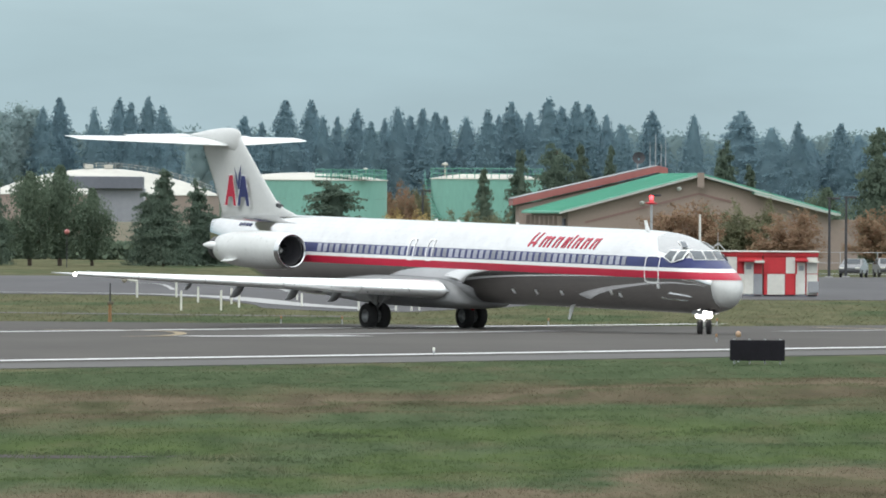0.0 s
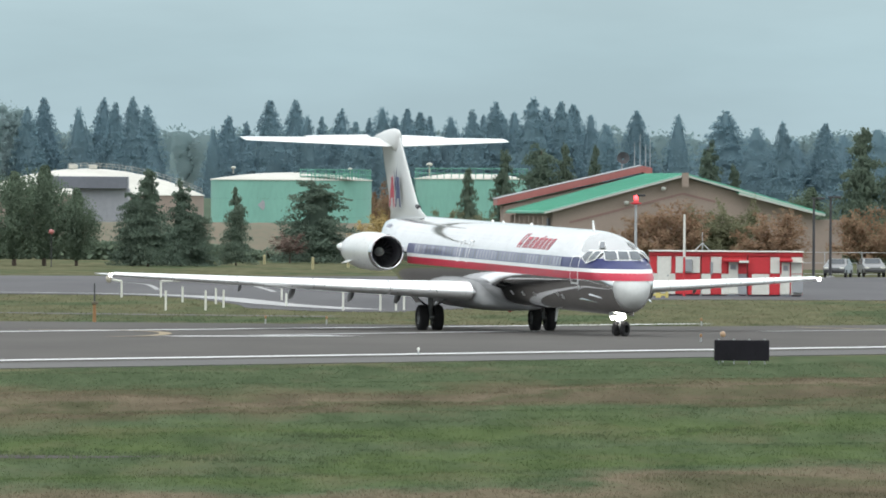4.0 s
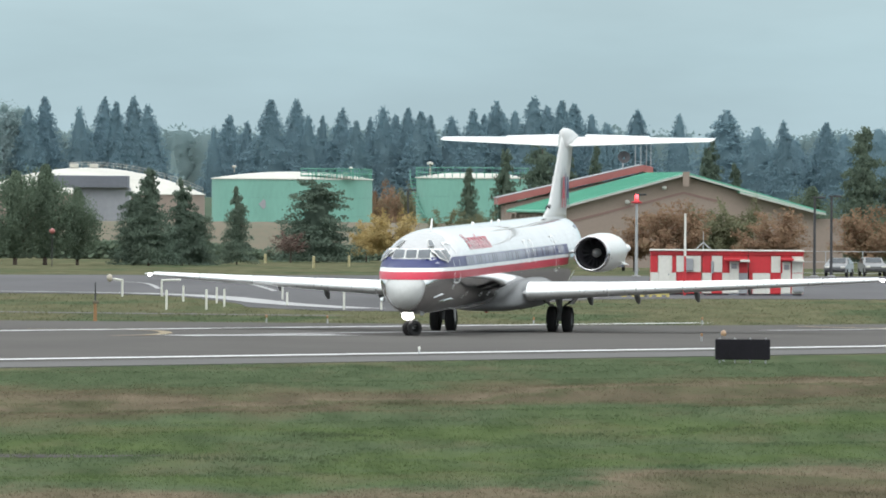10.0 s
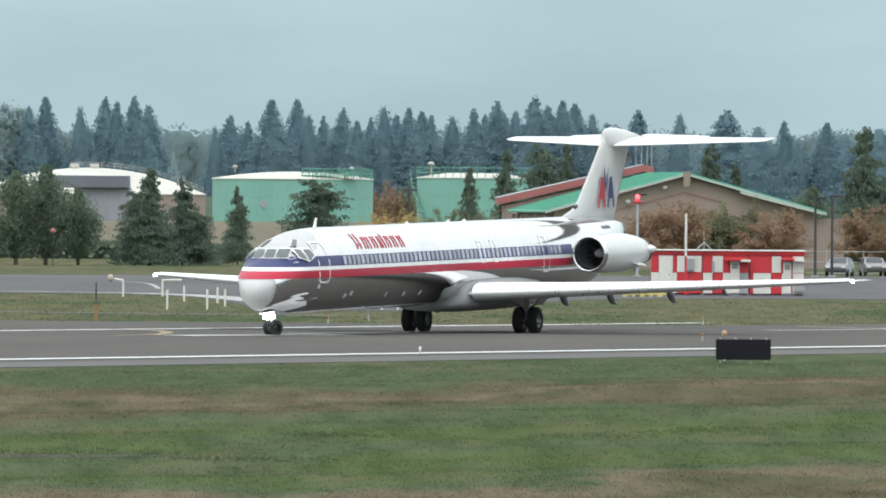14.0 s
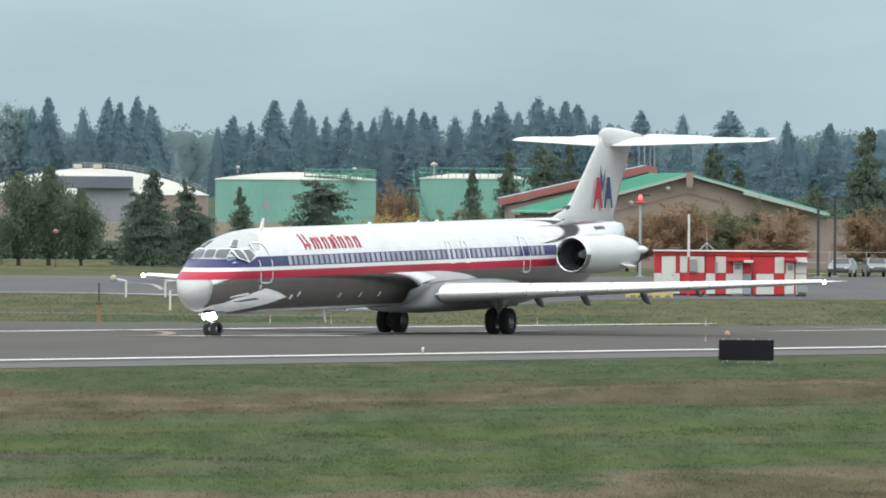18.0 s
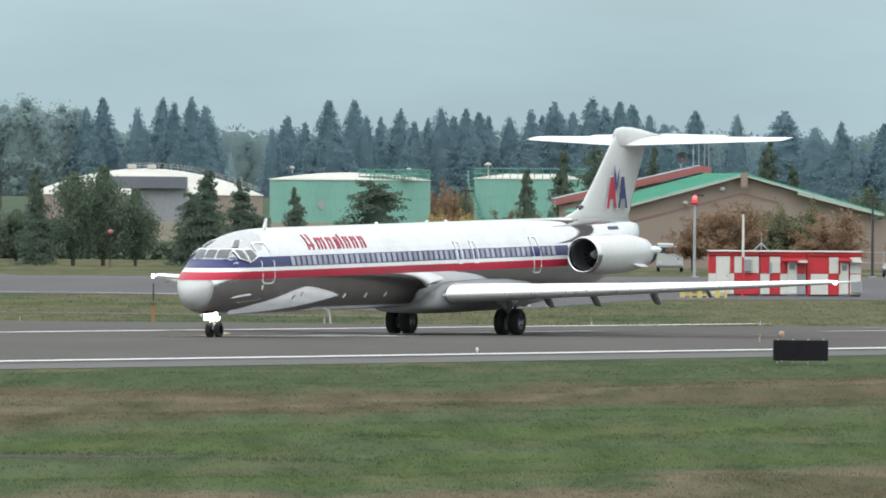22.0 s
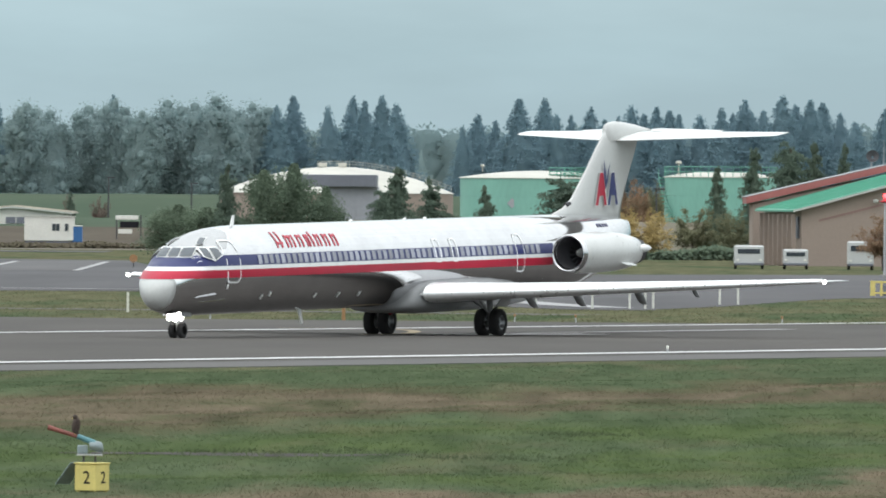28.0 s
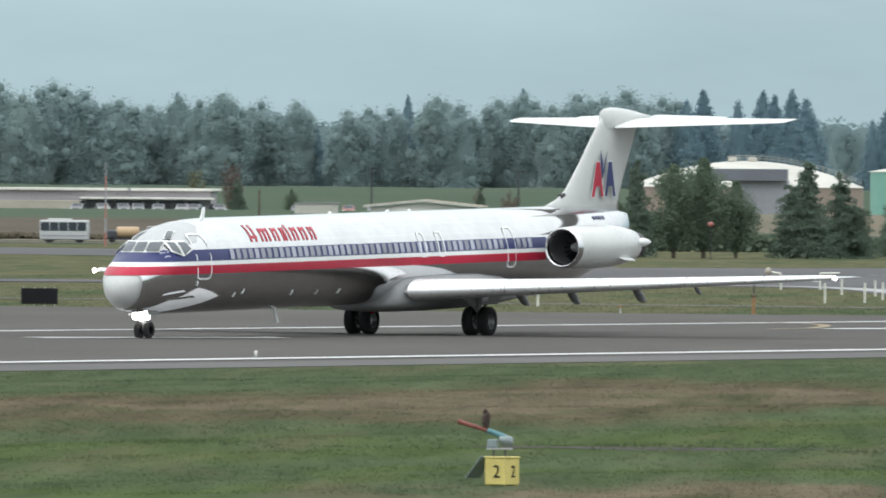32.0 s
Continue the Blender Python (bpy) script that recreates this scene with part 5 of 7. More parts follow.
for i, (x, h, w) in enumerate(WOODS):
    plant("broadleaf_tree", FAR_ROUND, i, x, 2290 + (i * 29) % 17, h * 1.03, w * 1.85, "tall broadleaf tree in the distant wood, greyed in colour for haze", "distant broadleaf trees", i * 51)


def far_wood():
    """The closed lower wood behind and between the single trees."""
    rng = np.random.default_rng(5)
    vs, fs, base = [], [], 0
    x = -230.0
    while x < 110:
        h = 14.4 + 3.0 * noise.noise(Vector((x * 0.08, 0.3, 0))) + rng.uniform(-1.2, 1.2)
        if x < -62:
            h += 3.8 if not -141 < x < -134 else -1
        if 30 < x:
            h -= 1.5
        for row, y in enumerate((2400, 2425)):
            seed = int(rng.integers(100000))
            if x < -62 or row == 0:
                v, f = round_crown(seed, 1700, low=0.0, size=0.075, lobes=30, core=0, puff=0.25, loose=0.9, heart=0.33, squat=0.6)
                size = np.array([9.5, 9.5, (h if x < -62 else h * 0.72) + rng.uniform(-1.8, 1.8)])
            else:
                v, f = spire_crown(seed, 700, 0.7, 0.0, 0.085)
                size = np.array([7.5, 7.5, h + 3.2 + rng.uniform(-1.6, 1.6)])
            vs.append(v * size + np.array([x * y / 2330 + rng.uniform(-1.5, 1.5), y, 0]))
            fs.append(f + base)
            base += len(v)
        x += rng.uniform(3.6, 5.0)
    me = mesh_np(np.concatenate(vs), np.concatenate(fs))
    me.materials.append(M_HAZELEAF)
    tagged(new("far_woods", me), "continuous wood along the far side of the airfield, greyed in colour for haze", "woods", kind="stuff")


far_wood()


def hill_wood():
    """A wooded rise far beyond the airfield, haze in its colour, seen in the gaps of the nearer wood."""
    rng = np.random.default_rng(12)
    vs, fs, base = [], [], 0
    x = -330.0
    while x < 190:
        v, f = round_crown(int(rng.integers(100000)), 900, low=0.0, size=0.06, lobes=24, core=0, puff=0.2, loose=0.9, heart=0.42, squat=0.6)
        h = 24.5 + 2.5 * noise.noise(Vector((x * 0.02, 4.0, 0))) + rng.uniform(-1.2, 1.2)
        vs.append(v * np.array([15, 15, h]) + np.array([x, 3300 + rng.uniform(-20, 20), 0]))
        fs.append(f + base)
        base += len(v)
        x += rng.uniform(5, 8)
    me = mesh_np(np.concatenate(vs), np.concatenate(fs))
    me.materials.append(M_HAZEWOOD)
    tagged(new("hill_woods", me), "grey-green wood on a far rise, paled in colour for haze", "woods", kind="stuff")


hill_wood()

# trees along the near side of the fuel farm and the hangar
CONIFERS = crown_set("conifer", M_CON, 6, 13000, slim=0.75, ragged=0.55, low=0.03, size=0.024, boughs=170, core=0.13)
WIDE = crown_set("conifer", M_CON, 4, 13550, slim=0.36, ragged=0.5, low=0.03, size=0.024, boughs=210, core=0.13)
DARK = crown_set("round", M_LEAF, 4, 12500, 6, low=0.12, size=0.023, lobes=40, core=0, puff=0.6, loose=0.9, heart=0.1)
RUSSET = crown_set("vase", M_AUTUMN, 4, 9000, 8, low=0.14, size=0.024, sprays=70)
OLIVE = crown_set("vase", M_OLIVE, 3, 9000, 8, low=0.12, size=0.024, sprays=80)
GOLD = crown_set("vase", M_GOLD, 2, 9000, 8, low=0.10, size=0.024, sprays=80)
DULLRED = crown_set("vase", M_REDLEAF, 2, 2600, 8, low=0.22, size=0.028)
for i, (x, y, h, w, s, nm, label) in enumerate([
        (-39.4, 1105, 8.9, 4.4, CONIFERS, "conifer", "dark ragged conifer beside the taxiway"),
        (-36.4, 1108, 8.2, 6.4, DARK, "broadleaf_tree", "dark olive broadleaf tree beside the taxiway"),
        (-33.9, 1110, 8.8, 6.6, DARK, "broadleaf_tree", "dark olive broadleaf tree beside the taxiway"),
        (-31.2, 1112, 6.8, 5.0, DARK, "broadleaf_tree", "smaller dark olive tree beside the taxiway"),
        (-25.1, 1112, 8.8, 6.4, CONIFERS, "conifer", "broad dark conifer beside the taxiway"),
        (-26.4, 1114, 6.6, 4.6, WIDE, "conifer", "bushy dark conifer beside the taxiway"),
        (-22.4, 1118, 7.9, 6.0, CONIFERS, "conifer", "broad dark conifer beside the taxiway"),
        (-21.0, 1119, 5.2, 4.0, WIDE, "conifer", "low bushy conifer beside the taxiway"),
        (-18.0, 1140, 7.1, 4.2, CONIFERS, "conifer", "narrow dark conifer in front of the green tank"),
        (-11.4, 1190, 7.9, 9.4, WIDE, "conifer", "wide bushy cedar in front of the green tank"),
        (2.6, 1280, 9.6, 4.0, CONIFERS, "conifer", "narrow dark conifer by the fuel tank"),
        (6.3, 1290, 11.3, 6.0, CONIFERS, "conifer", "ragged dark conifer behind the hangar"),
        (10.2, 1330, 12.4, 7.4, WIDE, "conifer", "dense dark conifer behind the hangar"),
        (12.6, 1332, 12.2, 5.4, CONIFERS, "conifer", "dense dark conifer behind the hangar"),
        (15.7, 1330, 12.0, 4.2, CONIFERS, "conifer", "narrow conifer behind the hangar"),
        (27.3, 1330, 12.9, 7.0, CONIFERS, "conifer", "ragged conifer behind the hangar"),
        (30.0, 1332, 10.4, 4.4, CONIFERS, "conifer", "smaller conifer behind the hangar"),
        (40.2, 1240, 13.5, 9.6, CONIFERS, "conifer", "very large dark conifer beside the hangar"),
        (43.6, 1242, 12.0, 8.0, CONIFERS, "conifer", "large dark conifer beside the hangar"),
        (37.0, 1300, 7.6, 7.5, DARK, "broadleaf_tree", "dark green tree behind the hangar"),
        (-4.8, 1200, 5.5, 7.2, GOLD, "broadleaf_tree", "yellowing autumn tree on the grass"),
        (-7.0, 1204, 4.2, 4.4, GOLD, "broadleaf_tree", "small yellowing autumn tree on the grass"),
        (-13.8, 1185, 3.2, 4.8, DULLRED, "broadleaf_tree", "small bare reddish tree by the green tank"),
        (-6.9, 1530, 9.2, 6.0, RUSSET, "broadleaf_tree", "brown autumn tree between the fuel tanks"),
        (-3.9, 1534, 8.8, 5.6, OLIVE, "broadleaf_tree", "olive autumn tree between the fuel tanks"),
        (-9.4, 1536, 8.0, 4.6, OLIVE, "broadleaf_tree", "olive autumn tree between the fuel tanks"),
        (0.2, 1270, 5.5, 5.6, OLIVE, "broadleaf_tree", "olive tree by the fuel tank"),
        (4.0, 1268, 5.2, 5.0, OLIVE, "broadleaf_tree", "olive tree by the hangar"),
        (15.9, 1074, 5.2, 5.2, RUSSET, "broadleaf_tree", "russet autumn tree in front of the hangar"),
        (19.0, 1070, 6.5, 7.6, RUSSET, "broadleaf_tree", "spreading russet autumn tree in front of the hangar"),
        (21.8, 1084, 6.1, 6.2, OLIVE, "broadleaf_tree", "olive autumn tree in front of the hangar"),
        (24.6, 1085, 6.6, 7.4, OLIVE, "broadleaf_tree", "olive autumn tree in front of the hangar"),
        (27.2, 1062, 5.7, 7.6, RUSSET, "broadleaf_tree", "spreading russet autumn tree in front of the hangar"),
        (34.6, 1060, 6.1, 7.2, RUSSET, "broadleaf_tree", "orange autumn tree beside the car park"),
        (38.2, 1063, 5.9, 6.6, RUSSET, "broadleaf_tree", "orange autumn tree beside the car park"),
        (36.4, 1090, 5.0, 6.4, OLIVE, "broadleaf_tree", "olive autumn tree beside the car park"),
        (-47.3, 1180, 4.5, 6.8, DARK, "broadleaf_tree", "low spreading brown-green tree by the taxiway"),
        (-44.0, 1182, 4.9, 6.0, DARK, "broadleaf_tree", "low spreading dark olive tree by the taxiway"),
        (-41.2, 1181, 4.0, 5.4, DARK, "broadleaf_tree", "low dark bushy tree by the taxiway"),
        (-113.04, 1700, 7.6, 4.6, CONIFERS, "conifer", "dark conifer on the grass before the dike"),
        (-124.42, 1860, 10.7, 4.0, DULLRED, "broadleaf_tree", "slim dark red tree in front of the dike"),
        (-132.22, 1900, 9.3, 3.7, OLIVE, "broadleaf_tree", "round olive tree in front of the dike"),
        (-109.69, 1760, 5.9, 3.1, DARK, "broadleaf_tree", "dark shrub on the grass before the dike"),
        (-86.08, 1800, 6.6, 2.2, DULLRED, "broadleaf_tree", "dark red shrub in front of the dike"),
        (-81.14, 1700, 6.5, 2.8, CONIFERS, "conifer", "small dark conifer before the dike"),
        (-47.1, 1195, 5.1, 7.1, DARK, "broadleaf_tree", "broad brown-green shrub by the taxiway"),
        (-43.4, 1192, 4.7, 5.2, DARK, "broadleaf_tree", "broad brown-green shrub by the taxiway"),
        (-83.9, 1850, 6.1, 4.0, DULLRED, "broadleaf_tree", "dark red tree in front of the dike")]):
    plant(nm, s, i, x, y, h, w, label, "trees round the fuel farm", i * 83)

# ---- fuel farm, hangar and sheds ----
M_TEAL = mat("teal_tank_paint", (0.19, 0.41, 0.34), 0.55, 0.0, 0.1, 0.25, 0.02, 12, stretch_by=(1, 1, 0.3))
M_TEALRAIL = mat("teal_rail_paint", (0.12, 0.33, 0.26), 0.6, 0.0, 0.1, 0.5)
M_DOME = mat("white_roof_coating", (0.50, 0.49, 0.44), 0.6, 0.0, 0.12, 0.2, 0.02, 12)
M_TANWALL = mat("tan_render", (0.30, 0.24, 0.205), 0.85, 0.0, 0.08, 0.15, 0.03, 30)
M_BROWN = mat("brown_trim", (0.25, 0.16, 0.14), 0.7, 0.0, 0.1, 0.5)
M_GREENROOF = mat("green_metal_roof", (0.11, 0.36, 0.26), 0.45, 0.0, 0.1, 0.3, 0.02, 10)
# Red paled towards pink so the colour carries some haze.
M_REDROOF = mat("red_metal_roof", (0.36, 0.125, 0.115), 0.5, 0.0, 0.12, 0.3, 0.02, 10)
M_FASCIA = mat("pale_fascia", (0.46, 0.47, 0.44), 0.6, 0.0, 0.06, 0.5)
M_GREYWALL = mat("grey_cladding", (0.30, 0.31, 0.34), 0.7, 0.0, 0.1, 0.2, 0.02, 10)
M_DARKGREY = mat("dark_grey_cladding", (0.15, 0.16, 0.19), 0.7, 0.0, 0.1, 0.2)
M_EARTH = mat("tan_earth", (0.12, 0.12, 0.085), 0.95, 0.0, 0.2, 0.1, 0.1, 12, other=(0.17, 0.135, 0.10))
M_SHEDRED = mat("shelter_red_paint", (0.55, 0.03, 0.04), 0.5, 0.0, 0.1, 0.6, 0.01, 8)
M_SHEDWHITE = mat("shelter_white_paint", (0.68, 0.67, 0.62), 0.55, 0.0, 0.08, 0.6, 0.01, 8)
M_SHEDGREY = mat("shelter_grey_metal", (0.32, 0.33, 0.35), 0.55, 0.2, 0.1, 0.6)
M_BLACK = mat("black_sheet_metal", (0.011, 0.010, 0.014), 0.7, 0.0, 0.3, 1.2, 0.02, 8, spec=0.2)
M_POLE = mat("dark_pole_paint", (0.05, 0.05, 0.055), 0.5, 0.2, 0.2, 1.0)
M_GALV = mat("galvanised_steel", (0.45, 0.46, 0.47), 0.45, 0.7, 0.12, 1.0)
M_POSTWHITE = mat("white_post_paint", (0.66, 0.66, 0.60), 0.6, 0.0, 0.1, 2.0)
M_ORANGE = mat("orange_marker_paint", (0.30, 0.16, 0.07), 0.6, 0.0, 0.15, 2.0)
M_YELLOW = mat("yellow_box_paint", (0.62, 0.52, 0.17), 0.6, 0.0, 0.1, 3.0)
M_LENS = mat("tan_lens", (0.42, 0.27, 0.17), 0.4, 0.0, 0.1, 4.0)
M_FADEDRED = mat("faded_red_paint", (0.36, 0.15, 0.13), 0.6, 0.0, 0.15, 1.0)
M_ZINC = mat("weathered_zinc", (0.24, 0.29, 0.30), 0.5, 0.3, 0.2, 5.0)
M_BOLLARD = mat("faded_yellow_paint", (0.38, 0.34, 0.19), 0.7, 0.0, 0.15, 3.0)
M_GLASSDARK = mat("dark_window_glass", (0.04, 0.05, 0.06), 0.1, 0.0, 0.2, 1.0)
M_REDLAMP = glow("red_obstruction_lamp", (1.0, 0.05, 0.06), 6)
M_BEIGE = mat("beige_roof_sheet", (0.42, 0.38, 0.32), 0.7, 0.0, 0.1, 0.2)
M_CARWHITE = mat("white_car_paint", (0.50, 0.51, 0.51), 0.3, 0.0, 0.05, 1.0, coat=0.5)
M_CARRED = mat("dull_red_car_paint", (0.20, 0.045, 0.04), 0.35, 0.0, 0.1, 1.0, coat=0.4)
M_CARGREY = mat("grey_car_paint", (0.16, 0.165, 0.17), 0.35, 0.1, 0.1, 1.0, coat=0.4)
M_CARDARK = mat("dark_car_paint", (0.06, 0.065, 0.08), 0.3, 0.1, 0.1, 1.0, coat=0.5)
M_SAND = mat("sand_tank_paint", (0.48, 0.34, 0.20), 0.5, 0.0, 0.1, 1.0)
M_PALEBLUE = mat("pale_blue_plastic", (0.26, 0.36, 0.40), 0.5, 0.0, 0.1, 1.0)
M_PORTABLUE = mat("blue_plastic", (0.03, 0.12, 0.30), 0.5, 0.0, 0.1, 1.0)


def storage_tank(x, y, r, h, rise, wall, roof, label, rail=None, courses=4):
    t = thing("storage_tank", pose(x, y, 0), label, "tank", "fuel tanks")
    for i in range(courses):
        part("wall_course", sharp(lathe([(h * i / courses + (0.012 if i else 0), r + 0.012 * (i % 2)), (h * (i + 1) / courses, r + 0.012 * (i % 2))], 72, "z")), wall, t)
    part("roof", lathe([(h - 0.02, r + 0.12), (h + 0.06, r + 0.12), (h + 0.1, r)] + [(h + 0.1 + rise * (1 - (k / 6) ** 2), r * k / 6) for k in (5, 4, 3, 2, 1, 0.02)], 72, "z"), roof, t, "pale shallow dome roof")
    if rail:
        a0, a1, z0, hh = rail
        n = 22
        for i in range(n):
            a = radians(a0 + (a1 - a0) * i / (n - 1))
            c, s = math.cos(a), math.sin(a)
            part("rail_post", tube_bm((r * c, r * s, z0), (r * c, r * s, z0 + hh), 0.05, None, 6), M_TEALRAIL, t)
            if i < n - 1:
                b = radians(a0 + (a1 - a0) * (i + 1) / (n - 1))
                for z in (z0 + hh, z0 + hh * 0.5):
                    part("rail", tube_bm((r * c, r * s, z), (r * math.cos(b), r * math.sin(b), z), 0.05, None, 6), M_TEALRAIL, t)
    return t


big = storage_tank(-16.3, 1408.7, 8.7, 8.0, 0.75, M_TEAL, M_DOME, "large teal steel fuel tank with a pale domed roof", (-75, -8, 8.05, 1.1))
part("walkway", box_bm(4.2, -6.6, 8.42, 6.4, 1.2, 0.1, 0.02), M_TEALRAIL, big, "teal roof walkway")
for yy in (-7.15, -6.05):
    for z in (8.75, 9.15):
        part("walkway_rail", tube_bm((1.0, yy, z), (7.4, yy, z), 0.045, None, 6), M_TEALRAIL, big)
    for k in range(9):
        part("walkway_post", tube_bm((1.05 + k * 0.79, yy, 8.15), (1.05 + k * 0.79, yy, 9.15), 0.045, None, 6), M_TEALRAIL, big)
part("placard", box_bm(-2.95, -8.22, 5.3, 0.8, 0.06, 0.8, 0.01), M_SHEDGREY, big, "grey diamond placard", at=Matrix.Translation((-2.95, 0, 5.3)) @ Matrix.Rotation(radians(45), 4, "Y") @ Matrix.Translation((2.95, 0, -5.3)))
for x, z in ((5.9, 9.2), (-6.2, 9.9), (6.4, 9.8)):
    part("roof_vent", lathe([(0, 0.06), (0.5, 0.06), (0.55, 0.26), (0.75, 0.2), (0.8, 0.0)], 12, "z"), M_DOME, big, at=Matrix.Translation((x, -5.0, z - 1.2)))
second = storage_tank(3.4, 1486.4, 6.4, 8.4, 0.6, M_TEAL, M_DOME, "teal steel fuel tank with railings round its roof", (-178, -2, 8.45, 1.15))
for i in range(14):
    a0, a1 = radians(178 + i * 3.4), radians(178 + (i + 1) * 3.4)
    part("stair_tread", box_bm(6.75 * math.cos(a0), 6.75 * math.sin(a0), 8.3 - i * 0.42, 0.7, 0.5, 0.12), M_TEALRAIL, second)
    part("stair_rail", tube_bm((7.1 * math.cos(a0), 7.1 * math.sin(a0), 9.3 - i * 0.42), (7.1 * math.cos(a1), 7.1 * math.sin(a1), 8.88 - i * 0.42), 0.05, None, 6), M_TEALRAIL, second)
part("roof_vent", lathe([(0, 0.1), (1.2, 0.1), (1.25, 0.42), (1.5, 0.3), (1.6, 0.0)], 14, "z"), M_DOME, second, at=Matrix.Translation((-4.8, -3.0, 8.7)))
wide_tank = storage_tank(-41.3, 1515.0, 13.6, 6.3, 3.0, M_TANWALL, M_DOME, "very wide tan tank with a white domed roof", None, 3)
crest = [(13.4 * k / 18, -1.0, 6.42 + 3.0 * (1 - (13.4 * k / 18 / 13.6) ** 2)) for k in range(-3, 19)]
for p, q in zip(crest, crest[1:]):
    for up in (0.3, 0.6):
        part("roof_rail", tube_bm((p[0], p[1], p[2] + up), (q[0], q[1], q[2] + up), 0.022, None, 5), M_DOME, wide_tank)
for p in crest:
    part("roof_rail_post", tube_bm((p[0], p[1], p[2] - 0.1), (p[0], p[1], p[2] + 0.6), 0.022, None, 5), M_DOME, wide_tank)
for x in (-1.6, 0.7):
    part("roof_vent", box_bm(x, -1.6, 9.6, 1.0, 0.9, 0.5, 0.05), M_DOME, wide_tank)


def grey_shed():
    t = thing("pump_house", pose(-38.2, 1440, 0), "grey clad building with a dark overhanging parapet", "building")
    part("wall", box_bm(0.4, 4, 3.5, 6.2, 8, 7.0), M_GREYWALL, t)
    part("parapet", box_bm(-1.0, 3.6, 7.65, 8.7, 9, 1.35, 0.05), M_DARKGREY, t, "dark grey parapet")
    for x in (-1.6, 1.2):
        part("window_band", box_bm(x, -0.08, 7.75, 1.9, 0.1, 0.3), M_SHEDGREY, t)
    for i in range(9):
        part("cladding_rib", box_bm(-2.5 + i * 0.72, -0.06, 3.5, 0.06, 0.08, 6.8), M_GREYWALL, t)


grey_shed()


def berm(name, x0, x1, y, h, w, m, label, category):
    rng = random.Random(3)
    rows, n = [], 40
    for i in range(n + 1):
        x = x0 + (x1 - x0) * i / n
        k = h * (0.985 + 0.03 * rng.random())
        rows.append([(x, y - w, -0.05), (x, y - w * 0.35, k * 0.75), (x, y - 1, k), (x, y + 1, k), (x, y + w, -0.05)])
    ob = new(name, loft(rows, closed=False, cap=False))
    ob.data.materials.append(m)
    return tagged(ob, label, category, kind="structure")


berm("containment_bank", -46, 2, 1392, 3.4, 9, M_EARTH, "tan earth bank round the fuel tanks", "bank")
M_DIKE = mat("dike_grass", (0.054, 0.082, 0.055), 0.95, 0.0, 0.15, 0.05, 0.05, 30, spec=0.05, other=(0.070, 0.095, 0.064))
berm("dike", -320, 40, 1965, 6.2, 90, M_DIKE, "long green grass dike in front of the distant wood", "dike")


def bank(name, profile, m, label):
    """A long grass surface that follows (distance, height) pairs across the western side."""
    ob = new(name, loft([[(x, y, z) for y, z in profile] for x in range(-345, -39, 15)], closed=False, cap=False))
    ob.data.materials.append(m)
    tagged(ob, label, "bank", kind="structure")


bank("terrace", [(1600, 1.95), (1640, 2.35), (1690, 3.0), (1704, 2.2), (1900, 2.3), (1960, 2.6)], M_DIKE, "raised green grass terrace before the dike")
M_DRYBANK = mat("dry_bank_grass", (0.070, 0.060, 0.046), 0.95, 0.0, 0.2, 0.05, 0.08, 24, spec=0.05, other=(0.112, 0.094, 0.074), stretch_by=(1, 0.4, 1))
bank("dry_bank", [(1428, -0.05), (1470, 0.45), (1540, 1.2), (1598, 1.95), (1604, 1.99)], M_DRYBANK, "rough dry brown bank below the terrace")


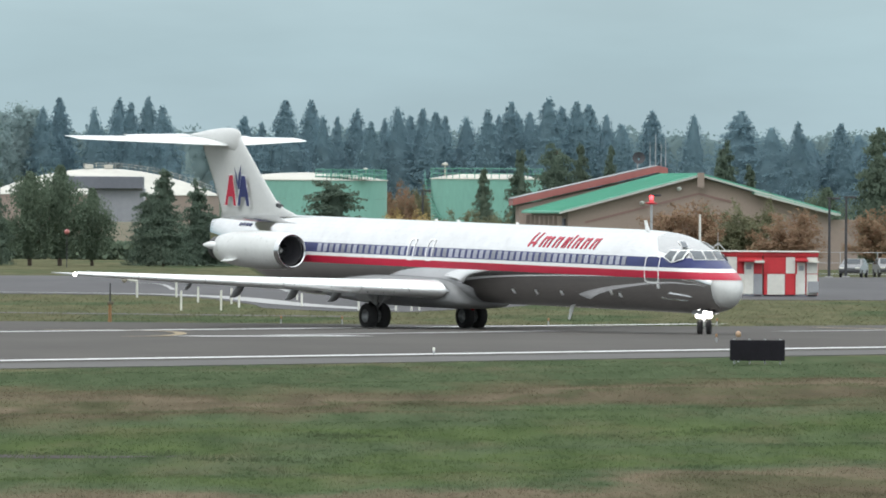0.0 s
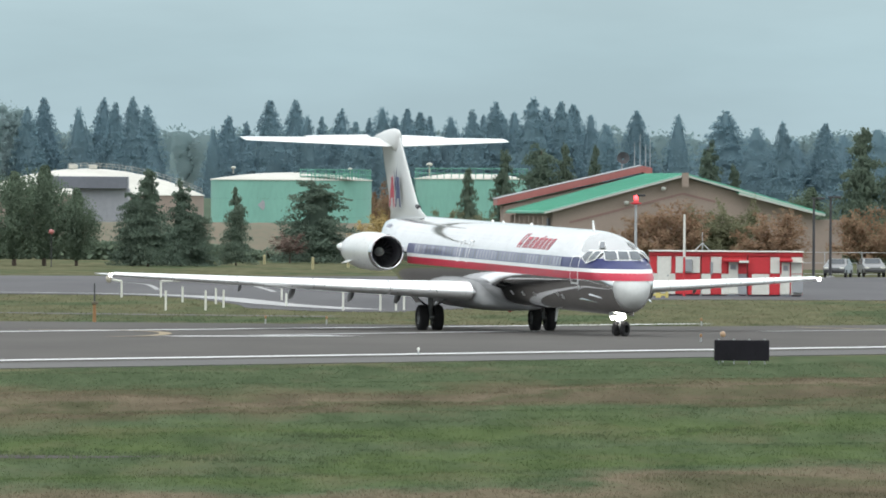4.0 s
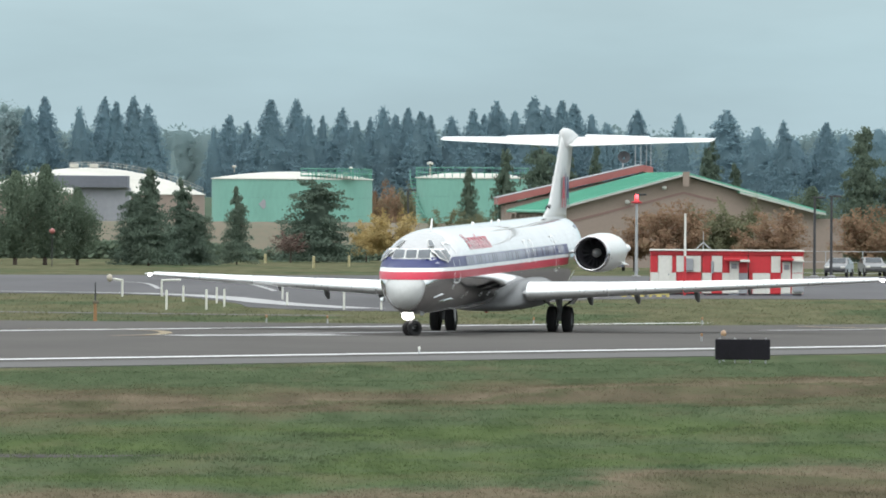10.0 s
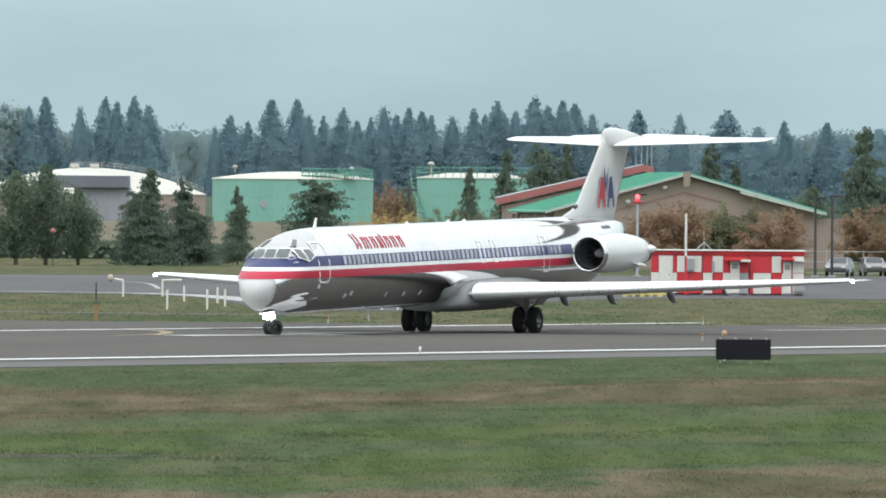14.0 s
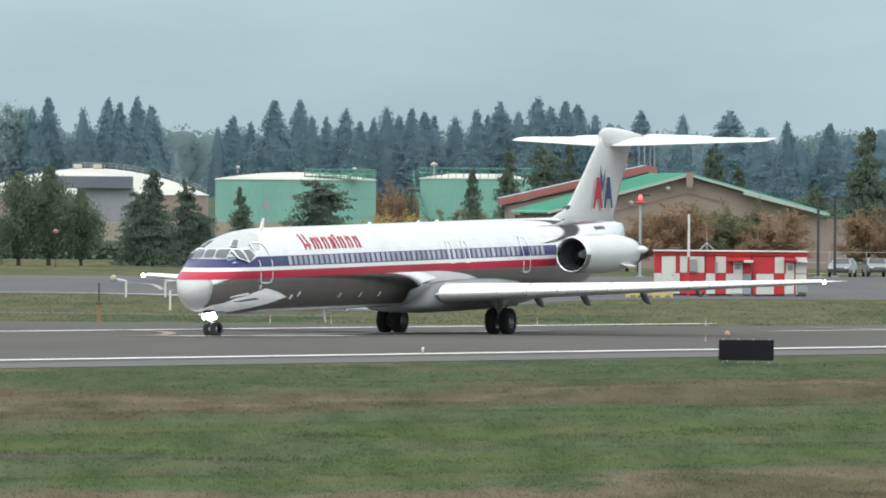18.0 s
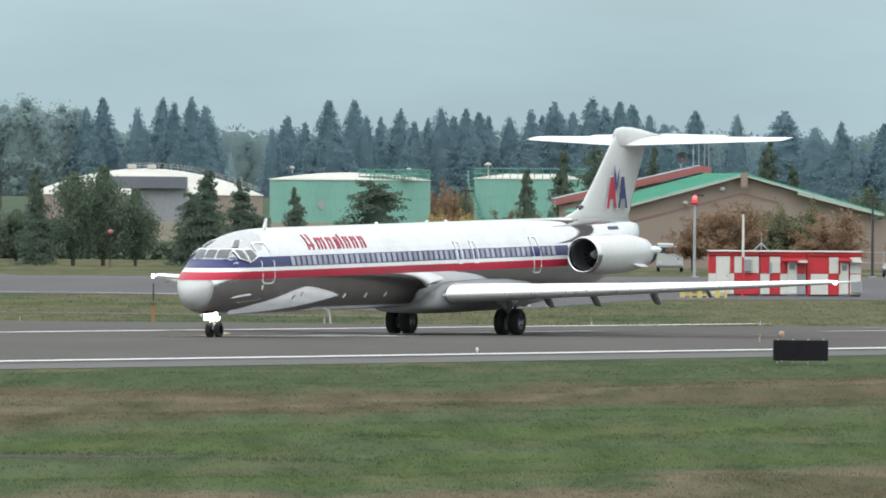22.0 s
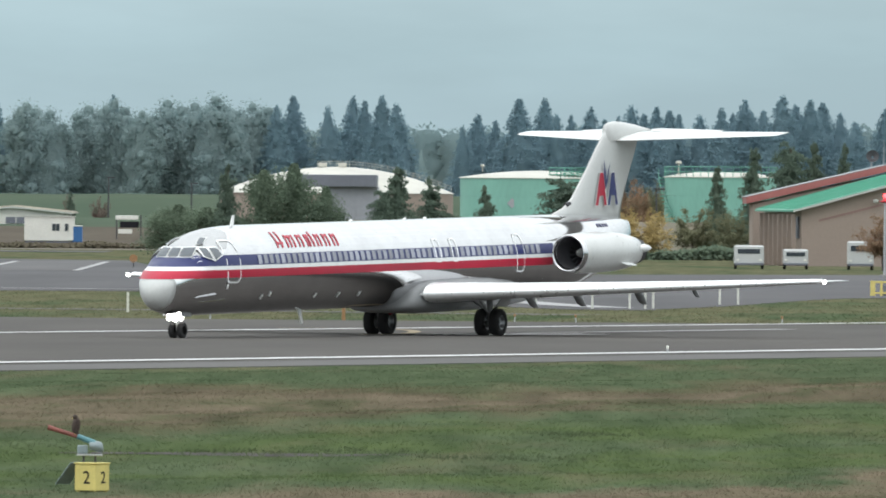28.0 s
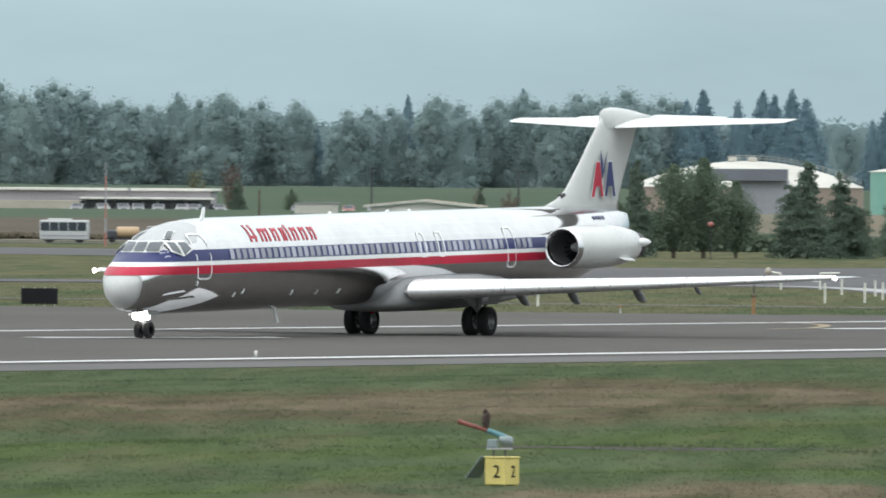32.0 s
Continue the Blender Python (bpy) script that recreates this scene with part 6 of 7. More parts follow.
def gable_hall(name, x, y, turn, width, depth, eave, ridge, wall, roof, label, ridge_at=0.5, porch=False):
    """A hall whose gable end looks along its own -y."""
    t = thing(name, pose(x, y, 0, 0, 0, turn), label, "building")
    rx = width * ridge_at
    part("gable_wall", sharp(fix(mesh_from([(0, 0, 0), (width, 0, 0), (width, 0, eave), (rx, 0, ridge), (0, 0, eave), (0, 0.3, 0), (width, 0.3, 0), (width, 0.3, eave), (rx, 0.3, ridge), (0, 0.3, eave)],
                                           [(0, 1, 2, 3, 4), (9, 8, 7, 6, 5), (0, 5, 6, 1), (1, 6, 7, 2), (2, 7, 8, 3), (3, 8, 9, 4), (4, 9, 5, 0)], False))), wall, t)
    part("side_wall", box_bm(0.15, depth / 2 + 0.16, eave / 2, 0.3, depth - 0.34, eave), wall, t)
    part("side_wall", box_bm(width - 0.15, depth / 2 + 0.16, eave / 2, 0.3, depth - 0.34, eave), wall, t)
    part("back_wall", box_bm(width / 2, depth - 0.1, eave / 2, width - 0.7, 0.2, eave), wall, t)
    for x0, x1 in ((0, rx), (width, rx)):
        out = 0.9 if x0 == 0 else -0.9
        z0 = eave - abs(out) * (ridge - eave) / abs(rx - x0)
        q = [(x0 - out, -0.7, z0), (x1, -0.7, ridge), (x1, depth, ridge), (x0 - out, depth, z0)]
        part("roof_slope", sharp(fix(mesh_from([(a, b, c + 0.12) for a, b, c in q] + [(a, b, c + 0.29) for a, b, c in q], [(0, 1, 2, 3), (7, 6, 5, 4), (0, 4, 5, 1), (1, 5, 6, 2), (2, 6, 7, 3), (3, 7, 4, 0)], False))), roof, t)
        n = 16
        for i in range(n):
            yy = -0.5 + (depth - 0.2) * i / (n - 1)
            me = mesh_from([(x0 - out, yy, z0 + 0.32), (x1, yy, ridge + 0.32), (x1, yy + 0.06, ridge + 0.32), (x0 - out, yy + 0.06, z0 + 0.32),
                            (x0 - out, yy, z0 + 0.38), (x1, yy, ridge + 0.38), (x1, yy + 0.06, ridge + 0.38), (x0 - out, yy + 0.06, z0 + 0.38)], [(4, 5, 6, 7), (0, 1, 5, 4), (3, 7, 6, 2)], False)
            part("roof_seam", me, roof, t)
        d = Vector((x1 - (x0 - out), 0, ridge - z0))
        me = mesh_from([(x0 - out, -0.76, z0 + 0.06), (x1, -0.76, ridge + 0.06), (x1, -0.76, ridge + 0.24), (x0 - out, -0.76, z0 + 0.24),
                        (x0 - out, -0.70, z0 + 0.06), (x1, -0.70, ridge + 0.06), (x1, -0.70, ridge + 0.24), (x0 - out, -0.70, z0 + 0.24)], [(0, 1, 2, 3), (7, 6, 5, 4), (3, 2, 6, 7), (0, 4, 5, 1)], False)
        part("fascia", me, M_FASCIA, t, "white fascia board")
    return t


hangar = gable_hall("hangar", 9.75, 1140, 9.0, 23.3, 20, 4.9, 8.05, M_TANWALL, M_GREENROOF, "tan rendered hangar with a green metal roof and white fascia")
for x0, z0, x1, z1 in ((1.5, 3.9, 11.6, 6.5), (11.6, 6.5, 14.5, 5.8)):
    me = mesh_from([(x0, -0.05, z0), (x1, -0.05, z1), (x1, -0.05, z1 + 0.2), (x0, -0.05, z0 + 0.2)], [(0, 1, 2, 3)], False)
    part("trim_band", me, M_BROWN, hangar, "brown trim band")
for x, z in ((6.5, 5.85), (9.8, 7.1)):
    part("wall_lamp", lathe([(0, 0.0), (0.08, 0.2), (0.32, 0.23), (0.4, 0.0)], 12, "z"), M_FASCIA, hangar, at=Matrix.Translation((x, -0.4, z - 0.3)))
part("downpipe", box_bm(11.65, -0.85, 7.8, 0.6, 0.12, 1.3), M_TANWALL, hangar)
part("lean_to_roof", sharp(fix(mesh_from([(16.4, -1.1, 6.6), (23.7, -1.1, 4.8), (23.7, 6, 4.8), (16.4, 6, 6.6), (16.4, -1.1, 6.8), (23.7, -1.1, 5.0), (23.7, 6, 5.0), (16.4, 6, 6.8)],
                                         [(0, 1, 2, 3), (7, 6, 5, 4), (0, 4, 5, 1), (1, 5, 6, 2), (2, 6, 7, 3), (3, 7, 4, 0)], False))), M_GREENROOF, hangar, "green lower roof with a white edge")
for dz in (0.0, ):
    me = mesh_from([(16.4, -1.16, 6.55), (23.75, -1.16, 4.75), (23.75, -1.16, 4.95), (16.4, -1.16, 6.75), (16.4, -1.11, 6.55), (23.75, -1.11, 4.75), (23.75, -1.11, 4.95), (16.4, -1.11, 6.75)], [(0, 1, 2, 3), (7, 6, 5, 4), (3, 2, 6, 7), (0, 4, 5, 1)], False)
    part("fascia", me, M_FASCIA, hangar)
for i in range(8):
    part("porch_post", box_bm(-0.6, 0.8 + i * 2.5, 2.3, 0.35, 0.35, 4.6), M_TANWALL, hangar)
    part("louvre", box_bm(-0.1, 2.0 + i * 2.5, 3.4, 0.15, 1.7, 1.9), M_DARKGREY, hangar, "dark louvred opening")
part("annexe_wall", box_bm(24.6, 2.2, 2.2, 2.6, 4.2, 4.4), M_TANWALL, hangar)
rear = thing("rear_hangar", pose(5.0, 1164, 0, 0, 0, 3), "tan hangar with a sloping dull red roof edge", "building")
part("wall", sharp(fix(mesh_from([(0.6, 0.4, 0), (13.4, 0.4, 0), (13.4, 0.4, 8.4), (0.6, 0.4, 5.4), (0.6, 6, 0), (13.4, 6, 0), (13.4, 6, 8.4), (0.6, 6, 5.4)],
                                 [(0, 1, 2, 3), (7, 6, 5, 4), (0, 4, 5, 1), (1, 5, 6, 2), (2, 6, 7, 3), (3, 7, 4, 0)], False))), M_TANWALL, rear)
for nm, x0, z0, x1, z1, m in (("roof_edge", 0, 5.45, 13.0, 8.5, M_REDROOF), ("roof_end", 13.0, 8.5, 13.9, 8.3, M_REDROOF), ("roof_trim", -0.1, 6.02, 13.0, 9.08, M_SHEDGREY)):
    th = 0.6 if nm != "roof_trim" else 0.07
    q = [(x0, 0), (x1, 0), (x1, 6.5), (x0, 6.5)]
    zz = [z0, z1, z1, z0]
    part(nm, sharp(fix(mesh_from([(a, b, c) for (a, b), c in zip(q, zz)] + [(a, b, c + th) for (a, b), c in zip(q, zz)], [(0, 1, 2, 3), (7, 6, 5, 4), (0, 4, 5, 1), (1, 5, 6, 2), (2, 6, 7, 3), (3, 7, 4, 0)], False))), m, rear)
rooftop = thing("roof_aerials", pose(14.2, 1167, 8.62), "thin grey aerials on the hangar roof", "aerial")
for x, h in ((3.1, 2.6), (3.6, 3.3), (4.1, 2.4), (4.5, 2.9)):
    part("aerial", tube_bm((x, 0, 0), (x, 0, h), 0.05, 0.03, 6), M_GALV, rooftop)
dish = thing("satellite_dish", pose(16.2, 1168, 8.8), "round mesh dish on the hangar roof", "dish")
part("mast", tube_bm((0, 0, -0.8), (0, 0, 0.6), 0.07, None, 8), M_GALV, dish)
bm = bmesh.new()
bmesh.ops.create_cone(bm, cap_ends=False, segments=20, radius1=0.1, radius2=0.58, depth=0.28, matrix=Matrix.Translation((0.1, -0.2, 0.95)) @ Matrix.Rotation(radians(70), 4, "X"))
part("bowl", bm, M_POLE, dish)

SHED_Y = 795.0


def shelter(x0, x1, upper, lower, label, extras):
    """An equipment shelter painted in red and white panels; the panels are given in metres from x0."""
    w, h = x1 - x0, 2.72
    t = thing("equipment_shelter", pose(x0, SHED_Y, 0), label, "shelter", "equipment shelters")
    part("body", box_bm(w / 2, 1.5, h / 2 + 0.05, w - 0.08, 3.0, h - 0.1, 0.02), M_SHEDRED, t)
    part("roof", box_bm(w / 2, 1.4, h + 0.03, w + 0.04, 3.4, 0.09, 0.02), M_SHEDWHITE, t, "thin white roof edge")
    part("roof_fascia", box_bm(w / 2, -0.08, h - 0.12, w - 0.02, 0.12, 0.2), M_SHEDRED, t)
    part("base", box_bm(w / 2, 1.5, 0.05, w - 0.2, 2.8, 0.12), M_DARKGREY, t)
    for zs, cells in (((1.42, 2.42), upper), ((0.12, 1.38), lower)):
        for a, b, m in cells:
            part("panel", box_bm((a + b) / 2, -0.03, sum(zs) / 2, b - a - 0.03, 0.07, zs[1] - zs[0], 0.01), m, t)
    for nm, a, b, z0, z1, d, m in extras:
        part(nm, box_bm((a + b) / 2, -0.08 - d / 2, (z0 + z1) / 2, b - a, d, z1 - z0, 0.02), m, t)
    return t


R, W, Gy = M_SHEDRED, M_SHEDWHITE, M_SHEDGREY
shelter(12.75, 15.92, [(0, 0.42, R), (0.45, 1.35, W), (1.38, 1.55, R), (1.58, 3.1, W)], [(0, 1.6, W), (1.65, 3.1, R)], "red and white panelled equipment shelter with a grey cabinet",
        [("door", 0.5, 1.25, 0.15, 2.3, 0.05, W), ("grey_cabinet", 2.15, 2.62, 1.5, 2.25, 0.3, Gy), ("door_handle", 1.1, 1.18, 1.2, 1.3, 0.08, Gy)])
shelter(15.92, 18.75, [(0, 0.55, R), (0.58, 1.25, W), (1.28, 1.6, R), (1.62, 2.8, R)], [(0, 0.6, W), (0.63, 1.2, R), (1.22, 2.1, W), (2.15, 2.8, Gy)], "red and white panelled equipment shelter with a red awning",
        [("door", 1.68, 2.25, 0.15, 2.1, 0.06, W), ("door_window", 1.78, 2.12, 1.65, 1.95, 0.1, Gy), ("awning", 1.35, 2.75, 2.12, 2.28, 0.7, R), ("awning_edge", 2.3, 2.9, 2.05, 2.2, 0.75, W), ("meter_box", 0.55, 0.7, 1.35, 2.1, 0.12, Gy), ("step", 1.6, 2.3, 0.0, 0.12, 0.6, M_DARKGREY)])
shelter(18.75, 22.15, [(0, 1.35, R), (1.38, 1.98, W), (2.0, 2.6, R), (2.65, 3.35, W)], [(0.25, 1.35, W), (1.38, 1.95, R), (1.98, 2.6, W), (2.65, 3.35, W)], "red and white panelled equipment shelter with a small awning",
        [("door", 2.08, 2.58, 0.15, 2.1, 0.06, W), ("door_window", 2.18, 2.48, 1.6, 1.9, 0.1, Gy), ("awning", 1.95, 2.75, 2.15, 2.3, 0.7, R), ("awning_edge", 2.65, 3.4, 2.08, 2.2, 0.5, W), ("grey_unit", 2.75, 3.4, 0.25, 0.95, 0.35, Gy), ("step", 2.0, 2.7, 0.0, 0.12, 0.6, M_DARKGREY)])


def column(name, x, y, h, r, m, label, category, head=None, group="", z=0.0):
    t = thing(name, pose(x, y, z), label, category, group)
    part("pole", tube_bm((0, 0, -0.1), (0, 0, h), r, r * 0.75, 10), m, t)
    part("foot", box_bm(0, 0, 0.06, r * 5, r * 5, 0.14, 0.02), M_CONCRETE, t)
    if head:
        head(t, h)
    return t


def lamp_head(t, h):
    part("lamp_arm", box_bm(0.2, 0, h, 0.9, 0.12, 0.1, 0.02), M_POLE, t)
    part("lamp_head", box_bm(0.5, 0, h - 0.02, 0.6, 0.3, 0.16, 0.03), M_POLE, t)


def beacon_head(t, h):
    part("dish_collar", lathe([(h - 0.55, 0.12), (h - 0.5, 0.40), (h - 0.42, 0.45), (h - 0.38, 0.22), (h - 0.2, 0.16)], 20, "z"), M_SHEDRED, t, "red collar")
    part("beacon_lamp", lathe([(h - 0.2, 0.10), (h - 0.05, 0.15), (h + 0.10, 0.13), (h + 0.16, 0.0)], 16, "z"), M_REDLAMP, t, "lit red beacon lamp")


column("beacon_mast", 14.81, 990, 6.15, 0.13, M_GALV, "grey mast with a lit red obstruction beacon", "beacon", beacon_head)
column("lamp_post", 28.95, 1010, 6.2, 0.12, M_POLE, "dark car park lamp post", "lamp post", lamp_head, "car park lamps")
column("lamp_post", 30.4, 1015, 6.3, 0.12, M_POLE, "dark car park lamp post", "lamp post", lamp_head, "car park lamps")
column("lamp_post", 16.3, 1090, 6.4, 0.11, M_POLE, "dark lamp post in front of the hangar", "lamp post", lamp_head, "car park lamps")
column("lamp_post", -3.3, 1250, 6.8, 0.11, M_POLE, "dark lamp post by the fuel tanks", "lamp post", lamp_head)
mast = thing("aerial_mast", pose(14.78, 790, 0), "slim red and white aerial mast beside the shelters", "mast")
for z0, z1, m in ((0, 2.4, M_SHEDRED), (2.4, 5.0, M_SHEDWHITE)):
    part("mast_section", tube_bm((0, 0, z0), (0, 0, z1), 0.085, 0.07, 10), m, mast)
tripod = thing("roof_aerial", pose(16.0, 796, 2.8), "small tripod aerial on the shelter roof", "aerial")
for dx in (-0.5, 0.5, 0.0):
    part("strut", tube_bm((dx, 0, -0.05), (0, 0, 0.45), 0.03, None, 6), M_GALV, tripod)
part("rod", tube_bm((0, 0, 0.3), (0, 0, 1.1), 0.02, None, 6), M_GALV, tripod)


def car(x, y, turn, paint, label, z=0.0):
    t = thing("car", pose(x, y, z, 0, 0, turn), label, "car", "parked cars")
    prof = [(-2.15, 0.35), (-2.2, 0.75), (-1.95, 0.92), (-0.95, 1.02), (-0.3, 1.45), (1.2, 1.48), (1.95, 1.0), (2.2, 0.9), (2.2, 0.35)]
    part("body", sharp(loft([[(px, s * (0.86 if pz < 1.2 else 0.7), pz) for px, pz in prof] for s in (-1, -0.6, 0.6, 1)])), paint, t)
    part("windscreen", mesh_from([(-0.9, -0.66, 1.06), (-0.9, 0.66, 1.06), (-0.36, 0.58, 1.43), (-0.36, -0.58, 1.43)], [(0, 1, 2, 3)], False), M_GLASSDARK, t, at=Matrix.Translation((-0.03, 0, 0.03)))
    for s in (-1, 1):
        part("side_window", mesh_from([(-0.75, s * 0.87, 1.0), (1.7, s * 0.87, 1.0), (1.1, s * 0.80, 1.36), (-0.25, s * 0.80, 1.36)], [(0, 1, 2, 3)], False), M_GLASSDARK, t)
        part("headlight", box_bm(-2.18, s * 0.62, 0.74, 0.08, 0.34, 0.14, 0.02), M_SHEDWHITE, t)
        for ax in (-1.35, 1.35):
            part("wheel", tube_bm((ax, s * 0.72, 0.31), (ax, s * 0.9, 0.31), 0.31, None, 18), M_TYRE, t)
    part("bumper", box_bm(-2.22, 0, 0.5, 0.12, 1.6, 0.2, 0.03), M_POLE, t)


car(31.1, 1018, 80, M_CARGREY, "silver grey car parked beside the shelters")
car(34.1, 1030, 96, M_CARGREY, "silver grey car parked under the autumn trees")
for i in range(9):
    car(-137 + i * 2.6 + (i % 3) * 0.4, 1738 + (i % 2) * 3, 85 + (i * 17) % 20, (M_CARDARK, M_CARGREY, M_CARDARK, M_CARDARK)[i % 4], "car parked in front of the long low building", 2.2)
for i in range(5):
    car(-107 + i * 3.4, 1730, 92, (M_CARDARK, M_CARGREY, M_CARRED)[i % 3], "car parked on the far road", 2.2)



def van(x, y, w, h, label, front=True):
    """A box van seen from its front or back."""
    t = thing("van", pose(x, y, 0), label, "van", "white vans by the hangar")
    part("body", box_bm(0, 2.2, h / 2 + 0.2, w, 4.4, h - 0.35, 0.12), M_CARWHITE, t)
    part("windscreen", box_bm(0, -0.02, h * 0.76, w * 0.74, 0.08, h * 0.2, 0.02), M_GLASSDARK, t)
    part("bumper", box_bm(0, -0.08, 0.42, w * 0.96, 0.16, 0.2, 0.03), M_DARKGREY, t)
    for s in (-1, 1):
        part("lamp", box_bm(s * w * 0.38, -0.03, 0.75, 0.24, 0.08, 0.16, 0.02), M_SHEDWHITE, t)
        for yy in (0.8, 3.5):
            part("wheel", tube_bm((s * (w / 2 - 0.24), yy, 0.34), (s * (w / 2 - 0.02), yy, 0.34), 0.34, None, 16), M_TYRE, t)


van(4.9, 1085, 2.5, 1.95, "white van parked in front of the hangar")
van(8.8, 1086, 2.1, 1.65, "low white van parked in front of the hangar")
van(14.2, 1084, 2.2, 2.35, "tall white box van with a dark windscreen")
rail = thing("barricade", pose(10.9, 776, -0.16), "yellow steel barricade beside the shelters", "barricade")
for i in range(6):
    part("post", box_bm(i * 0.52, 0, 0.52, 0.16 if i % 2 else 0.3, 0.1, 1.1, 0.01), M_YELLOW, rail)
for z in (0.35, 1.0):
    part("bar", box_bm(1.3, 0, z, 2.8, 0.08, 0.12, 0.01), M_YELLOW, rail)
part("dark_panel", box_bm(0.95, 0.1, 0.5, 0.8, 0.2, 0.62, 0.02), M_DARKGREY, rail)

# ---- the far western side ----
M_LILAC = mat("grey_lilac_render", (0.34, 0.32, 0.34), 0.8, 0.0, 0.1, 0.2)
long_hall = thing("long_building", pose(-138.0, 1750, 2.2), "long low airport building with white roof edges", "building")
part("wall", box_bm(0, 6, 1.6, 36, 12, 3.2), M_LILAC, long_hall)
part("roof", box_bm(0, 6, 3.36, 37.2, 13.4, 0.36, 0.05), M_SHEDWHITE, long_hall, "white roof slab")
for i in range(17):
    part("window", box_bm(-15.5 + i * 1.95, -0.05, 1.3, 1.6, 0.12, 0.9), M_GLASSDARK, long_hall)
    part("wall_pier", box_bm(-16.5 + i * 1.95, -0.08, 1.6, 0.2, 0.16, 3.1), M_LILAC, long_hall)
part("canopy", box_bm(9.5, -1.4, 2.15, 18, 3, 0.3, 0.04), M_SHEDWHITE, long_hall, "white canopy")
part("roof_edge_joint", box_bm(7.0, -0.75, 3.36, 0.25, 0.2, 0.42), M_DARKGREY, long_hall)
part("roof_edge_joint", box_bm(-11.0, -0.75, 3.36, 0.25, 0.2, 0.42), M_DARKGREY, long_hall)
part("lower_wall", box_bm(-8.5, -1.0, 0.9, 18, 1.8, 1.8, 0.04), M_BEIGE, long_hall, "beige projecting lower wall")
part("roof_plant", box_bm(-15.5, 4, 4.3, 6, 5, 1.5, 0.05), M_BEIGE, long_hall, "pale plant room on the roof")
shed = gable_hall("storage_shed", -91.37, 1625, 0, 13.2, 14, 1.35, 2.0, M_SHEDWHITE, M_BEIGE, "low white shed with a beige sheet roof")
shed.matrix_basis = pose(-91.37, 1625, 2.2)
part("door", box_bm(3.8, -0.2, 0.5, 1.7, 0.2, 1.7), M_SHEDWHITE, shed, "white shed door")
# Solid dark panels on the wall give the bays their inside shade.
for i in range(5):
    part("bay_shade_panel", box_bm(6.3 + i * 1.35, -0.06, 0.5, 1.2, 0.1, 0.8), M_DARKGREY, shed, "dark panel for the shade inside an open bay")
shed_small = thing("small_shed", pose(-100.35, 1660, 2.5), "small pale grey metal shed", "shed")
part("wall", box_bm(0, 1.5, 0.7, 5.4, 3, 1.5), M_DOME, shed_small)
part("roof", box_bm(0, 1.5, 1.5, 5.8, 3.4, 0.14), M_SHEDGREY, shed_small)
cabin = thing("portable_cabin", pose(-72.6, 1470, 0.45), "white portable cabin with small dark windows", "cabin")
part("body", box_bm(0, 1.3, 1.55, 5.6, 2.6, 2.7, 0.04), M_SHEDWHITE, cabin)
part("roof", box_bm(0, 1.3, 2.95, 5.8, 2.8, 0.14), M_DOME, cabin)
for x in (0.55, 1.0, 2.0):
    part("window", box_bm(x, -0.03, 1.75, 0.38, 0.08, 0.8), M_GLASSDARK, cabin)
part("door", box_bm(2.45, -0.03, 1.25, 0.6, 0.08, 1.9), M_SHEDWHITE, cabin)
part("skirt", box_bm(0, 1.3, 0.1, 5.4, 2.4, 0.2), M_DARKGREY, cabin)
loo = thing("portable_toilet", pose(-69.4, 1470, 0.45), "blue plastic portable toilet", "toilet")
part("body", box_bm(0, 0.5, 0.95, 1.1, 1.1, 1.8, 0.04), M_PORTABLUE, loo)
part("roof", box_bm(0, 0.5, 1.9, 1.2, 1.2, 0.12, 0.03), M_SHEDWHITE, loo)
board = thing("equipment_rack", pose(-64.87, 1500, 0), "dark equipment rack with white cabinets", "rack")
for x in (-1.4, 1.4):
    part("post", box_bm(x, 0, 1.8, 0.15, 0.15, 3.6), M_POLE, board)
for x, z, w, h, m in ((-0.2, 3.3, 2.6, 0.5, M_SHEDWHITE), (0.1, 2.5, 2.2, 0.7, M_BLACK), (-0.4, 1.7, 1.6, 0.5, M_SHEDWHITE)):
    part("cabinet", box_bm(x, -0.2, z, w, 0.4, h, 0.03), m, board)


def bus():
    t = thing("airport_bus", pose(-106.37, 1331, 0), "white airport bus with dark windows", "bus")
    part("body", box_bm(0, 1.2, 1.32, 5.0, 2.4, 2.05, 0.12), M_CARWHITE, t)
    part("roof_unit", box_bm(-0.5, 1.2, 2.42, 2.4, 1.4, 0.18, 0.05), M_CARWHITE, t)
    for i in range(5):
        part("window", box_bm(-1.95 + i * 0.95, -0.02, 1.68, 0.86, 0.08, 0.86, 0.02), M_GLASSDARK, t)
    part("stripe", box_bm(0, -0.02, 0.75, 4.8, 0.06, 0.14), M_SHEDGREY, t)
    for x in (-1.6, 1.5):
        for y in (0.1, 2.2):
            part("wheel", tube_bm((x, y, 0.38), (x, y + 0.22, 0.38), 0.38, None, 18), M_TYRE, t)


bus()
tanker = thing("tanker_truck", pose(-100.79, 1340, 0), "small sand-coloured tanker truck", "truck")
tk = lathe([(-1.2, 0.02), (-1.15, 0.5), (-1.0, 0.58), (1.0, 0.58), (1.15, 0.5), (1.2, 0.02)], 20)
tk.transform(Matrix.Translation((0.3, 0.8, 1.1)))
part("tank", tk, M_SAND, tanker)
part("cab", box_bm(-1.35, 0.8, 0.85, 0.9, 1.5, 0.9, 0.1), M_CARDARK, tanker)
part("chassis", box_bm(0, 0.8, 0.42, 3.4, 1.2, 0.2, 0.02), M_POLE, tanker)
for x in (-1.3, 0.9):
    part("wheel", tube_bm((x, 0.05, 0.32), (x, 0.3, 0.32), 0.32, None, 16), M_TYRE, tanker)
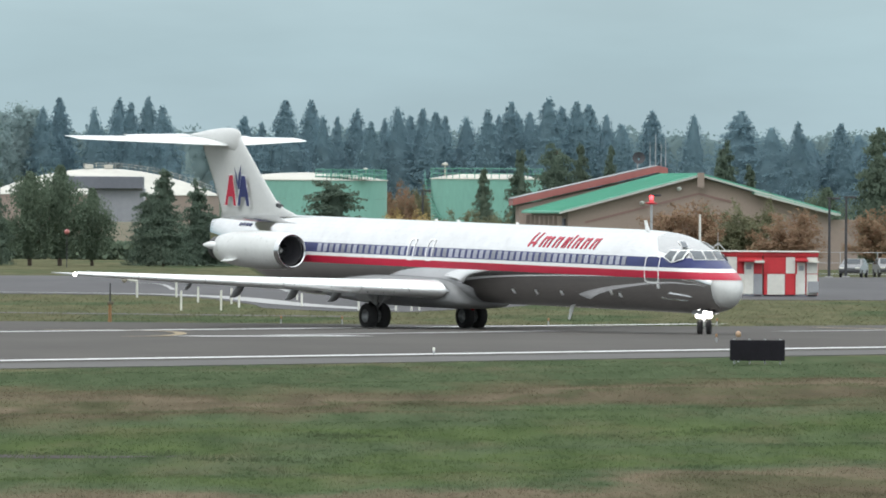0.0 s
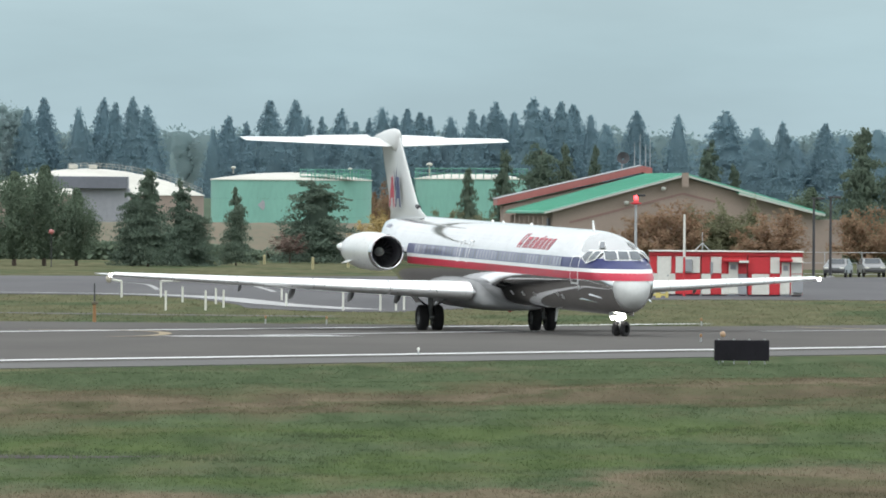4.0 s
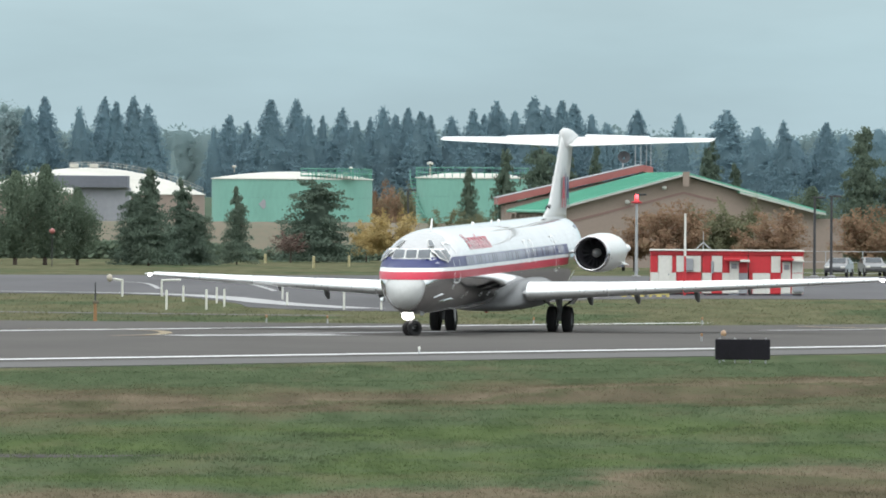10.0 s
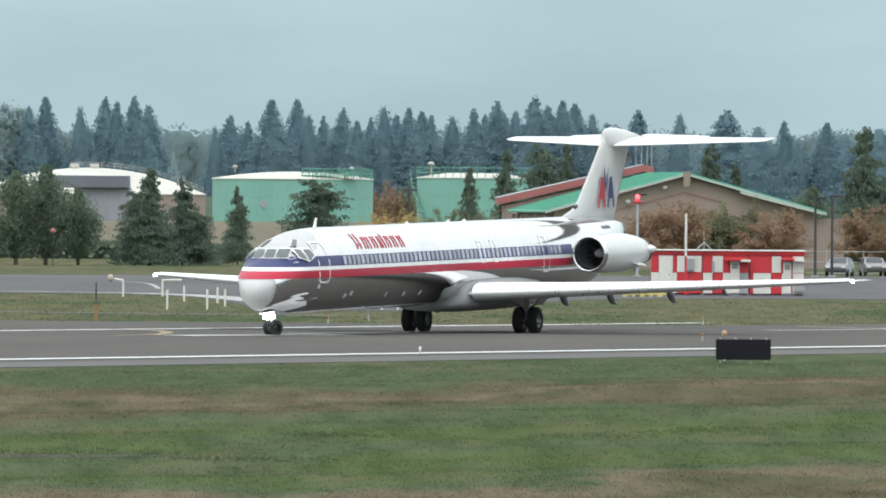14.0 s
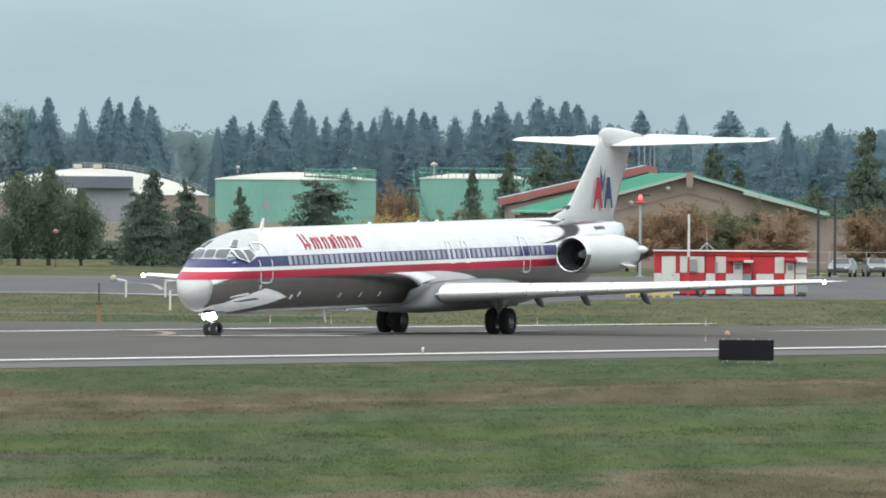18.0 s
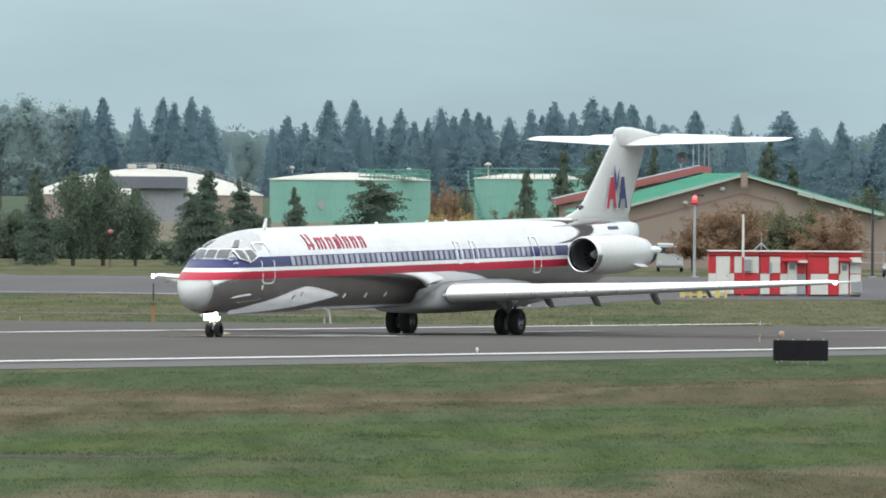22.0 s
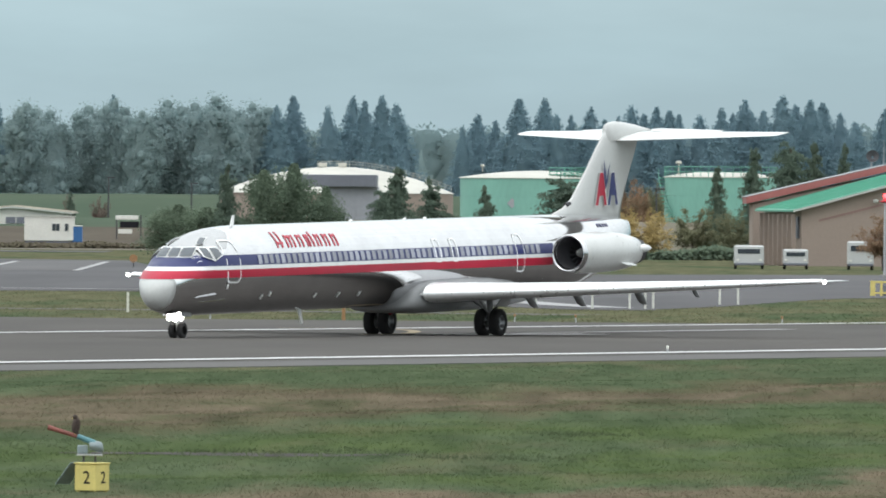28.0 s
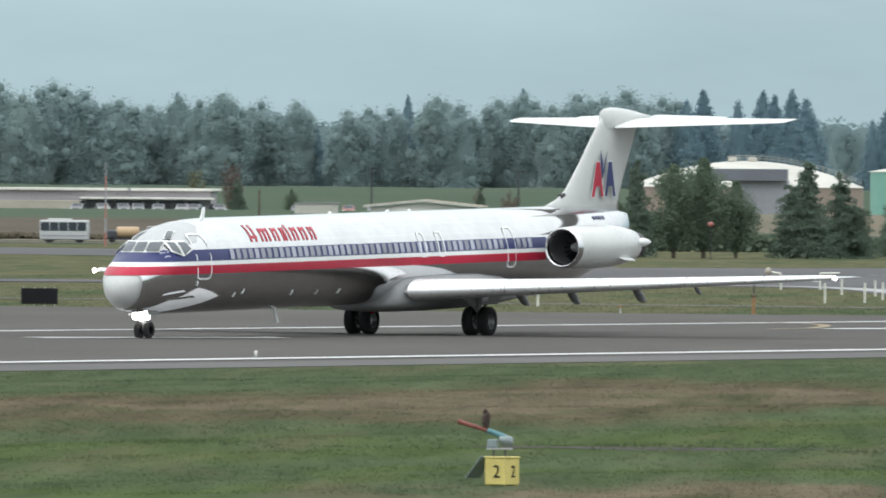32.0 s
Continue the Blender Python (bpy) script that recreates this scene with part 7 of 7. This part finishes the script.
stripy = thing("banded_mast", pose(-95.87, 1250, 0), "tall mast banded in red and white", "mast")
for i in range(6):
    part("mast_section", tube_bm((0, 0, i * 1.36), (0, 0, (i + 1) * 1.36), 0.11 - i * 0.008, 0.105 - i * 0.008, 10), (M_FADEDRED, M_SHEDGREY)[i % 2], stripy)
stripy2 = thing("banded_mast", pose(-108.4, 1262, 0), "tall mast banded in red and white", "mast")
for i in range(6):
    part("mast_section", tube_bm((0, 0, i * 1.36), (0, 0, (i + 1) * 1.36), 0.11 - i * 0.008, 0.105 - i * 0.008, 10), (M_FADEDRED, M_SHEDGREY)[(i + 1) % 2], stripy2)
for x, h in ((-96.6, 8.6), (-77.1, 8.3), (-66.1, 7.6)):
    column("lamp_post", x, 1720, h - 2.2, 0.13, M_POLE, "dark lamp post on the far road", "lamp post", lamp_head, "far road lamps", 2.2)
column("timber_pole", -93.35, 1440, 5.5, 0.14, M_BARK, "brown timber pole on the dry bank", "pole", None, "", 0.1)
booth = thing("glazed_booth", pose(-97.6, 1440, 0.12), "small white booth with wide dark windows", "booth")
part("body", box_bm(0, 0.8, 0.75, 2.6, 1.6, 1.5, 0.03), M_SHEDWHITE, booth)
part("roof", box_bm(0, 0.8, 1.53, 2.8, 1.8, 0.08, 0.02), M_SHEDGREY, booth)
for x in (-0.6, 0.6):
    part("window", box_bm(x, -0.02, 1.0, 1.08, 0.08, 0.75, 0.01), M_GLASSDARK, booth)
cubicle = thing("portable_toilet", pose(-95.5, 1440, 0.12), "pale blue portable toilet with a white roof", "toilet")
part("body", box_bm(0, 0.5, 0.62, 0.95, 1.0, 1.24, 0.03), M_PALEBLUE, cubicle)
part("roof", box_bm(0, 0.5, 1.29, 1.05, 1.1, 0.1, 0.03), M_SHEDWHITE, cubicle)
pickup = thing("pickup_truck", pose(-97.5, 1337, 0), "white pickup truck on the service road", "truck")
part("body", box_bm(0, 2.6, 0.82, 1.9, 5.0, 0.72, 0.12), M_CARWHITE, pickup)
part("cab", box_bm(0, 2.2, 1.45, 1.65, 1.9, 0.62, 0.14), M_CARWHITE, pickup)
part("windscreen", box_bm(0, 1.22, 1.45, 1.4, 0.08, 0.42, 0.02), M_GLASSDARK, pickup)
part("grille", box_bm(0, 0.08, 0.85, 1.1, 0.08, 0.26, 0.02), M_DARKGREY, pickup)
part("bumper", box_bm(0, 0.05, 0.5, 1.8, 0.16, 0.2, 0.03), M_SHEDGREY, pickup)
for sx in (-1, 1):
    part("headlight", box_bm(sx * 0.76, 0.08, 0.88, 0.3, 0.08, 0.2, 0.02), M_SHEDWHITE, pickup)
    for yy in (0.95, 4.1):
        part("wheel", tube_bm((sx * 0.72, yy, 0.38), (sx * 0.94, yy, 0.38), 0.38, None, 16), M_TYRE, pickup)
slab("far_road", [(-330, 1325), (-60, 1325), (-60, 1352), (-330, 1352)], 0.03, M_TAXI, "grey service road across the airfield", "road")
slab("service_lane", [(-130, 700), (-66, 762), (-55, 768), (-55, 782), (-66, 788), (-130, 735)], 0.05, M_TAXI, "narrow grey service lane", "road")


def hedge(name, x0, x1, y, h, m, label, n):
    rng = np.random.default_rng(9)
    xs = rng.uniform(x0, x1, n)
    top = h * (0.75 + 0.25 * np.sin(xs * 0.7) * np.sin(xs * 0.23 + 1))
    pts = np.stack([xs, y + rng.normal(0, 0.6, n), top * rng.uniform(0, 1, n) ** 0.7], 1)
    v, f = clumps(pts, np.tile([0.0, -0.6, 0.8], (n, 1)), np.full(n, 0.42), rng)
    me = mesh_np(v, f)
    me.materials.append(m)
    tagged(new(name, me), label, "hedge", kind="stuff")


M_SCRUB = leafy("brown_scrub_leaves", (0.11, 0.10, 0.075), (0.14, 0.12, 0.09), (0.16, 0.15, 0.10), 0.9, 0.3)
hedge("hedge", -50, -20, 1235, 2.3, M_LEAF, "dark clipped hedge below the fuel farm", 9000)
hedge("scrub", -140, -55, 1420, 0.7, M_SCRUB, "low brown scrub along the far road", 8000)
hedge("scrub", -20, 9, 1240, 1.3, M_LEAF, "low dark shrubs below the fuel tanks", 4000)


def chain_fence(x0, x1, y):
    t = thing("chain_link_fence", pose(0, y, 0), "grey chain link fence along the grass", "fence")
    n = int((x1 - x0) / 3)
    for i in range(n + 1):
        part("post", tube_bm((x0 + i * 3, 0, 0), (x0 + i * 3, 0, 1.9), 0.04, None, 6), M_GALV, t)
    for z in (0.1, 1.0, 1.85):
        part("rail", tube_bm((x0, 0, z), (x0 + n * 3, 0, z), 0.025, None, 5), M_GALV, t)


chain_fence(22, 46, 1050)

# ---- small things on the airfield ----


def sign_back(x, y, turn, w, h, label):
    t = thing("taxiway_sign", pose(x, y, 0.02, 0, 0, turn), label, "sign", "black sign boxes")
    part("panel_box", box_bm(0, 0, h / 2 + 0.08, w, 0.28, h, 0.02), M_BLACK, t)
    for i in range(4):
        part("leg", tube_bm((-w * 0.42 + i * w * 0.28, 0, -0.15), (-w * 0.42 + i * w * 0.28, 0, 0.1), 0.03, None, 8), M_GALV, t)
        part("bolt", tube_bm((-w * 0.42 + i * w * 0.28, 0, h + 0.07), (-w * 0.42 + i * w * 0.28, 0, h + 0.12), 0.035, None, 6), M_GALV, t)
    for i in range(3):
        part("seam", box_bm(-w / 2 + (i + 1) * w / 4, -0.145, h / 2 + 0.08, 0.012, 0.012, h - 0.06), M_BLACK, t)


sign_back(10.55, 455.0, 3, 1.92, 0.72, "black metal back of a taxiway sign on the grass")
sign_back(-49.75, 608.4, 8, 1.72, 0.74, "black metal back of a sign beyond the runway")


def edge_light(x, y, m, label, h=0.36):
    t = thing("edge_light", pose(x, y, 0.02), label, "runway light", "runway edge lights")
    part("stake", tube_bm((0, 0, -0.1), (0, 0, h * 0.6), 0.035, None, 8), M_GALV, t)
    k = 2.0 if h > 0.6 else 1.0
    part("lens", lathe([(h * 0.8 if k > 1 else h * 0.55, 0.03 * k), (h * 0.84 if k > 1 else h * 0.65, 0.05 * k), (h * 0.95, 0.045 * k), (h, 0.0)], 12, "z"), m, t)


for x, y in ((-0.8, 471.8), (-27.4, 421.5), (25.5, 522.0)):
    edge_light(x, y, M_POSTWHITE, "small white runway edge light", 0.28)
for x, y in ((10.5, 524.0), (-22.0, 596), (4.2, 592), (-8.0, 594), (-5.2, 592.5), (-33, 600), (12, 598)):
    edge_light(x, y, M_ORANGE, "small orange runway edge light", 0.34)
edge_light(9.96, 458.5, M_LENS, "runway edge light with a tan cap behind the sign", 1.09)
mk = thing("marker_post", pose(-15.8, 593, 0), "weathered orange marker post with a thin dark rod", "marker")
part("base_post", tube_bm((0, 0, -0.05), (0, 0, 0.85), 0.09, 0.07, 10), M_ORANGE, mk)
part("cap", box_bm(0.03, 0, 0.88, 0.3, 0.2, 0.14, 0.03), M_EARTH, mk)
part("rod", tube_bm((0, 0, 0.9), (0, 0, 1.78), 0.04, 0.03, 8), M_POLE, mk)
post_n = 0
for x, y, h in ((-14.0, 661.4, 0.98), (-12.0, 663.2, 1.0), (-11.4, 682.0, 0.9), (-5.0, 666.0, 0.95), (-3.1, 667.7, 0.85), (-2.3, 668.6, 1.05), (-1.9, 672, 0.95), (-14.2, 714.6, 0.85), (-12.2, 705, 0.85), (-9.0, 735, 0.8), (-8.2, 690, 0.7), (1.6, 700, 0.9), (2.6, 702, 0.9), (-27.2, 628.6, 0.95)):
    t = thing("marker_stake", pose(x, y, 0.02), "slim white marker stake beside the taxiway bend", "stake", "white taxiway stakes")
    part("shaft", box_bm(0, 0, h / 2 - 0.05, 0.11, 0.06, h + 0.1, 0.01), M_POSTWHITE, t)
for x, y in ((-18.4, 749.0), (-16.2, 752.0)):
    hoop = thing("pipe_hoop", pose(x, y, 0.02), "white bent pipe hoop beside the taxiway", "hoop", "white pipe hoops")
    part("upright", tube_bm((0, 0, -0.1), (0, 0, 0.95), 0.06, None, 8), M_POSTWHITE, hoop)
    part("top_bend", tube_bm((0, 0, 0.92), (-0.55 if x < -17 else 1.1, 0, 1.0 if x < -17 else 0.95), 0.06, None, 8), M_POSTWHITE, hoop)
    if x < -17:
        part("cowl", lathe([(-0.15, 0.12), (0, 0.24), (0.15, 0.17), (0.18, 0.0)], 14, "x"), M_BEIGE, hoop, at=Matrix.Translation((-0.75, 0, 1.05)))
for x, y, h in ((-10.7, 1085, 0.95), (-8.0, 1120, 0.9), (-15.9, 1170, 0.8)):
    t = thing("bollard", pose(x, y, 0), "faded yellow steel bollard on the grass", "bollard", "yellow bollards")
    part("tube", tube_bm((0, 0, -0.1), (0, 0, h), 0.12, None, 12), M_BOLLARD, t)
    part("cap", tube_bm((0, 0, h), (0, 0, h + 0.06), 0.12, 0.07, 12), M_BOLLARD, t)
ball = thing("wind_marker", pose(-32.7, 1090, 0), "small dull red ball on a thin pole", "marker")
part("pole", tube_bm((0, 0, 0), (0, 0, 2.9), 0.04, None, 6), M_POLE, ball)
part("ball", lathe([(2.72, 0.0), (2.8, 0.18), (2.95, 0.25), (3.1, 0.18), (3.2, 0.0)], 14, "z"), M_REDROOF, ball)


disc = thing("orange_marker", pose(-44.47, 1037.5, 0), "round orange marker board on a short post", "marker")
part("post", tube_bm((0, 0, -0.1), (0, 0, 0.5), 0.05, None, 8), M_POLE, disc)
part("board", tube_bm((0, -0.04, 0.72), (0, 0.04, 0.72), 0.32, None, 18), M_ORANGE, disc)


def scare_cannon():
    """A gas bird-scaring cannon on its yellow box, and the hawk that sits on its barrel."""
    place = pose(-11.13, 242.3, ground_height(-11.13, 242.3), 0, 0, 0)
    t = thing("bird_scaring_cannon", place, "bird-scaring gas cannon on a yellow numbered box", "cannon")
    turn = Matrix.Rotation(radians(-32), 4, "Z")
    boxp = part("box", box_bm(0, 0, 0.28, 0.47, 0.47, 0.5, 0.015), M_YELLOW, t, "yellow painted box", at=turn)
    part("box_lid", box_bm(0, 0, 0.545, 0.5, 0.5, 0.03, 0.01), M_YELLOW, t, at=turn)
    for sx in (-0.18, 0.18):
        for sy in (-0.18, 0.18):
            part("foot", box_bm(sx, sy, 0.0, 0.05, 0.05, 0.14), M_YELLOW, t, at=turn)
    for k, (rot, px, size) in enumerate(((0, 0.04, 0.34), (90, 0.02, 0.32))):
        cu = bpy.data.curves.new("digit", "FONT")
        cu.body, cu.size, cu.extrude, cu.align_x, cu.align_y = "2", size, 0.004, "CENTER", "CENTER"
        tmp = bpy.data.objects.new("digit", cu)
        scene.collection.objects.link(tmp)
        me = bpy.data.meshes.new_from_object(tmp.evaluated_get(bpy.context.evaluated_depsgraph_get()))
        bpy.data.objects.remove(tmp)
        part("stencilled_number", me, M_BLACK, boxp, "black stencilled digit", at=Matrix.Rotation(radians(rot), 4, "Z") @ Matrix.Translation((px, -0.2405, 0.27)) @ Matrix.Rotation(radians(90), 4, "X"))
    flap = box_bm(-0.40, -0.05, 0.32, 0.02, 0.46, 0.54, 0.005)
    part("open_flap", flap, M_ZINC, t, "open grey side flap", at=turn @ Matrix.Translation((-0.3, 0, 0.55)) @ Matrix.Rotation(radians(40), 4, "Y") @ Matrix.Translation((0.40, 0, -0.58)))
    for x in (-0.16, 0.06):
        part("mount", tube_bm((x, 0, 0.55), (x, 0, 0.72), 0.02, None, 8), M_POLE, t)
    part("base_plate", box_bm(-0.05, 0, 0.70, 0.48, 0.2, 0.03, 0.005), M_GALV, t)
    teal = mat("blue_grey_enamel", (0.10, 0.24, 0.27), 0.45, 0.1, 0.12, 4.0)
    part("gas_chamber", sharp(loft([[(x, 0.09 * c, z0 + (z1 - z0) * (0.5 + 0.5 * s)) for c, s in [(math.cos(a), math.sin(a)) for a in [2 * math.pi * k / 12 for k in range(12)]]]
                                    for x, z0, z1 in ((-0.05, 0.80, 0.96), (0.1, 0.76, 0.96), (0.18, 0.74, 0.93), (0.2, 0.76, 0.88))])), M_ZINC, t, "grey gas chamber")
    part("valve_box", box_bm(-0.18, 0, 0.80, 0.2, 0.14, 0.16, 0.02), M_ZINC, t)
    part("breech", tube_bm((0.05, 0, 0.92), (-0.28, 0, 1.05), 0.055, 0.05, 14), teal, t, "blue enamelled breech")
    rust = mat("rusty_red_paint", (0.22, 0.07, 0.055), 0.6, 0.0, 0.25, 5.0, 0.1)
    part("barrel", tube_bm((-0.26, 0, 1.04), (-0.80, 0, 1.20), 0.04, 0.043, 14), rust, t, "rusty red barrel")
    part("muzzle", tube_bm((-0.78, 0, 1.195), (-0.83, 0, 1.21), 0.05, 0.049, 14), rust, t)
    hawk = thing("hawk", place @ pose(-0.31, 0, 1.09), "brown hawk perched on the cannon barrel", "bird")
    feather = mat("brown_feathers", (0.045, 0.03, 0.025), 0.85, 0.0, 0.4, 12.0, 0.2)
    pale = mat("pale_breast_feathers", (0.06, 0.042, 0.036), 0.85, 0.0, 0.5, 14.0, 0.2)

    def blob(nm, c, r, m, lean=0):
        bm = bmesh.new()
        bmesh.ops.create_uvsphere(bm, u_segments=14, v_segments=10, radius=1, matrix=Matrix.Translation(c) @ Matrix.Rotation(radians(lean), 4, "Y") @ Matrix.Diagonal((*r, 1)))
        for v in bm.verts:
            v.co += v.normal * 0.006 * noise.noise(v.co * 40)
        return part(nm, bm, m, hawk)

    blob("body", (0, 0, 0.15), (0.08, 0.07, 0.145), pale, 6)
    blob("head", (-0.01, 0, 0.31), (0.05, 0.045, 0.05), feather)
    part("beak", tube_bm((-0.052, 0, 0.305), (-0.082, 0, 0.285), 0.013, 0.002, 6), M_YELLOW, hawk)
    for s in (1, -1):
        blob("wing", (0.025, s * 0.058, 0.14), (0.055, 0.025, 0.145), feather, 8)
        part("leg", tube_bm((-0.01, s * 0.025, 0.04), (-0.01, s * 0.025, -0.03), 0.012, 0.009, 6), M_YELLOW, hawk)
    part("tail", box_bm(0.05, 0, -0.01, 0.02, 0.06, 0.16, 0.005), feather, hawk, at=pose(0, 0, 0, 0, -8, 0))


scare_cannon()


def motions():
    """The taxi roll and the turn on to the runway."""
    walk(airliner, [(t, pose(x, y, 0, 0, 0, h - 90)) for t, x, y, h in TAXI])
    ts = [r[0] for r in TAXI]
    travel = [0.0]
    for a, b in zip(TAXI, TAXI[1:]):
        travel.append(travel[-1] + math.hypot(b[1] - a[1], b[2] - a[2]))
    # steering from the turn made per metre
    rows = []
    for i, t in enumerate(ts):
        lo, hi = max(0, i - 2), min(len(ts) - 1, i + 2)
        bend = radians(TAXI[hi][3] - TAXI[lo][3]) / max(0.05, travel[hi] - travel[lo])
        rows.append((t, pose(22.07, 0, 0, 0, 0, max(-55, min(55, math.degrees(math.atan(22.07 * bend)))))))
    walk(nose_gear, rows)
    for group, radius in ((main_wheels, 0.566), (nose_wheels, 0.332)):
        keys, last = [], None
        angle = [math.degrees(np.interp(k / FPS, ts, travel) / radius) for k in range(32 * FPS + 1)]
        for k, a in enumerate(angle):
            after = angle[k + 1] if k + 1 < len(angle) else a + 999
            if last is None or after - last > 80:
                keys.append((k / FPS, a))
                last = a
        for w, c in group:
            walk(w, [(t, pose(*c, 0, a, 0)) for t, a in keys])


motions()
